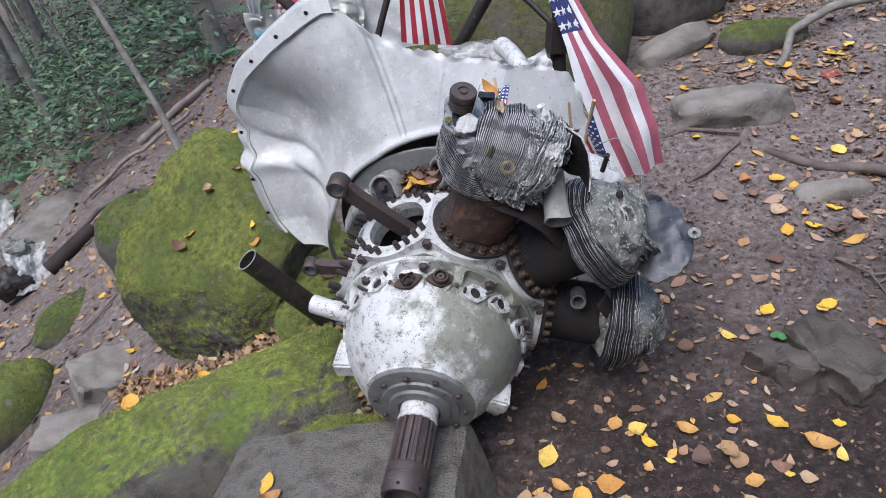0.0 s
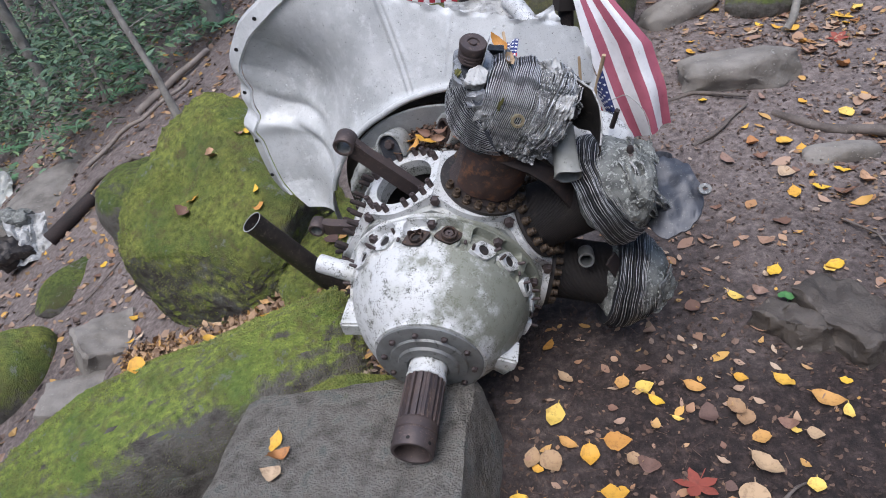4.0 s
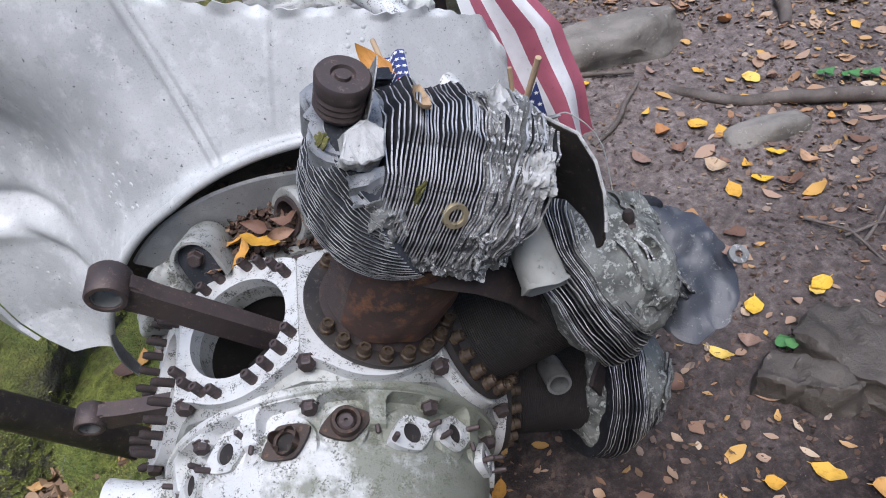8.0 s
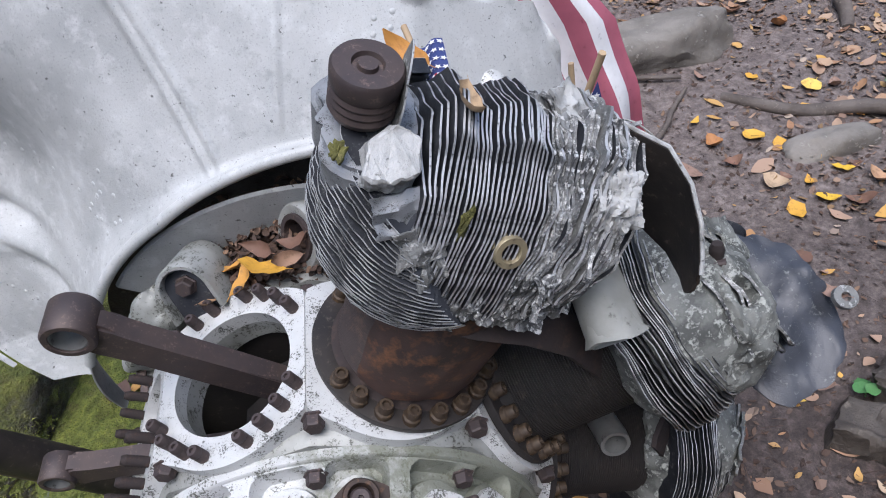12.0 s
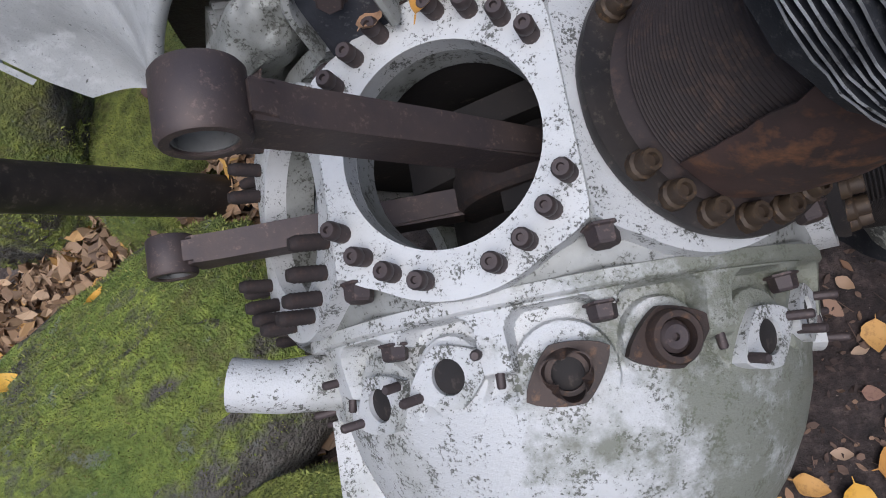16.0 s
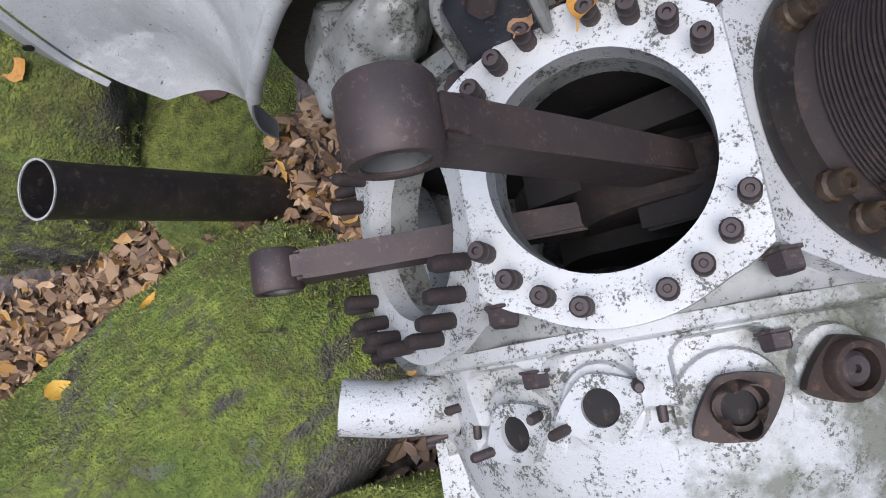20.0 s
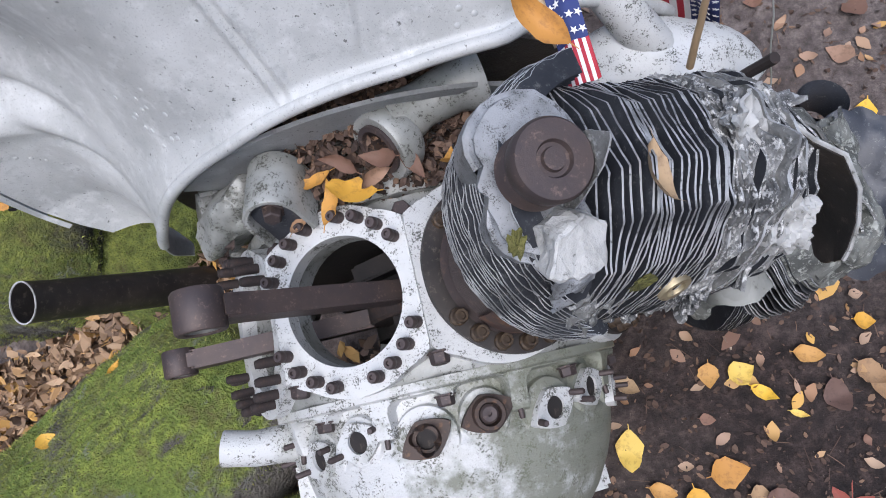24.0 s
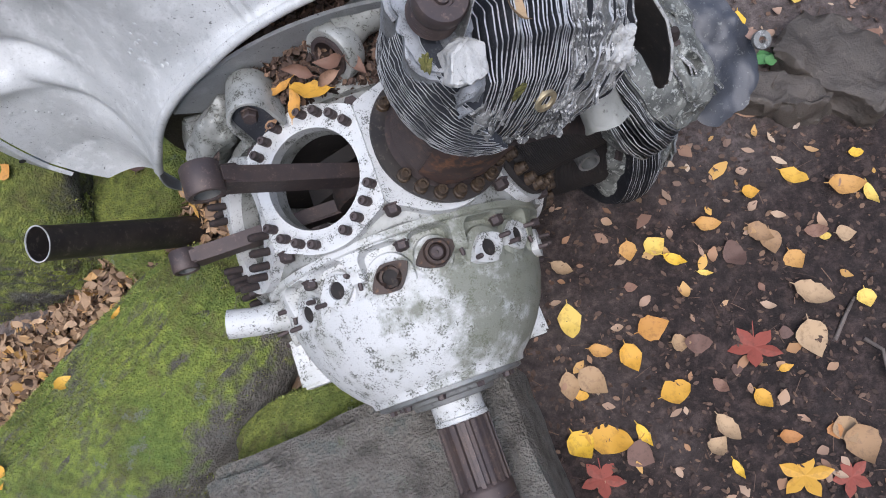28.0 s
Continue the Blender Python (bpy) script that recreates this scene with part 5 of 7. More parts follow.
bore_way = Matrix.Translation((0.094, 0.166, 0.285)) @ Vector((0.58, 0.52, -0.62)).to_track_quat("Z", "Y").to_matrix().to_4x4()
lug = part("mount_lug", spun([(0.033, 0.002), (0.036, 0.0), (0.044, 0.0), (0.047, 0.004), (0.047, 0.03), (0.042, 0.038), (0.033, 0.038), (0.033, 0.002)], 36, cap=False), M_CASE2, engine, "cast grey ring lug with an open bore", bore_way)
part("bore_sleeve", spun([(0.026, -0.003), (0.033, -0.003), (0.033, 0.037), (0.026, 0.037), (0.026, -0.003)], 32, cap=False), M_STEEL, lug, "dark steel sleeve in the bore")
part("arm", rough_up(tube([(0.115, 0.195, 0.275), (0.15, 0.21, 0.262), (0.19, 0.225, 0.245), (0.23, 0.23, 0.235)], [0.040, 0.030, 0.032, 0.045], 20), 0.002, 30), M_CASE2, engine, "cast arm of the mount lug")
housing = prism([(-0.052, -0.034), (-0.052, 0.030), (-0.036, 0.044), (0.040, 0.044), (0.052, 0.030), (0.052, -0.034)], -0.05, 0.030)
bmesh.ops.bevel(housing, geom=housing.edges[:], offset=0.006, segments=2, affect="EDGES")
housing = part("mount_housing", rough_up(housing, 0.002, 40), M_CASE2, engine, "corroded cast block at the side of the engine", about(-50) @ pose(0.0, 0.185, 0.290, 8, 0, 0))
part("clevis", spun([(0.010, -0.008), (0.022, -0.008), (0.023, -0.006), (0.023, 0.006), (0.022, 0.008), (0.010, 0.008), (0.010, -0.008)], 24, cap=False), M_CASE2, housing, m=pose(-0.040, -0.046, -0.004, 70, 0, 0))
part("bolt", None, None, housing, m=pose(-0.040, -0.052, -0.004, 70, 0, 0) @ Matrix.Scale(0.8, 4), data=HEX_BOLT)
casting = rough_up(boulder((0.080, 0.045, 0.042), 6.0, 5, 0.10, 6.0, 9, 0.95), 0.004, 40)
part("bracket", casting, M_CASE2, engine, "corroded grey casting behind the crankcase", about(-40) @ pose(0.01, 0.172, 0.285, 10, 0, 0))
part("rear_plate", spun([(0.0, -0.262), (0.365, -0.262), (0.365, -0.268), (0.0, -0.268)], 48, m=TO_Y), M_DAMP, engine, "dirty back plate behind the mounts")
for k, (a, y) in enumerate(((-38, 0.135), (-46, 0.138), (-54, 0.135), (-62, 0.135), (-70, 0.13))):
    part("bolt", None, None, engine, m=skin(a, y, 0.292, 0, 20 * k) @ Matrix.Scale(0.9, 4), data=HEX_BOLT)

# ---- dented sheet behind the engine ----
RIM = [(-92, 0.43, 0.225), (-84, 0.52, 0.262), (-77, 0.580, 0.290), (-73, 0.612, 0.312), (-64.7, 0.638, 0.336), (-55, 0.674, 0.371), (-50, 0.729, 0.412), (-43, 0.761, 0.444), (-35.5, 0.757, 0.453), (-27.5, 0.735, 0.442), (-17, 0.718, 0.434), (-6.6, 0.716, 0.431), (-2.2, 0.696, 0.419), (3.3, 0.631, 0.375), (11.6, 0.584, 0.342), (22.3, 0.563, 0.323), (39, 0.569, 0.312), (47, 0.580, 0.338), (55, 0.590, 0.362), (67.6, 0.525, 0.335), (74, 0.51, 0.325)]


INNER = [(-92, 0.408, 0.214), (-86, 0.406, 0.212), (-74, 0.388, 0.196), (-62, 0.374, 0.188), (-50, 0.366, 0.190), (-38, 0.363, 0.204), (-10, 0.362, 0.212), (10, 0.382, 0.216), (25, 0.402, 0.216), (40, 0.438, 0.220), (50, 0.462, 0.252), (74, 0.470, 0.275)]


def rim_at(a, RIM=RIM):
    for (a0, r0, y0), (a1, r1, y1) in zip(RIM, RIM[1:]):
        if a0 <= a <= a1:
            f = (a - a0) / (a1 - a0)
            return r0 + (r1 - r0) * f, y0 + (y1 - y0) * f
    return RIM[0][1:] if a < RIM[0][0] else RIM[-1][1:]


def sheet_at(a, f):
    """A place on the sheet: angle about the shaft, and 0 at its inner to 1 at its outer edge."""
    r1, y1 = rim_at(a)
    r0, y0 = rim_at(a, INNER)
    left = ease(-6, -40, a) if a < -6 else 0.0
    r = r0 + (r1 - r0) * f
    y = y0 + (y1 - y0) * f + left * 0.135 * math.sin(math.pi * f ** 0.9) * (r1 - r0) / 0.4
    s, c = math.sin(radians(a)), math.cos(radians(a))
    p = Vector((r * s, y, r * c))
    d = 0.009 * noise.noise(p * 3.2)
    d += left * (f ** 0.7) * (1 - 0.8 * f ** 5) * (0.030 * noise.noise(p * 4.0 + Vector((3, 1, 2))) + 0.012 * noise.noise(p * 9) + 0.016 * abs(noise.noise(p * 5 + Vector((1, 7, 3)))))
    fold = math.exp(-((a + 58 - 9 * f) / 2.6) ** 2) * f + 0.9 * math.exp(-((a + 44 + 10 * f) / 2.0) ** 2) * ease(0.15, 0.6, f) - 0.8 * math.exp(-((a + 50 + 6 * f) / 2.4) ** 2) * ease(0.1, 0.5, f)
    d -= 0.028 * fold * left
    bead = math.exp(-((a - 5 + 3 * f) / 0.7) ** 2) + math.exp(-((a - 7.5 + 4 * f) / 0.7) ** 2) + 0.6 * math.exp(-((a - 19 - 3 * f) / 0.6) ** 2) * ease(0.12, 0.25, f)
    d += 0.0062 * bead * min(1, f * 8)
    lip = 0.014 * math.exp(-((f) / 0.05) ** 2)
    tear = max(0.0, f - 0.93) / 0.07 * ease(-6, 2, a)
    d += tear * 0.018 * noise.noise(Vector((a * 0.22, 7, 1)))
    out = Vector((0.75 * s, -0.65, 0.75 * c))
    return p + out * (d + lip)


def sheet():
    bm = bmesh.new()
    rows = []
    nu, nv = 460, 56
    for i in range(nu + 1):
        a = -74 + 148 * i / nu
        ragged = 1.0
        if a > -3:
            ragged = 1 + 0.045 * noise.noise(Vector((a * 0.16, 3, 2))) + 0.03 * noise.noise(Vector((a * 0.7, 1, 5)))
        row = []
        for j in range(nv + 1):
            low = -87 + 6 * (j / nv)
            row.append(bm.verts.new(sheet_at(low + (74 - low) * i / nu, j / nv * ragged)))
        rows.append(row)
    for p, q in zip(rows, rows[1:]):
        for j in range(nv):
            bm.faces.new((p[j], q[j], q[j + 1], p[j + 1]))
    bmesh.ops.recalc_face_normals(bm, faces=bm.faces)
    bmesh.ops.solidify(bm, geom=bm.faces[:], thickness=0.0025)
    return bm


cowl = thing("cowling", ENGINE, "dented light grey sheet-metal cowling bowl behind the engine", "cowling")
bowl = part("bowl", sheet(), M_COWL, cowl)


def along(a0, a1, f, n, lift=0.0):
    return [sheet_at(a0 + (a1 - a0) * k / n, f) + Vector((0, -lift, 0)) for k in range(n + 1)]


part("rolled_edge", tube(along(-60, 74, 0.0, 80), 0.0085, 10), M_COWL, cowl, "rolled inner edge of the sheet")


def rim_band():
    bm = bmesh.new()
    rows = []
    for k in range(81):
        a = -76 + 72 * k / 80
        p = sheet_at(a, 1.0)
        s, c = math.sin(radians(a)), math.cos(radians(a))
        w = 0.046 + 0.006 * noise.noise(Vector((a * 0.1, 0, 0)))
        rows.append([bm.verts.new(p + Vector((0, -0.006, 0))), bm.verts.new(p + Vector((s, 0, c)) * 0.006 + Vector((0, -0.012, 0))), bm.verts.new(p + Vector((s, 0, c)) * w + Vector((0, 0.016, 0))), bm.verts.new(p + Vector((s, 0, c)) * (w + 0.006) + Vector((0, 0.04, 0)))])
    for p, q in zip(rows, rows[1:]):
        for j in range(3):
            bm.faces.new((p[j], q[j], q[j + 1], p[j + 1]))
    bmesh.ops.recalc_face_normals(bm, faces=bm.faces)
    bmesh.ops.solidify(bm, geom=bm.faces[:], thickness=0.003)
    return bm


part("rim_band", rim_band(), M_COWL, cowl, "flanged outer rim with bolt holes")
band = bmesh.new()
rows = []
for k in range(61):
    a = radians(-34 + 90 * k / 60)
    rows.append([band.verts.new((r * math.sin(a), y, r * math.cos(a))) for r, y in ((0.284, 0.206), (0.352, 0.204), (0.356, 0.208))])
for p, q in zip(rows, rows[1:]):
    for j in range(2):
        band.faces.new((p[j], q[j], q[j + 1], p[j + 1]))
bmesh.ops.solidify(band, geom=band.faces[:], thickness=0.003)
part("inner_band", band, M_COWL, cowl, "curved inner band of grey sheet")

RIVET = lathe_mesh("rivet", [(0.0058, 0), (0.0052, 0.0018), (0.0030, 0.0032), (0, 0.0035)], 8, M_COWL)
# black disc laid on the sheet, painting a hole's dark inside
HOLE_DISC = lathe_mesh("hole", [(0.0065, -0.001), (0.0065, 0.0008), (0, 0.0008)], 12, M_BLACK)


def on_sheet(a, f):
    p = sheet_at(a, f)
    n = (sheet_at(a + 0.7, f) - sheet_at(a - 0.7, f)).cross(sheet_at(a, f + 0.01) - sheet_at(a, f - 0.01)).normalized()
    if n.y > 0:
        n = -n
    return Matrix.Translation(p) @ n.to_track_quat("Z", "Y").to_matrix().to_4x4()


rng = random.Random(11)
for k in range(14):
    part("rivet", None, None, cowl, m=on_sheet(-22 + rng.uniform(-4.5, 6), 0.10 + rng.uniform(-0.03, 0.14)), data=RIVET)
for k in range(12):
    part("rivet", None, None, cowl, m=on_sheet(-30 - 2.2 * k, 0.30 + 0.05 * k + rng.uniform(-0.03, 0.03)), data=RIVET)
for k in range(9):
    part("rivet", None, None, cowl, m=on_sheet(-66 + 0.7 * k, 0.25 + 0.07 * k), data=RIVET)
for k in range(14):
    part("rivet", None, None, cowl, m=on_sheet(34 + (k % 2) * 2.2, 0.15 + 0.055 * k), data=RIVET)
for a, f, s in ((-15.5, 0.09, 1.0), (31, 0.45, 1.1), (14.8, 0.26, 0.5), (-2.7, 0.80, 1.0), (-8, 0.62, 0.6), (-20, 0.85, 1.0), (-33, 0.90, 1.1), (-72, 0.55, 1.2)):
    part("hole", None, None, cowl, m=on_sheet(a, f) @ Matrix.Scale(s, 4), data=HOLE_DISC)
# black slivers laid on the sheet paint the dark of open tears
part("tear", prism([(-0.018, -0.002), (-0.004, 0.004), (0.008, 0.002), (0.018, -0.003), (0.004, -0.005)], -0.001, 0.001, m=on_sheet(17.1, 0.80)), M_BLACK, cowl)
part("tear", prism([(-0.014, -0.003), (-0.004, 0.002), (0.010, 0.000), (0.014, -0.004), (0.002, -0.003)], -0.001, 0.001, m=on_sheet(0.2, 0.40)), M_BLACK, cowl)
for k in range(7):
    a = -70 + 10 * k
    p = sheet_at(a, 1.0)
    d = Vector((math.sin(radians(a)), 0.1, math.cos(radians(a))))
    part("bolt_hole_disc", None, None, cowl, m=Matrix.Translation(p + d * 0.026 + Vector((0, -0.0055, 0))) @ Vector((0, -1, 0)).to_track_quat("Z", "Y").to_matrix().to_4x4(), data=HOLE_DISC)

# ---- pipe ----
pipe = thing("exhaust_pipe", ENGINE, "dark soot-stained steel pipe sticking out beside the engine", "pipe")
PIPE_MOUTH, PIPE_WAY = Vector((-0.687, 0.180, 0.158)), Vector((0.140, 0.115, -0.983)).normalized()
part("pipe_body", tube([PIPE_MOUTH + PIPE_WAY * d + Vector((0.004, -0.006, 0)) * math.sin(d * 3.4) for d in (0, 0.025, 0.06, 0.14, 0.23, 0.33, 0.44, 0.56, 0.72)], [0.0385, 0.0375, 0.037, 0.0382, 0.0385, 0.039, 0.039, 0.039, 0.039], 32, 0.0022), M_SOOT, pipe)
part("lip", spun([(0.0363, 0), (0.0388, 0), (0.0390, 0.002), (0.0363, 0.002), (0.0363, 0)], 32, cap=False, m=Matrix.Translation(PIPE_MOUTH) @ (-PIPE_WAY).to_track_quat("Z", "Y").to_matrix().to_4x4()), M_CHALK, pipe, "bright worn lip")


# ---- flags and wreckage behind the engine ----


def cloth(surf, u0, u1, v0, v1, lift=0.0, nu=4, nv=26):
    bm = bmesh.new()
    rows = []
    for i in range(nu + 1):
        row = []
        for j in range(nv + 1):
            row.append(bm.verts.new(surf(u0 + (u1 - u0) * i / nu, v0 + (v1 - v0) * j / nv)))
        rows.append(row)
    for p, q in zip(rows, rows[1:]):
        for j in range(nv):
            bm.faces.new((p[j], q[j], q[j + 1], p[j + 1]))
    bmesh.ops.recalc_face_normals(bm, faces=bm.faces)
    bm.normal_update()
    if lift:
        for v in bm.verts:
            v.co += v.normal * lift
    bmesh.ops.solidify(bm, geom=bm.faces[:], thickness=0.0008)
    return bm


def star_mesh(r):
    bm = prism([((r if k % 2 == 0 else r * 0.4) * math.sin(math.pi * k / 5), (r if k % 2 == 0 else r * 0.4) * math.cos(math.pi * k / 5)) for k in range(10)], 0.0, 0.0006)
    me = bpy.data.meshes.new("star")
    bm.to_mesh(me)
    bm.free()
    me.materials.append(M_WHITE)
    return me


def flag(label, surf, red, stripes, canton, stars, star_r, group="small flags", first=0):
    """A striped flag; surf: its cloth over u (across the stripes) and v (along them); canton: u and v that the blue field takes up."""
    ob = thing("flag", Matrix(), label, "flag", group)
    cu, cv = canton
    for k in range(stripes):
        u0, u1 = k / stripes, (k + 1) / stripes
        v0 = cv if u1 <= cu + 1e-6 else 0.0
        part("stripe", cloth(surf, u0, u1, v0, 1.0), red if (k + first) % 2 == 0 else M_WHITE, ob)
    if cv > 0:
        part("canton", cloth(surf, 0, cu, 0, cv, nu=8, nv=10), M_BLUE, ob)
        me = star_mesh(star_r)
        nu, nv = stars
        for i in range(nu):
            for j in range(nv):
                u, v = cu * (i + 0.5) / nu, cv * (j + 0.5) / nv
                p = surf(u, v)
                n = (surf(u + 0.01, v) - surf(u - 0.01, v)).cross(surf(u, v + 0.01) - surf(u, v - 0.01)).normalized()
                for side in (1, -1):
                    part("star", None, None, ob, m=Matrix.Translation(p + n * side * 0.0012) @ (n * side).to_track_quat("Z", "Y").to_matrix().to_4x4(), data=me)
    return ob


def lerp_line(pts, v):
    f = v * (len(pts) - 1)
    k = min(int(f), len(pts) - 2)
    return Vector(pts[k]).lerp(Vector(pts[k + 1]), f - k)


def big_surf(u, v):
    a = lerp_line([(0.275, 2.17, 1.10), (0.318, 2.15, 0.945), (0.340, 2.14, 0.82), (0.405, 2.14, 0.622), (0.470, 2.14, 0.472)], v)
    b = lerp_line([(0.350, 2.20, 1.10), (0.425, 2.16, 0.945), (0.545, 2.13, 0.790), (0.585, 2.11, 0.66), (0.606, 2.12, 0.525)], v)
    p = a.lerp(b, u)
    return p + Vector((0, -1, 0.2)) * (0.016 * math.sin(u * 9 + v * 3) * (0.4 + v) + 0.010 * noise.noise(Vector((u * 3, v * 4, 1))))


flag("large faded striped flag with stars draped over a post", big_surf, M_FADED_RED, 6, (0.66, 0.20), (3, 3), 0.015, "flags on the wreck", 1)


def quad_surf(p00, p10, p01, p11, fold, wave=7.0):
    p00, p10, p01, p11 = Vector(p00), Vector(p10), Vector(p01), Vector(p11)
    n = (p10 - p00).cross(p01 - p00).normalized()

    def surf(u, v):
        return p00.lerp(p10, u).lerp(p01.lerp(p11, u), v) + n * fold * (math.sin(u * wave + v * 2) + 0.5 * math.sin(v * 5 + u * 2))
    return surf


def pole(name, a, b, r0, r1, material, label, category="stick", group=""):
    a, b = Vector(a), Vector(b)
    pts = [a.lerp(b, k / 6) + 0.15 * r0 * Vector(noise.noise_vector(Vector((k, a.x * 3, b.y)))) for k in range(7)]
    return tagged(part(name, tube(pts, [r0 + (r1 - r0) * k / 6 for k in range(7)], 12), material), label, category, group)


flag("small red and white striped flag on a rusty rod", quad_surf((-0.145, 2.33, 1.20), (-0.030, 2.34, 1.17), (-0.176, 2.35, 0.978), (-0.015, 2.35, 0.942), 0.006), M_RED, 9, (0.5, 0.35), (4, 3), 0.008)
pole("rusty_rod", (-0.262, 2.30, 0.98), (-0.135, 2.31, 1.24), 0.011, 0.010, M_RUST, "thin rusty steel rod standing in the wreck", "rod")
flag("small flag with stars and stripes on a stick", quad_surf((-0.50, 2.74, 1.13), (-0.475, 2.75, 1.035), (-0.635, 2.74, 1.10), (-0.590, 2.75, 0.985), 0.008), M_RED, 11, (0.5, 0.42), (4, 4), 0.007)
pole("stick", (-0.66, 2.745, 0.90), (-0.60, 2.745, 1.20), 0.004, 0.004, M_WOOD, "thin pale wooden flag stick")
flag("tiny flag with stars leaning against the cylinder head", quad_surf((0.086, 1.741, 0.979), (0.114, 1.737, 0.987), (0.067, 1.643, 0.955), (0.094, 1.639, 0.963), 0.003), M_RED, 9, (1.0, 0.62), (4, 4), 0.0042)
pole("stick", (0.080, 1.690, 0.955), (0.081, 1.762, 0.998), 0.0038, 0.0038, M_WOOD, "short pale wooden flag stick by the cylinder")
flag("tiny dark blue flag with stars hanging behind the cylinder", quad_surf((0.324, 1.788, 0.856), (0.303, 1.850, 0.745), (0.405, 1.832, 0.600), (0.335, 1.868, 0.655), 0.006), M_RED, 9, (5 / 9, 0.97), (4, 11), 0.0045)
pole("stick", (0.295, 1.885, 0.66), (0.326, 1.777, 0.898), 0.0055, 0.005, M_WOOD, "thin wooden flag stick behind the cylinder")
pole("stick", (0.256, 1.716, 0.78), (0.253, 1.714, 0.925), 0.0045, 0.0035, M_WOOD, "pale wooden stick among the wreckage")

pole("steel_tube", (-0.040, 2.42, 0.86), (0.30, 2.40, 1.30), 0.022, 0.022, M_SOOT, "black steel tube leaning behind the sheet", "tube")
pole("steel_tube", (0.190, 2.38, 1.10), (0.312, 2.30, 0.965), 0.010, 0.010, M_SOOT, "thin black steel rod meeting the post", "rod")
post = thing("post", Matrix(), "rusty brown steel post holding the large flag", "post")
part("shank", tube([(0.292, 2.20, 0.70), (0.300, 2.20, 0.85), (0.306, 2.20, 0.99)], [0.026, 0.024, 0.022], 12), M_RUST, post)
part("clamp", prism([(-0.030, -0.02), (-0.034, 0.012), (0.0, 0.026), (0.034, 0.010), (0.028, -0.02)], -0.045, 0.045, m=pose(0.302, 2.185, 0.960, 0, 10, 20)), M_DARK, post, "dark steel clamp")
part("tip", tube([(0.306, 2.20, 0.99), (0.30, 2.20, 1.08), (0.27, 2.20, 1.14)], [0.012, 0.011, 0.010], 10), M_RUST, post)


def crumpled(sx, sy, seed, buckle=0.03, n=26, thick=0.002, ragged=0.12):
    bm = bmesh.new()
    bmesh.ops.create_grid(bm, x_segments=n, y_segments=n, size=1.0)
    for v in bm.verts:
        x, y = v.co.x, v.co.y
        e = 1 + ragged * noise.noise(Vector((math.atan2(y, x) * 2.2, seed, 1)))
        p = Vector((sx * x * e, sy * y * e, 0))
        p.z = buckle * (noise.noise(Vector((x * 1.6, y * 1.6, seed))) + 0.5 * abs(noise.noise(Vector((x * 3.5, y * 3.5, seed + 5)))))
        v.co = p
    bmesh.ops.solidify(bm, geom=bm.faces[:], thickness=thick)
    return bm


def scrap(name, size, place, seed, material, label, buckle=0.03, rivets=0):
    ob = thing(name, place, label, "scrap metal")
    part("sheet", crumpled(size[0], size[1], seed, buckle), material, ob)
    rg = random.Random(int(seed * 10))
    for k in range(rivets):
        part("rivet", None, None, ob, m=pose(-size[0] * 0.8 + 1.6 * size[0] * k / max(1, rivets - 1), size[1] * 0.8 + rg.uniform(-0.003, 0.003), buckle * 0.5), data=RIVET)
    return ob


scrap("torn_sheet", (0.10, 0.055), pose(0.045, 2.13, 0.945, 62, 4, 4), 3.0, M_CHALK, "torn sheet of whitish aluminium lying on the cowling", 0.03)
scrap("torn_sheet", (0.06, 0.035), pose(0.205, 2.08, 0.905, 60, -18, 10), 4.0, M_COWL, "small torn strip of grey sheet metal", 0.02)
scrap("airframe_panel", (0.20, 0.17), pose(-0.23, 2.56, 1.08, 78, 0, 4), 5.0, M_COWL, "riveted grey airframe panel behind the engine", 0.03, 8)
scrap("airframe_panel", (0.11, 0.10), pose(-0.40, 2.50, 1.10, 70, 10, 10), 6.0, M_PALE, "crumpled pale grey panel behind the engine", 0.05, 5)
scrap("airframe_panel", (0.04, 0.20), pose(-0.735, 2.78, 1.02, 84, 8, 60), 7.0, M_COWL, "narrow bent grey strip with rivets", 0.03, 6)
scrap("airframe_panel", (0.09, 0.12), pose(-0.66, 2.70, 0.96, 74, 4, 24), 8.0, M_PALE, "dented grey bracket plate behind the rim", 0.03, 5)

fitting = thing("pipe_fitting", pose(-0.633, 2.58, 1.015), "teal painted pipe fitting on the wreck", "fitting")
part("body", spun([(0.022, -0.045), (0.026, -0.04), (0.026, 0.0), (0.032, 0.004), (0.032, 0.022), (0.022, 0.028), (0.0, 0.028)], 18, m=pose(0, 0, 0, 0, 0, 0)), M_TEAL, fitting)
part("branch", spun([(0.015, 0.0), (0.017, 0.05), (0.023, 0.052), (0.023, 0.066), (0.012, 0.068), (0.010, 0.05), (0.0, 0.05)], 16, m=pose(0, 0, 0.005, 0, -86, 20)), M_TEAL, fitting)
part("branch", spun([(0.014, 0.0), (0.016, 0.05), (0.020, 0.055), (0.0, 0.056)], 16, m=pose(0, 0, 0.0, 0, 80, -20)), M_SOOT, fitting)
part("neck", spun([(0.018, -0.09), (0.022, -0.088), (0.022, -0.075), (0.017, -0.072), (0.017, -0.045), (0.0, -0.045)], 16), M_DULL, fitting)

pole("steel_tube", (-0.70, 2.80, 1.20), (-0.52, 2.66, 1.02), 0.022, 0.02, M_RUST, "rusted brown tube among the airframe scraps", "tube")
mount = thing("engine_mount_tube", Matrix(), "thick grey curved engine mount tube", "tube")
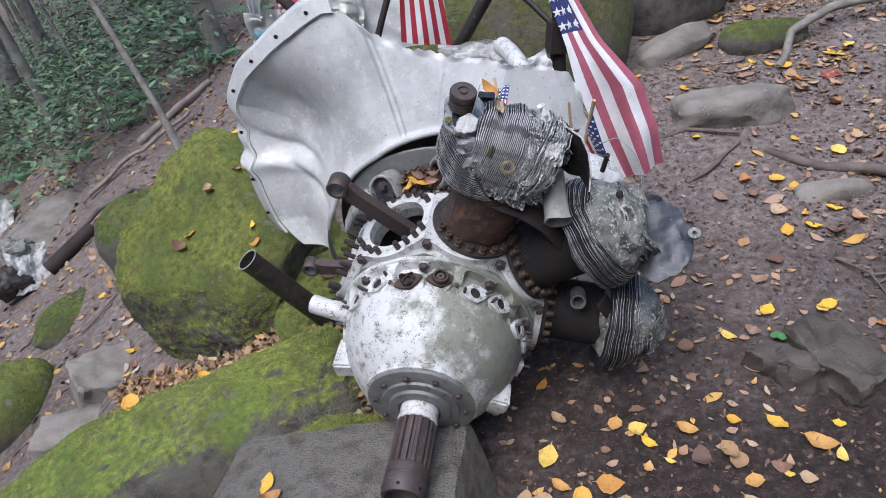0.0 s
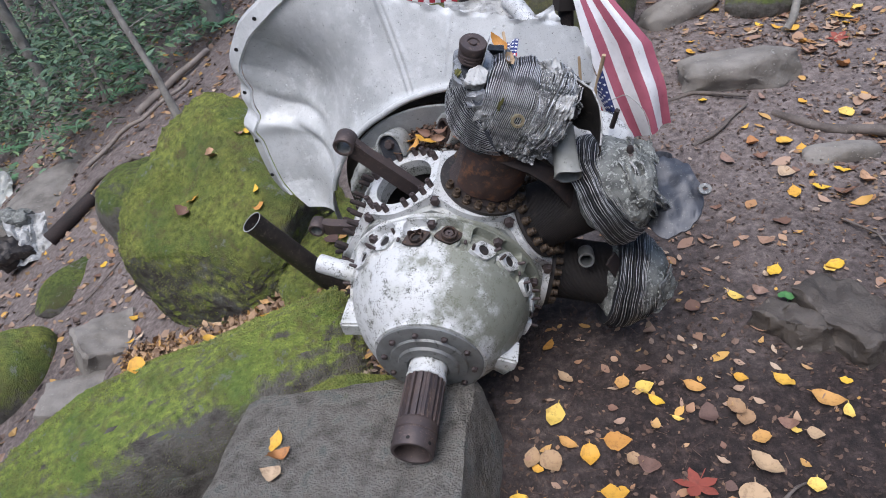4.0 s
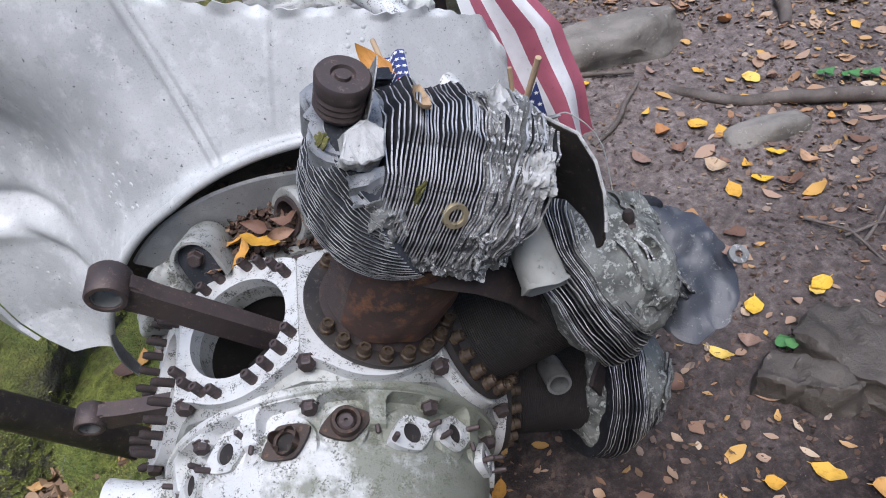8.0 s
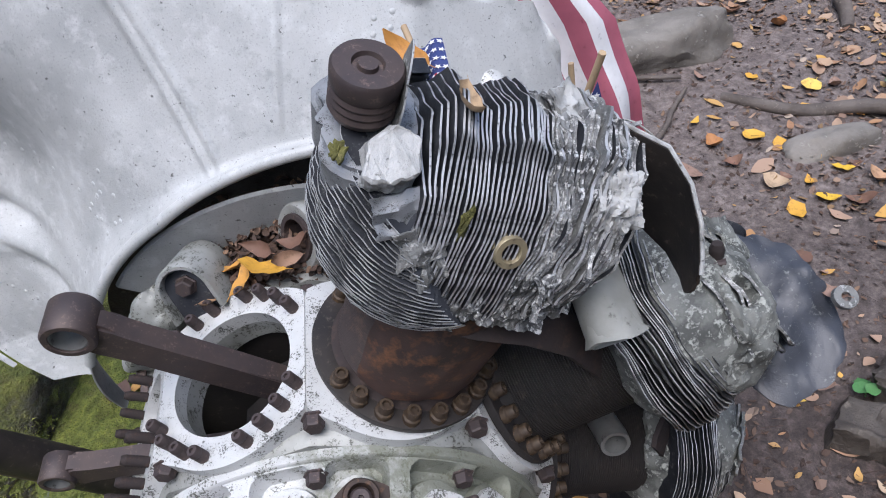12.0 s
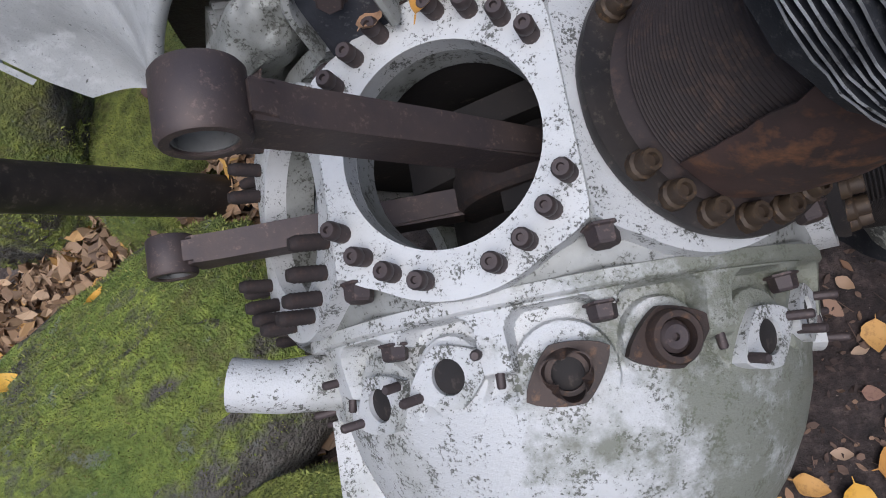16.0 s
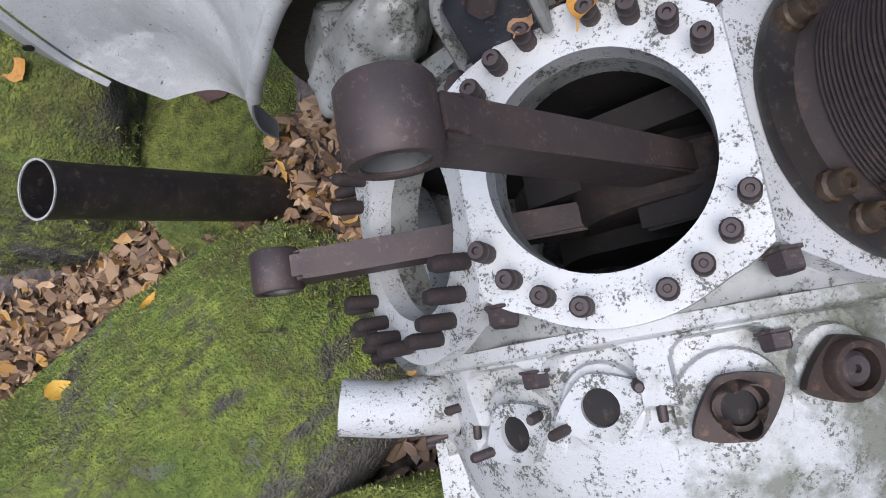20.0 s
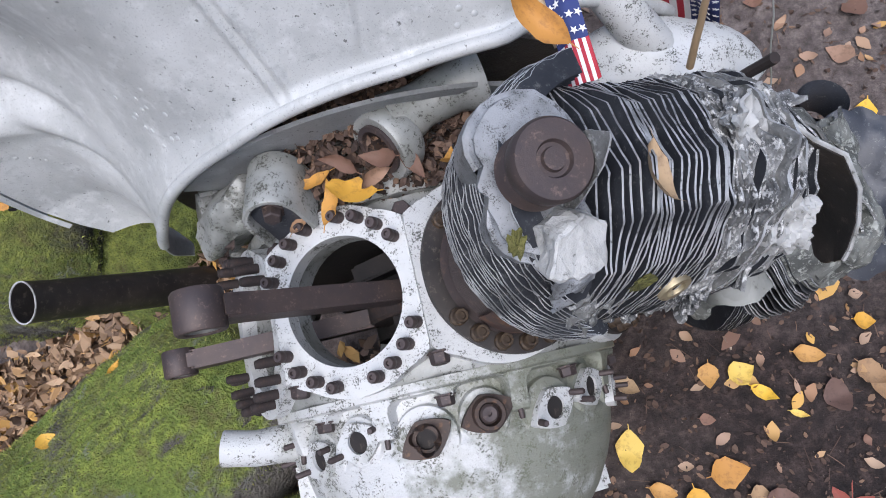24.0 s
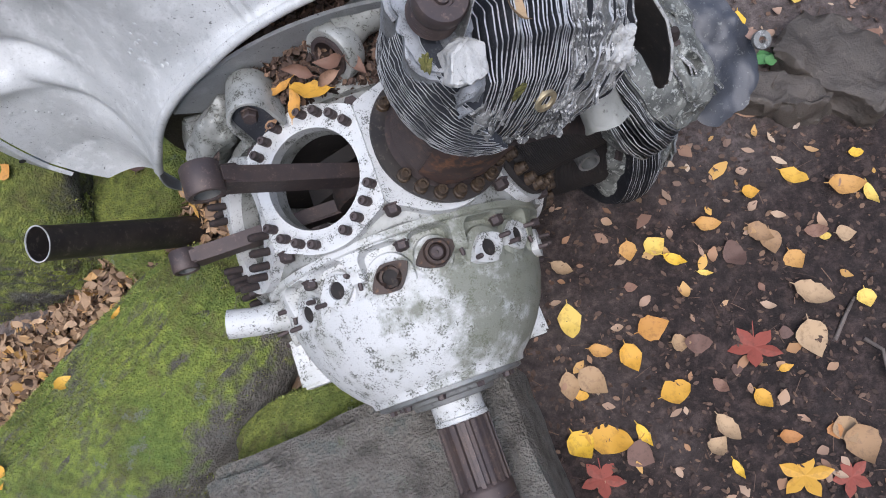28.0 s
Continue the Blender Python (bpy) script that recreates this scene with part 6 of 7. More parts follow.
part("tube", tube([(0.128, 2.10, 0.985), (0.148, 2.04, 0.975), (0.165, 1.985, 0.955), (0.178, 1.925, 0.915), (0.190, 1.870, 0.880), (0.203, 1.828, 0.838), (0.230, 1.798, 0.785), (0.27, 1.76, 0.72)], 0.026, 18), M_PAD, mount)
rear = thing("rear_casting", Matrix(), "whitish corroded casting behind the finned cylinder", "engine part")
part("shell", boulder((0.135, 0.070, 0.10), 2.4, 4, 0.05, 31.0, 2), M_PAD, rear, m=pose(0.270, 1.775, 0.665, 10, 20, -25))
part("rust_stud", spun([(0.007, 0), (0.007, 0.06), (0, 0.06)], 8), M_RUST, rear, m=pose(0.245, 1.70, 0.755, 20, 0, 0))
part("rust_stud", spun([(0.007, 0), (0.007, 0.06), (0, 0.06)], 8), M_RUST, rear, m=pose(0.325, 1.70, 0.735, 24, 10, 0))
wire = thing("wire", Matrix(), "thin pale looped wire beside the flags", "wire")
part("strand", tube([(0.36 + 0.095 * math.sin(1.75 * k / 14) + 0.004 * math.sin(k), 1.86 - 0.10 * k / 14, 0.74 + 0.03 * math.sin(math.pi * k / 9) - 0.17 * (k / 14) ** 2) for k in range(15)], 0.0013, 6), M_PALE, wire)

petal = bmesh.new()
rg = random.Random(8)
for k in range(26):
    a, e = rg.uniform(0, 6.28), rg.uniform(0.1, 1.3)
    d = Vector((math.cos(a) * math.sin(e), math.sin(a) * math.sin(e), math.cos(e)))
    s = d.orthogonal().normalized() * 0.010
    p = d * 0.016
    vs = [petal.verts.new(q) for q in (p * 0.3, p + s, p * 1.7, p - s)]
    petal.faces.new(vs)
flower = thing("artificial_flower", pose(-0.088, 2.16, 0.965), "red artificial flower lying on the torn rim", "flower")
part("petals", petal, plain("coral_red_petal", (0.55, 0.05, 0.05), 0.6), flower)

# crumpled parts on the slope
far = thing("aluminium_scrap", pose(-3.02, 4.05, -0.52, 50, 10, 30), "crumpled white and black aluminium scrap on the slope", "scrap metal")
part("sheet", crumpled(0.12, 0.16, 12.0, 0.08), M_CHALK, far)
part("lump", chunk((0.14, 0.10, 0.08), 13.0, 0.4, 4), M_SOOT, far, m=pose(-0.14, -0.06, -0.02))
part("lump", chunk((0.10, 0.08, 0.06), 14.0, 0.4, 4), M_CRUST, far, m=pose(-0.05, 0.17, -0.03))
pole("steel_tube", (-2.86, 4.00, -0.52), (-2.58, 4.22, -0.36), 0.05, 0.045, M_RUST, "rusty steel tube lying on the slope", "tube")
scrap("aluminium_scrap", (0.16, 0.20), pose(-4.2, 5.5, -0.75, 30, 10, 20), 15.0, M_PALE, "pale bent aluminium sheet far down the slope", 0.10)

# ---- roots and twigs ----


def root(name, pts, r0, r1, material, label, category="root"):
    line = []
    for k in range(25):
        p = lerp_line([(x, y, soil(x, y) + h) for x, y, h in pts], k / 24)
        line.append(p + 0.02 * Vector(noise.noise_vector(p * 5)))
    return tagged(part(name, tube(line, [r0 + (r1 - r0) * k / 24 + 0.12 * r0 * noise.noise(Vector((k * 0.9, pts[0][0], 0))) for k in range(25)], 10), material), label, category)


root("root", [(1.16, 2.62, 0.0), (1.30, 2.47, 0.02), (1.48, 2.36, 0.02), (1.9, 2.25, 0.01)], 0.016, 0.026, M_ROOT, "bare trodden tree root crossing the path")
root("root", [(1.44, 3.22, 0.0), (1.58, 3.42, 0.07), (1.80, 3.52, 0.10), (2.25, 3.62, 0.10)], 0.018, 0.024, M_BARK, "thick pale tree root arching over the soil")
root("root", [(1.70, 2.75, 0.0), (1.80, 2.90, 0.03), (2.1, 2.95, 0.05)], 0.02, 0.035, M_ROOT, "dark root at the edge of the path")
root("root", [(0.80, 2.50, 0.0), (0.95, 2.58, 0.012), (1.08, 2.70, 0.01)], 0.010, 0.006, M_ROOT, "thin root half buried in the path")
root("root", [(0.70, 2.80, 0.0), (0.90, 2.85, 0.01), (1.1, 2.76, 0.01)], 0.012, 0.006, M_ROOT, "thin root near the flag")
root("root", [(-2.92, 4.30, 0.02), (-2.6, 4.42, 0.05), (-2.3, 4.40, 0.05), (-2.0, 4.12, 0.02)], 0.016, 0.022, M_ROOT, "grey root winding over the slope")
root("branch", [(-2.90, 4.85, 0.03), (-2.65, 5.0, 0.06), (-2.4, 4.92, 0.08), (-2.05, 5.15, 0.06)], 0.018, 0.014, M_PALEWOOD, "bare pale fallen branch", "branch")
root("branch", [(-2.6, 5.3, 0.02), (-2.3, 5.45, 0.05), (-2.0, 5.6, 0.03)], 0.034, 0.022, M_PALEWOOD, "weathered pale log on the slope", "branch")
for k, (x0, y0, x1, y1) in enumerate(((1.18, 1.92, 1.34, 1.90), (1.14, 2.02, 1.22, 1.80), (1.20, 1.88, 1.40, 1.98), (0.56, 1.10, 0.66, 1.14), (0.62, 1.06, 0.60, 0.96), (-2.75, 3.3, -2.45, 3.62), (-2.2, 3.1, -2.05, 3.3), (-1.78, 2.40, -1.66, 2.56))):
    root("twig", [(x0, y0, 0.006), ((x0 + x1) / 2 + 0.02, (y0 + y1) / 2 + 0.01, 0.016), (x1, y1, 0.008)], 0.005, 0.003, M_ROOT, "thin dry twig on the ground", "twig")

# ---- leaves ----


def leaf_mesh(name, outline, curl, material, seed):
    """A leaf with a raised curl and a stalk; outline: half-widths along its length."""
    bm = bmesh.new()
    n = len(outline)
    rows = []
    for k, w in enumerate(outline):
        t = k / (n - 1)
        y = t - 0.5
        z = curl * (4 * y * y) + 0.05 * noise.noise(Vector((seed, t * 3, 0)))
        w *= 1 + 0.22 * noise.noise(Vector((seed * 5.3, t * 9, 2)))
        side = curl * 1.3 * abs(w) + 0.06 * noise.noise(Vector((seed * 2, t * 4, 1)))
        rows.append([bm.verts.new((-w, y, z + side)), bm.verts.new((-w * 0.5, y, z + side * 0.35)), bm.verts.new((0, y, z)), bm.verts.new((w * 0.5, y, z + side * 0.3)), bm.verts.new((w, y, z + side * (0.6 + 0.8 * math.sin(seed))))])
    for p, q in zip(rows, rows[1:]):
        for j in range(4):
            bm.faces.new((p[j], p[j + 1], q[j + 1], q[j]))
    bmesh.ops.remove_doubles(bm, verts=bm.verts, dist=1e-4)
    a, b, c, d = (bm.verts.new(v) for v in ((-0.015, -0.5, curl), (0.015, -0.5, curl), (0.02, -0.64, curl + 0.03), (0.0, -0.64, curl + 0.03)))
    bm.faces.new((a, b, c, d))
    me = bpy.data.meshes.new(name)
    for f in bm.faces:
        f.smooth = True
    bm.to_mesh(me)
    bm.free()
    me.materials.append(material)
    return me


def maple_mesh(name, curl, material):
    bm = bmesh.new()
    pts = []
    for k in range(40):
        a = 2 * math.pi * k / 40
        lobe = abs(math.cos(2.5 * a)) ** 1.6
        r = 0.27 + 0.27 * lobe + 0.035 * math.cos(15 * a)
        pts.append(bm.verts.new((r * math.sin(a), r * math.cos(a), curl * r * r * (1 + 0.5 * math.sin(3 * a)))))
    c = bm.verts.new((0, 0, 0))
    for k in range(40):
        bm.faces.new((c, pts[(k + 1) % 40], pts[k]))
    v = [bm.verts.new(p) for p in ((-0.012, -0.15, 0.01), (0.012, -0.15, 0.01), (0.03, -0.9, 0.06), (0.01, -0.9, 0.06))]
    bm.faces.new(v)
    me = bpy.data.meshes.new(name)
    bm.to_mesh(me)
    bm.free()
    me.materials.append(material)
    return me


OVAL = (0.04, 0.19, 0.27, 0.31, 0.32, 0.30, 0.25, 0.16, 0.02)
NARROW = (0.0, 0.11, 0.17, 0.20, 0.20, 0.18, 0.13, 0.07, 0.0)
BROAD = (0.02, 0.26, 0.36, 0.40, 0.38, 0.33, 0.24, 0.12, 0.0)
LEAVES = {
    "y": [leaf_mesh("leaf", OVAL, 0.10, M_LEAF_Y, 1.0), leaf_mesh("leaf", BROAD, 0.16, M_LEAF_Y, 2.0), leaf_mesh("leaf", NARROW, 0.2, M_LEAF_Y, 3.0)],
    "t": [leaf_mesh("leaf", OVAL, 0.18, M_LEAF, 4.0), leaf_mesh("leaf", BROAD, 0.12, M_LEAF, 5.0), leaf_mesh("leaf", BROAD, 0.30, M_LEAF, 6.0), leaf_mesh("leaf", OVAL, 0.34, M_LEAF, 7.0), leaf_mesh("leaf", NARROW, 0.26, M_LEAF, 8.0)],
    "o": [leaf_mesh("leaf", OVAL, 0.22, M_LEAF_O, 9.0), leaf_mesh("leaf", BROAD, 0.15, M_LEAF_O, 10.0)],
    "b": [leaf_mesh("leaf", OVAL, 0.25, M_LEAF_B, 11.0), leaf_mesh("leaf", BROAD, 0.12, M_LEAF_B, 12.0)],
    "p": [leaf_mesh("leaf", BROAD, 0.14, M_LEAF_T, 13.0), leaf_mesh("leaf", OVAL, 0.20, M_LEAF_T, 14.0), leaf_mesh("leaf", BROAD, 0.28, M_LEAF_T, 15.0)],
    "r": [maple_mesh("leaf", 0.25, M_LEAF_R)],
    "m": [maple_mesh("leaf", 0.2, M_LEAF_Y)],
}
WORDS = {"y": "yellow fallen leaf lying on the soil", "t": "tan curled dry leaf on the soil", "o": "orange-brown curled leaf on the soil", "b": "dark brown dead leaf on the soil", "p": "pale tan dead leaf on the soil", "r": "dark red maple leaf on the soil", "m": "yellow maple leaf lying on the soil"}
leaf_rng = random.Random(21)


def leaf(kind, place, size, tilt=12.0, words="", shape=None):
    me = leaf_rng.choice(LEAVES[kind]) if shape is None else LEAVES[kind][shape]
    ob = new("leaf", me)
    ob.matrix_basis = pose(*place, leaf_rng.uniform(-tilt, tilt), leaf_rng.uniform(-tilt, tilt), leaf_rng.uniform(0, 360)) @ Matrix.Diagonal((size, size, size, 1))
    return tagged(ob, words or WORDS[kind], "leaf", "fallen leaves")


def lay(kinds, spots, size):
    for k, (x, y) in enumerate(spots):
        kind = kinds[k % len(kinds)]
        leaf(kind, (x, y, soil(x, y) + 0.006), size * leaf_rng.uniform(0.8, 1.25))


lay("y", [(1.02, 2.56), (1.12, 2.43), (1.16, 2.38), (0.93, 2.78), (1.4, 2.56), (1.0, 3.17), (1.05, 2.17), (1.14, 2.17), (1.24, 2.24), (0.7, 1.75), (0.84, 1.82), (1.0, 1.8), (1.02, 1.81)], 0.058)
lay("y", [(1.81, 3.32), (1.36, 3.3), (1.42, 3.26), (1.47, 3.22), (1.7, 3.2), (-2.19, 3.38), (-1.88, 2.24), (-1.73, 2.7)], 0.062)
lay("t", [(1.01, 2.45), (0.89, 2.38), (1.47, 2.54), (1.46, 3.03), (1.54, 2.88), (1.06, 2.26), (1.2, 2.13), (1.29, 2.17), (0.95, 2.04), (0.87, 1.96), (0.77, 1.75), (0.56, 1.72), (1.14, 1.72), (1.07, 1.62), (0.11, 1.66)], 0.062)
lay("t", [(-2.86, 3.7), (-2.23, 2.45), (-1.67, 2.58), (-2.63, 3.33), (-2.96, 3.62), (-2.4, 3.0), (-2.1, 2.9), (-1.6, 2.4)], 0.062)
lay("r", [(1.62, 3.1)], 0.085)
lay("m", [(1.72, 3.28)], 0.085)
def set_down(kind, spots):
    """Leaves that lie apart on the damp soil: place, length and the way they point."""
    for k, (x, y, size, turn) in enumerate(spots):
        ob = new("leaf", LEAVES[kind][k % len(LEAVES[kind])])
        ob.matrix_basis = pose(x, y, soil(x, y) + 0.007, leaf_rng.uniform(-9, 9), leaf_rng.uniform(-9, 9), turn) @ Matrix.Diagonal((size * leaf_rng.uniform(0.9, 1.25), size, size, 1))
        tagged(ob, WORDS[kind], "leaf", "fallen leaves")


set_down("y", [(0.72, 1.44, 0.065, -150), (0.61, 1.46, 0.04, -122), (0.83, 1.31, 0.063, -200), (0.87, 1.41, 0.033, -123), (0.35, 1.47, 0.053, -87), (0.37, 1.42, 0.056, -143), (0.69, 1.29, 0.027, -122), (0.67, 1.13, 0.044, -204), (0.41, 1.36, 0.036, -132), (0.09, 1.43, 0.08, -204), (0.16, 1.29, 0.068, -189), (0.43, 1.1, 0.036, -102), (0.2, 1.18, 0.07, -97), (0.35, 1.07, 0.049, -175), (0.22, 0.98, 0.046, -185), (0.02, 1.17, 0.104, -131), (-0.04, 1.19, 0.07, -177), (0.09, 1.14, 0.058, -178)])
set_down("y", [(0.02, 1.28, 0.034, -122)])
set_down("o", [(0.8, 1.36, 0.082, -122), (0.29, 1.49, 0.05, -205), (0.48, 1.45, 0.06, -122), (0.6, 1.28, 0.051, -187), (0.11, 1.34, 0.054, -127), (0.24, 1.32, 0.074, -102), (0.35, 0.98, 0.05, -121), (0.44, 0.94, 0.035, -198)])
set_down("b", [(0.49, 1.36, 0.065, -186), (0.25, 1.42, 0.031, -122), (0.3, 1.24, 0.061, -121), (0.06, 1.11, 0.064, -151), (0.68, 1.31, 0.051, -122), (0.34, 1.15, 0.025, -121), (0.29, 1.14, 0.04, -163), (0.48, 1.16, 0.033, -132)])
set_down("p", [(0.73, 1.27, 0.044, -122), (0.58, 1.2, 0.086, -143), (0.27, 1.26, 0.044, -122), (0.52, 1.12, 0.087, -198), (0.25, 1.06, 0.067, -174), (0.21, 1.04, 0.051, -74), (0.06, 1.29, 0.08, -162), (0.01, 1.31, 0.064, -204), (0.47, 0.89, 0.085, -198), (0.46, 0.93, 0.062, -187), (0.14, 1.54, 0.054, -143), (0.57, 1.37, 0.063, -155), (0.58, 1.34, 0.063, -208)])
set_down("r", [(0.4, 1.17, 0.086, -217), (-0.04, 1.11, 0.077, -204), (0.41, 0.85, 0.067, -152)])
set_down("m", [(0.33, 0.9, 0.087, -186)])
for _ in range(75):
    x = leaf_rng.uniform(0.3, 2.6)
    y = leaf_rng.uniform(1.75, 4.2)
    leaf("tttyt"[leaf_rng.randrange(5)], (x, y, soil(x, y) + 0.006), leaf_rng.uniform(0.032, 0.06))
for _ in range(36):
    x = leaf_rng.uniform(-4.5, -1.4)
    y = leaf_rng.uniform(2.2, 6.2)
    leaf("tty"[leaf_rng.randrange(3)], (x, y, soil(x, y) + 0.008), leaf_rng.uniform(0.04, 0.065))


def on_rock(x, y, fallback):
    """Height of the topmost surface at x, y."""
    deps = bpy.context.evaluated_depsgraph_get()
    hit, p, n, _, ob, _ = scene.ray_cast(deps, Vector((x, y, 3.0)), Vector((0, 0, -1)))
    return p.z if hit else fallback


bpy.context.view_layer.update()
for kind, x, y, size in (("t", -1.075, 2.634, 0.07), ("y", -1.16, 2.52, 0.06), ("t", -1.21, 2.50, 0.07), ("y", -0.93, 2.72, 0.05), ("t", -0.96, 2.70, 0.045), ("y", -1.02, 2.98, 0.06), ("y", -1.04, 1.964, 0.045), ("y", -1.24, 1.82, 0.075), ("y", -0.86, 2.06, 0.04), ("y", -0.65, 1.33, 0.06), ("t", -0.63, 1.27, 0.06), ("t", -0.64, 1.22, 0.06), ("y", -0.872, 2.43, 0.055), ("o", -0.862, 2.38, 0.05), ("b", -0.62, 2.36, 0.07), ("o", -0.575, 2.37, 0.055), ("y", 0.10, 3.3, 0.06), ("y", 0.25, 3.25, 0.06), ("y", 0.02, 3.4, 0.05)):
    leaf(kind, (x, y, on_rock(x, y, 0) + 0.006), size, 20, WORDS[kind].replace("the soil", "mossy rock"))
for kind, p, size, tilt in (("y", (0.052, 0.122, 0.300), 0.062, 25), ("t", (0.02, 0.118, 0.292), 0.06, 30), ("t", (0.10, 0.15, 0.29), 0.06, 30), ("t", (0.00, 0.150, 0.290), 0.06, 30), ("t", (-0.03, 0.105, 0.293), 0.045, 60), ("t", (0.075, 0.135, 0.288), 0.05, 70), ("t", (0.045, 0.165, 0.292), 0.055, 60), ("t", (0.17, 0.13, 0.262), 0.045, 60), ("t", (0.12, 0.185, 0.285), 0.05, 60), ("t", (0.695, -0.01, 0.022), 0.045, 20), ("t", (0.13, 0.14, 0.28), 0.05, 40)):
    w = ENGINE @ Vector(p)
    leaf(kind, tuple(w), size, tilt, "dry leaf caught on the broken engine" if kind == "t" else "bright yellow leaf lying on the engine", 0 if kind == "y" else -1)


tagged(new("leaf", LEAVES["o"][0]), "orange leaf standing against a tiny flag", "leaf", "fallen leaves").matrix_basis = pose(0.066, 1.702, 0.985, 30, -20, 20) @ Matrix.Diagonal((0.042, 0.064, 0.10, 1))
tagged(new("leaf", LEAVES["p"][2]), "curled tan leaf caught between the fins", "leaf", "fallen leaves").matrix_basis = ENGINE @ about(40) @ pose(-0.031, -0.023, 0.656, 16, -24, 174) @ Matrix.Diagonal((0.036, 0.055, 0.050, 1))


def litter(name, count, spot, size, label, material=M_LITTER, toss=0.6):
    """Small curled scraps of leaf and bark, past counting."""
    rg = random.Random(len(label) * 7 + count)
    vs, fs = [], []
    for _ in range(count):
        got = spot(rg)
        if got is None:
            continue
        s = rg.uniform(*size)
        q = Euler((rg.uniform(-toss, toss), rg.uniform(-toss, toss), rg.uniform(0, 6.3))).to_matrix()
        b = rg.uniform(0.0, 0.5)
        w = rg.uniform(0.3, 0.7)
        k = len(vs)
        vs += [Vector(got) + q @ (s * Vector(p)) for p in ((-1, 0, b), (-0.3, -w, 0.1), (0.5, -w * 0.8, 0), (1, 0.1, b), (0.4, w, 0.05), (-0.4, w * 0.9, 0.2))]
        fs += [(k, k + 1, k + 4, k + 5), (k + 1, k + 2, k + 3, k + 4)]
    me = bpy.data.meshes.new(name)
    me.from_pydata(vs, [], fs)
    me.materials.append(material)
    return tagged(new(name, me), label, "leaf litter", kind="stuff")


def scattered(name, count, spot, size, label):
    """Whole fallen leaves, curled and past counting."""
    rg = random.Random(count)
    vs, fs = [], []
    for _ in range(count):
        got = spot(rg)
        s = rg.uniform(*size)
        q = Euler((rg.uniform(-0.35, 0.35), rg.uniform(-0.35, 0.35), rg.uniform(0, 6.3))).to_matrix()
        curl, fold, fat = rg.uniform(-0.1, 0.5), rg.uniform(0.0, 0.5), rg.uniform(0.6, 1.25)
        k = len(vs)
        for j, w in enumerate((0.05, 0.20, 0.29, 0.27, 0.18, 0.03)):
            y = j / 5 - 0.5
            z = curl * 2 * y * y
            w *= fat * rg.uniform(0.85, 1.1)
            vs += [Vector(got) + q @ (s * Vector(p)) for p in ((-w, y, z + fold * w), (0, y, z), (w, y, z + fold * w * rg.uniform(0.2, 1.3)))]
        for j in range(5):
            a = k + 3 * j
            fs += [(a, a + 1, a + 4, a + 3), (a + 1, a + 2, a + 5, a + 4)]
    me = bpy.data.meshes.new(name)
    me.from_pydata(vs, [], fs)
    me.polygons.foreach_set("use_smooth", [True] * len(fs))
    me.materials.append(M_SCATTER)
    return tagged(new(name, me), label, "leaves", kind="stuff")


def gap_spot(rg):
    t = rg.random()
    x = -0.42 - 1.25 * t
    y = 2.045 + 0.34 * max(0.0, t - 0.5) + rg.uniform(-0.09, 0.23)
    return (x, y, soil(x, y) + 0.01 + rg.uniform(0, 0.06))


def pit_spot(rg):
    x, y = rg.uniform(-0.75, -0.2), rg.uniform(1.50, 1.86)
    return (x, y, soil(x, y) + rg.uniform(0.01, 0.05))


def path_spot(rg):
    x, y = rg.uniform(-0.1, 2.8), 0.4 + 3.6 * rg.random() ** 1.5
    return (x, y, soil(x, y) + 0.003)


def slope_spot(rg):
    x, y = rg.uniform(-5.5, -1.2), rg.uniform(1.9, 7.5)
    return (x, y, soil(x, y) + 0.006)


def trough_spot(rg):
    a, y = radians(rg.uniform(-16, 44)), rg.uniform(0.118, 0.262)
    r = rg.uniform(0.245, 0.285) + 0.45 * max(0.0, y - 0.17)
    return ENGINE @ Vector((r * math.sin(a), y, r * math.cos(a)))


def upper_spot(rg):
    while True:
        x, y = rg.uniform(0.35, 3.2), rg.uniform(1.5, 4.3)
        if rg.random() < 0.25 + 0.75 * ease(1.6, 3.0, y) and noise.noise(Vector((x * 1.6, y * 1.6, 5))) > rg.uniform(-0.5, 0.35):
            return (x, y, soil(x, y) + 0.005)


def lower_spot(rg):
    x, y = rg.uniform(-5.0, -1.25), rg.uniform(2.1, 6.5)
    return (x, y, soil(x, y) + 0.010)


scattered("leaf_scatter", 850, upper_spot, (0.026, 0.078), "tan and orange leaves scattered over the path")
def near_spot(rg):
    x, y = rg.uniform(-0.05, 1.5), rg.uniform(0.75, 2.1)
    return (x, y, soil(x, y) + 0.005)


scattered("leaf_scatter", 300, near_spot, (0.014, 0.040), "brown and orange leaves strewn over damp soil")
scattered("leaf_scatter", 420, lower_spot, (0.035, 0.075), "tan and orange leaves scattered down the slope")
litter("leaf_litter", 4200, gap_spot, (0.009, 0.025), "deep drift of pale brown leaves between boulders", M_DRIFT, 1.1)
litter("leaf_litter", 700, pit_spot, (0.012, 0.032), "dark damp leaves in the hollow under the engine")
litter("leaf_litter", 22000, path_spot, (0.002, 0.010), "small scraps of leaf and bark on the path", M_CRUMB)
litter("leaf_litter", 6500, upper_spot, (0.004, 0.015), "small tan scraps of leaf over the upper path")
litter("leaf_litter", 4200, slope_spot, (0.010, 0.034), "brown leaves strewn down the slope")
litter("leaf_litter", 2200, trough_spot, (0.004, 0.011), "dark crumbled leaves caught behind the crankcase", M_CRUMB, 1.0)


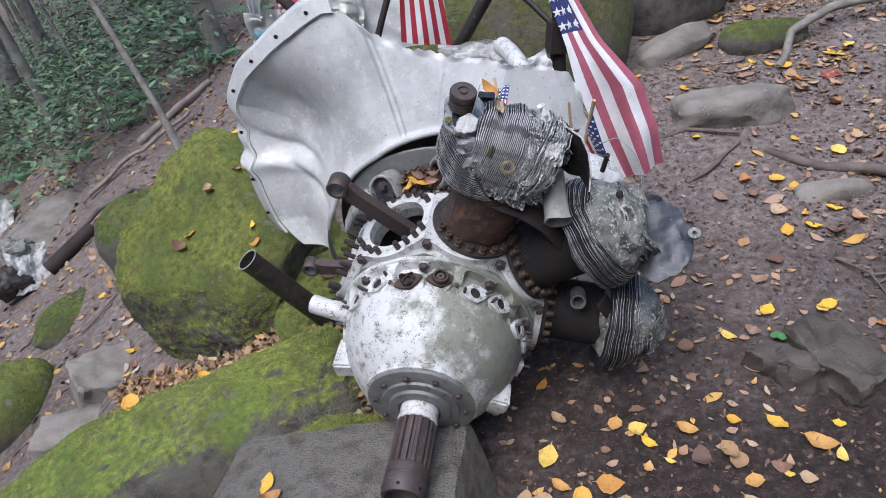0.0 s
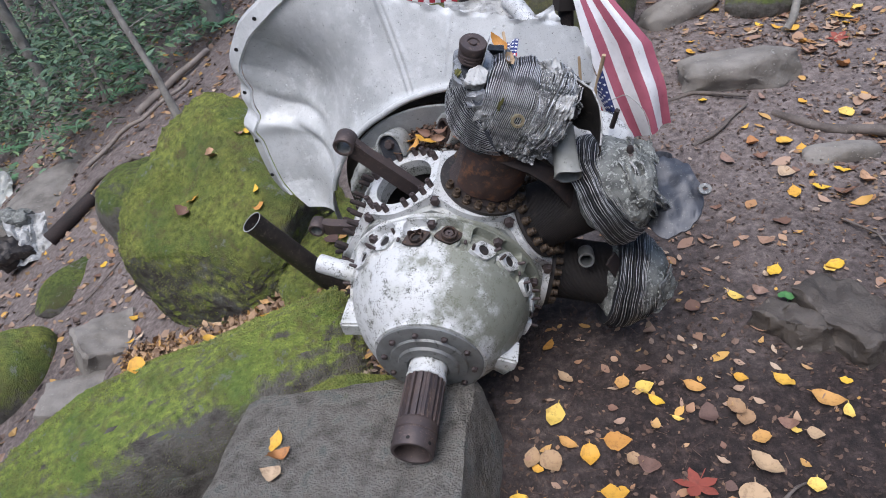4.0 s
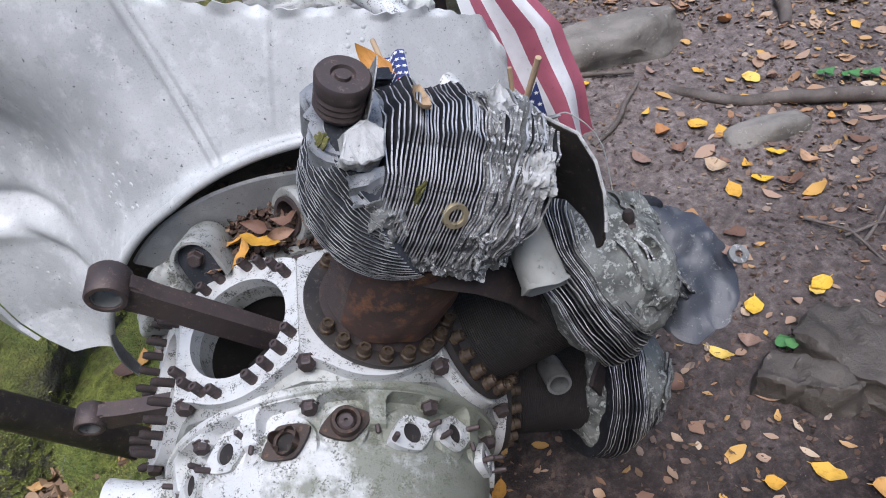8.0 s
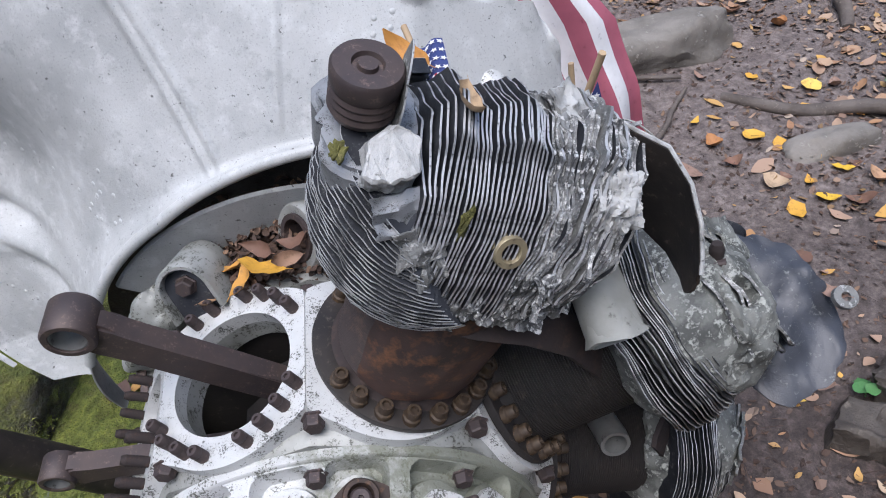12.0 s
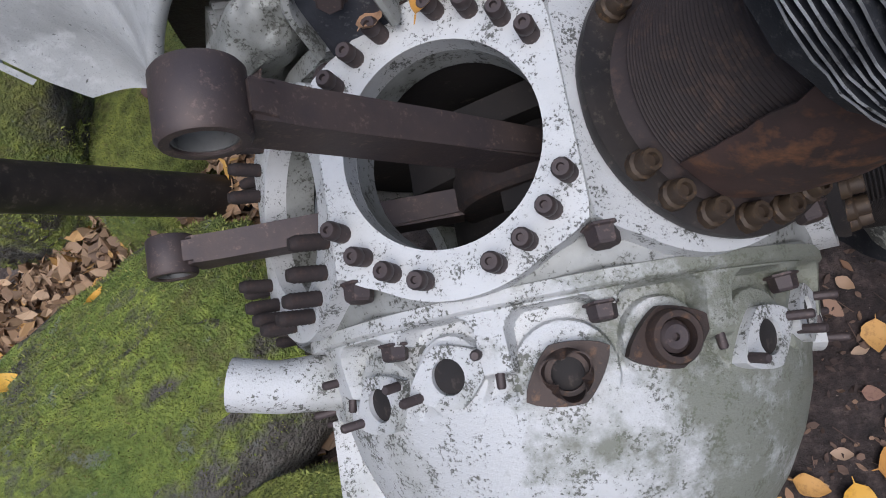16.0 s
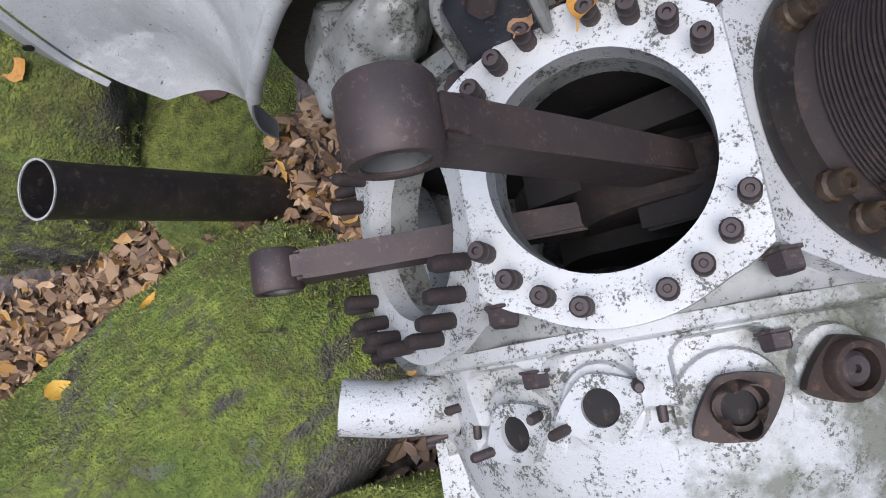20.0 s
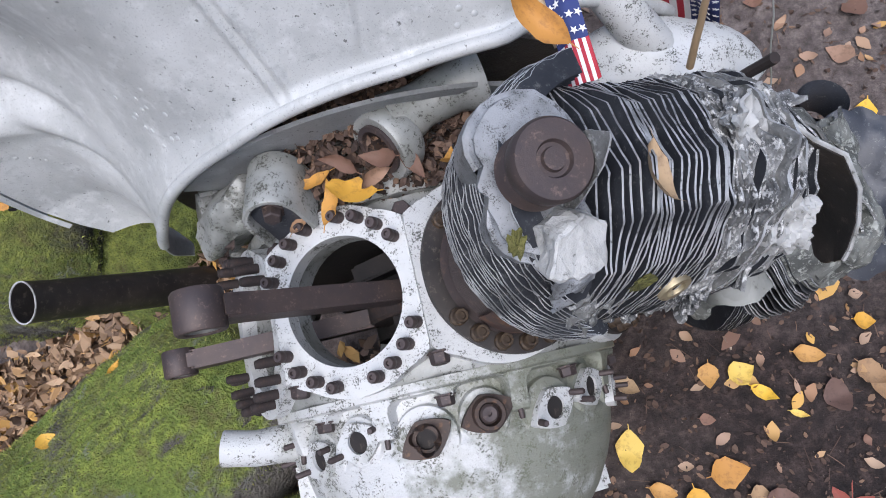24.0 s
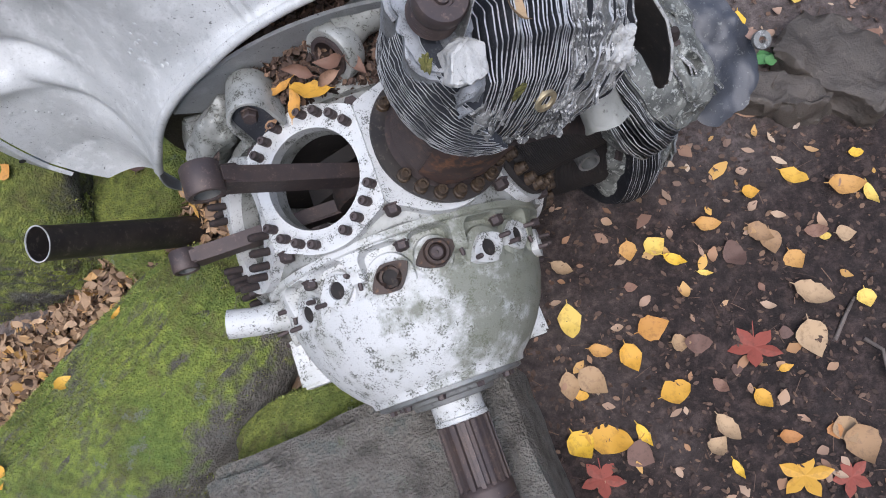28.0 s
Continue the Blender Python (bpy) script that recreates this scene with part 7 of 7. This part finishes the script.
def straw(count):
    """Broken thin twigs and needles on the path."""
    rg = random.Random(77)
    vs, fs = [], []
    for _ in range(count):
        x, y, z = path_spot(rg)
        a, ln, w = rg.uniform(0, 6.28), rg.uniform(0.006, 0.024), rg.uniform(0.0004, 0.0009)
        d, n = Vector((math.cos(a), math.sin(a), rg.uniform(-0.1, 0.2))) * ln, Vector((-math.sin(a), math.cos(a), 0)) * w
        p = Vector((x, y, z + 0.002))
        k = len(vs)
        vs += [p - d - n, p - d + n, p + n + Vector((0, 0, w)), p - n + Vector((0, 0, w)), p + d - n, p + d + n]
        fs += [(k, k + 1, k + 2, k + 3), (k + 3, k + 2, k + 5, k + 4)]
    me = bpy.data.meshes.new("straw")
    me.from_pydata(vs, [], fs)
    me.materials.append(M_CRUMB)
    tagged(new("straw", me), "thin broken twigs and needles on the path", "twigs", kind="stuff")


straw(2600)

# small green plants
for x, y in ((0.833, 1.70), (1.66, 2.42), (1.72, 2.40), (1.60, 2.46)):
    ob = thing("seedling", pose(x, y, on_rock(x, y, 0)), "small green seedling with round leaves", "plant", "seedlings")
    for k in range(4):
        bm = leaf_mesh("leaf_blade", BROAD, 0.08, M_SEEDLING, k + 0.3)
        part("leaf_blade", None, None, ob, m=pose(0.014 * math.cos(k * 1.6), 0.014 * math.sin(k * 1.6), 0.018 + 0.006 * k, 10, 8, 90 * k) @ Matrix.Diagonal((0.036, 0.036, 0.036, 1)), data=bm)
    part("stalk", tube([(0, 0, -0.005), (0.002, 0, 0.012), (0, 0, 0.034)], 0.0015, 6), M_SEEDLING, ob)

# ---- forest ----


def tree(base, top, r0, r1, label, seed):
    b, t = Vector(base), Vector(top)
    ob = thing("tree", Matrix.Translation(b), label, "tree", "forest trees")
    pts = [(t - b) * (k / 10) + 0.35 * r0 * Vector(noise.noise_vector(Vector((k * 0.7, seed, 1)))) for k in range(11)]
    pts[0] = Vector((0, 0, -0.2))
    part("trunk", tube(pts, [r0 * (1.6 if k == 0 else 1.0) + (r1 - r0) * k / 10 for k in range(11)], 14), M_BARK, ob)
    rg = random.Random(int(seed * 31))
    for k in range(4):
        p = (t - b) * rg.uniform(0.12, 0.5)
        a = rg.uniform(0, 6.28)
        d = Vector((math.cos(a), math.sin(a), rg.uniform(-0.1, 0.5))) * rg.uniform(0.4, 1.0)
        part("limb", tube([p, p + d * 0.5 + Vector((0, 0, 0.04)), p + d], [r0 * 0.18, r0 * 0.12, r0 * 0.05], 6), M_BARK, ob)
    vs, fs = [], []
    for k in range(420):
        a, h = rg.uniform(0, 6.28), rg.uniform(0.55, 1.1)
        rr = rg.uniform(0.2, 1.6)
        c = (t - b) * h + Vector((rr * math.cos(a), rr * math.sin(a), rg.uniform(-0.3, 0.3)))
        q = Euler((rg.uniform(-0.7, 0.7), rg.uniform(-0.7, 0.7), rg.uniform(0, 6.3))).to_matrix()
        s = rg.uniform(0.06, 0.14)
        n = len(vs)
        vs += [c + q @ (s * Vector(p)) for p in ((-1, 0, 0), (0, -0.5, 0.1), (1, 0, 0), (0, 0.5, 0.1))]
        fs.append((n, n + 1, n + 2, n + 3))
    me = bpy.data.meshes.new("crown")
    me.from_pydata(vs, [], fs)
    me.materials.append(M_GREEN)
    part("crown", None, None, ob, data=me)
    return ob


tree((-2.07, 6.20, 0.10), (-2.20, 6.35, 9.0), 0.072, 0.06, "straight grey tree trunk behind the engine", 1.0)
tree((-3.95, 6.64, -0.60), (-5.0, 6.9, 7.5), 0.048, 0.04, "slender grey tree on the slope", 2.0)
tree((-1.97, 4.65, -0.15), (-3.35, 5.7, 3.6), 0.024, 0.016, "thin leaning dead sapling", 3.0)
tree((-3.1, 6.0, -0.35), (-4.1, 6.4, 4.5), 0.014, 0.010, "thin leaning sapling on the slope", 4.0)
tree_rng = random.Random(4)
for k in range(34):
    d = tree_rng.uniform(8.5, 20)
    a = radians(tree_rng.uniform(4, 66))
    x, y = -d * math.sin(a), d * math.cos(a)
    h = tree_rng.uniform(7, 12)
    tree((x, y, rise(x, y)), (x + tree_rng.uniform(-0.9, 0.4), y + tree_rng.uniform(-0.3, 0.3), rise(x, y) + h), tree_rng.uniform(0.04, 0.10), 0.035, "forest tree with a bare lower trunk", 5.0 + k)
# trees all round, mostly unseen, added to hold back light from the low sky
for k in range(22):
    a = radians(tree_rng.uniform(75, 350))
    d = tree_rng.uniform(6.5, 12)
    x, y = -d * math.sin(a), d * math.cos(a)
    if -3 < x < 3 and -3 < y < 5:
        continue
    tree((x, y, rise(x, y)), (x + tree_rng.uniform(-0.5, 0.5), y, rise(x, y) + 9), tree_rng.uniform(0.08, 0.2), 0.06, "tall forest tree, mostly out of view, added to screen low sky", 60.0 + k)


def undergrowth():
    rng = random.Random(5)
    vs, fs = [], []
    for _ in range(7000):
        d = rng.uniform(6.0, 17)
        a = radians(rng.uniform(6, 58))
        x, y = -d * math.sin(a), d * math.cos(a)
        dens = noise.noise(Vector((x, y, 0)) * 0.55)
        if x > -0.36 * y + 0.15 or (y < 6.4 and dens < 0.0) or dens < -0.42:
            continue
        h = rng.uniform(0.15, 1.25) * (0.75 + 0.6 * dens)
        base = Vector((x, y, rise(x, y)))
        lean = Vector((rng.uniform(-0.3, 0.3), rng.uniform(-0.3, 0.3), 1))
        for j in range(rng.randint(5, 9)):
            c = base + lean * h * (0.35 + 0.65 * j / 8) + Vector((rng.uniform(-0.16, 0.16), rng.uniform(-0.16, 0.16), rng.uniform(-0.05, 0.05)))
            s = rng.uniform(0.016, 0.050)
            q = Euler((rng.uniform(-0.6, 0.6), rng.uniform(-0.6, 0.6), rng.uniform(0, 6.3))).to_matrix()
            k = len(vs)
            vs += [c + q @ (s * Vector(p)) for p in ((-1, 0, 0), (-0.3, -0.5, 0.1), (0.5, -0.35, 0.1), (1.1, 0, -0.1), (0.5, 0.35, 0.1), (-0.3, 0.5, 0.1))]
            fs += [(k, k + 1, k + 2, k + 3), (k, k + 3, k + 4, k + 5)]
    me = bpy.data.meshes.new("undergrowth")
    me.from_pydata(vs, [], fs)
    me.materials.append(M_GREEN)
    tagged(new("undergrowth", me), "dense green ferns and saplings under the trees", "undergrowth", kind="stuff")


undergrowth()


def fern(x, y, size, seed):
    ob = thing("fern", pose(x, y, rise(x, y)), "green fern with arching fronds", "fern", "ferns")
    rg = random.Random(seed)
    for k in range(7):
        a = 2 * math.pi * k / 7 + rg.uniform(-0.3, 0.3)
        bm = bmesh.new()
        for j in range(1, 12):
            t = j / 12
            c = Vector((t * size * math.cos(a), t * size * math.sin(a), size * (0.7 * t - 0.65 * t * t)))
            side = Vector((-math.sin(a), math.cos(a), 0.0))
            w = 0.28 * size * math.sin(math.pi * min(1, t * 0.9 + 0.12))
            al = Vector((math.cos(a), math.sin(a), 0)) * size * 0.035
            for s in (1, -1):
                bm.faces.new([bm.verts.new(p) for p in (c - al, c + side * s * w + al * 0.8 - Vector((0, 0, 0.02)), c + al)])
        part("frond", bm, M_FERN, ob, smooth=False)
    return ob


for k, (x, y, s) in enumerate(((-2.9, 6.0, 0.36), (-2.0, 6.1, 0.4), (-3.5, 6.0, 0.38), (-2.9, 6.4, 0.4), (-4.3, 5.9, 0.36), (-1.7, 6.6, 0.4), (-2.4, 7.0, 0.45), (-4.5, 6.6, 0.4), (-3.4, 7.4, 0.45))):
    fern(x, y, s, k)

# far wood that closes the view; mostly unseen, added to block low sky light
wall = bmesh.new()
ring = []
for k in range(48):
    a = 2 * math.pi * k / 48
    x, y = 26 * math.cos(a), 26 * math.sin(a)
    ring.append((wall.verts.new((x, y, -16)), wall.verts.new((x, y, 13 + 2.5 * noise.noise(Vector((math.cos(a) * 3, math.sin(a) * 3, 0)))))))
for k in range(48):
    p, q = ring[k], ring[(k + 1) % 48]
    wall.faces.new((p[0], q[0], q[1], p[1]))
far_wood = part("backdrop", wall, M_WOODS)
tagged(far_wood, "dark distant wood closing the view and blocking low sky light", "backdrop", kind="structure")
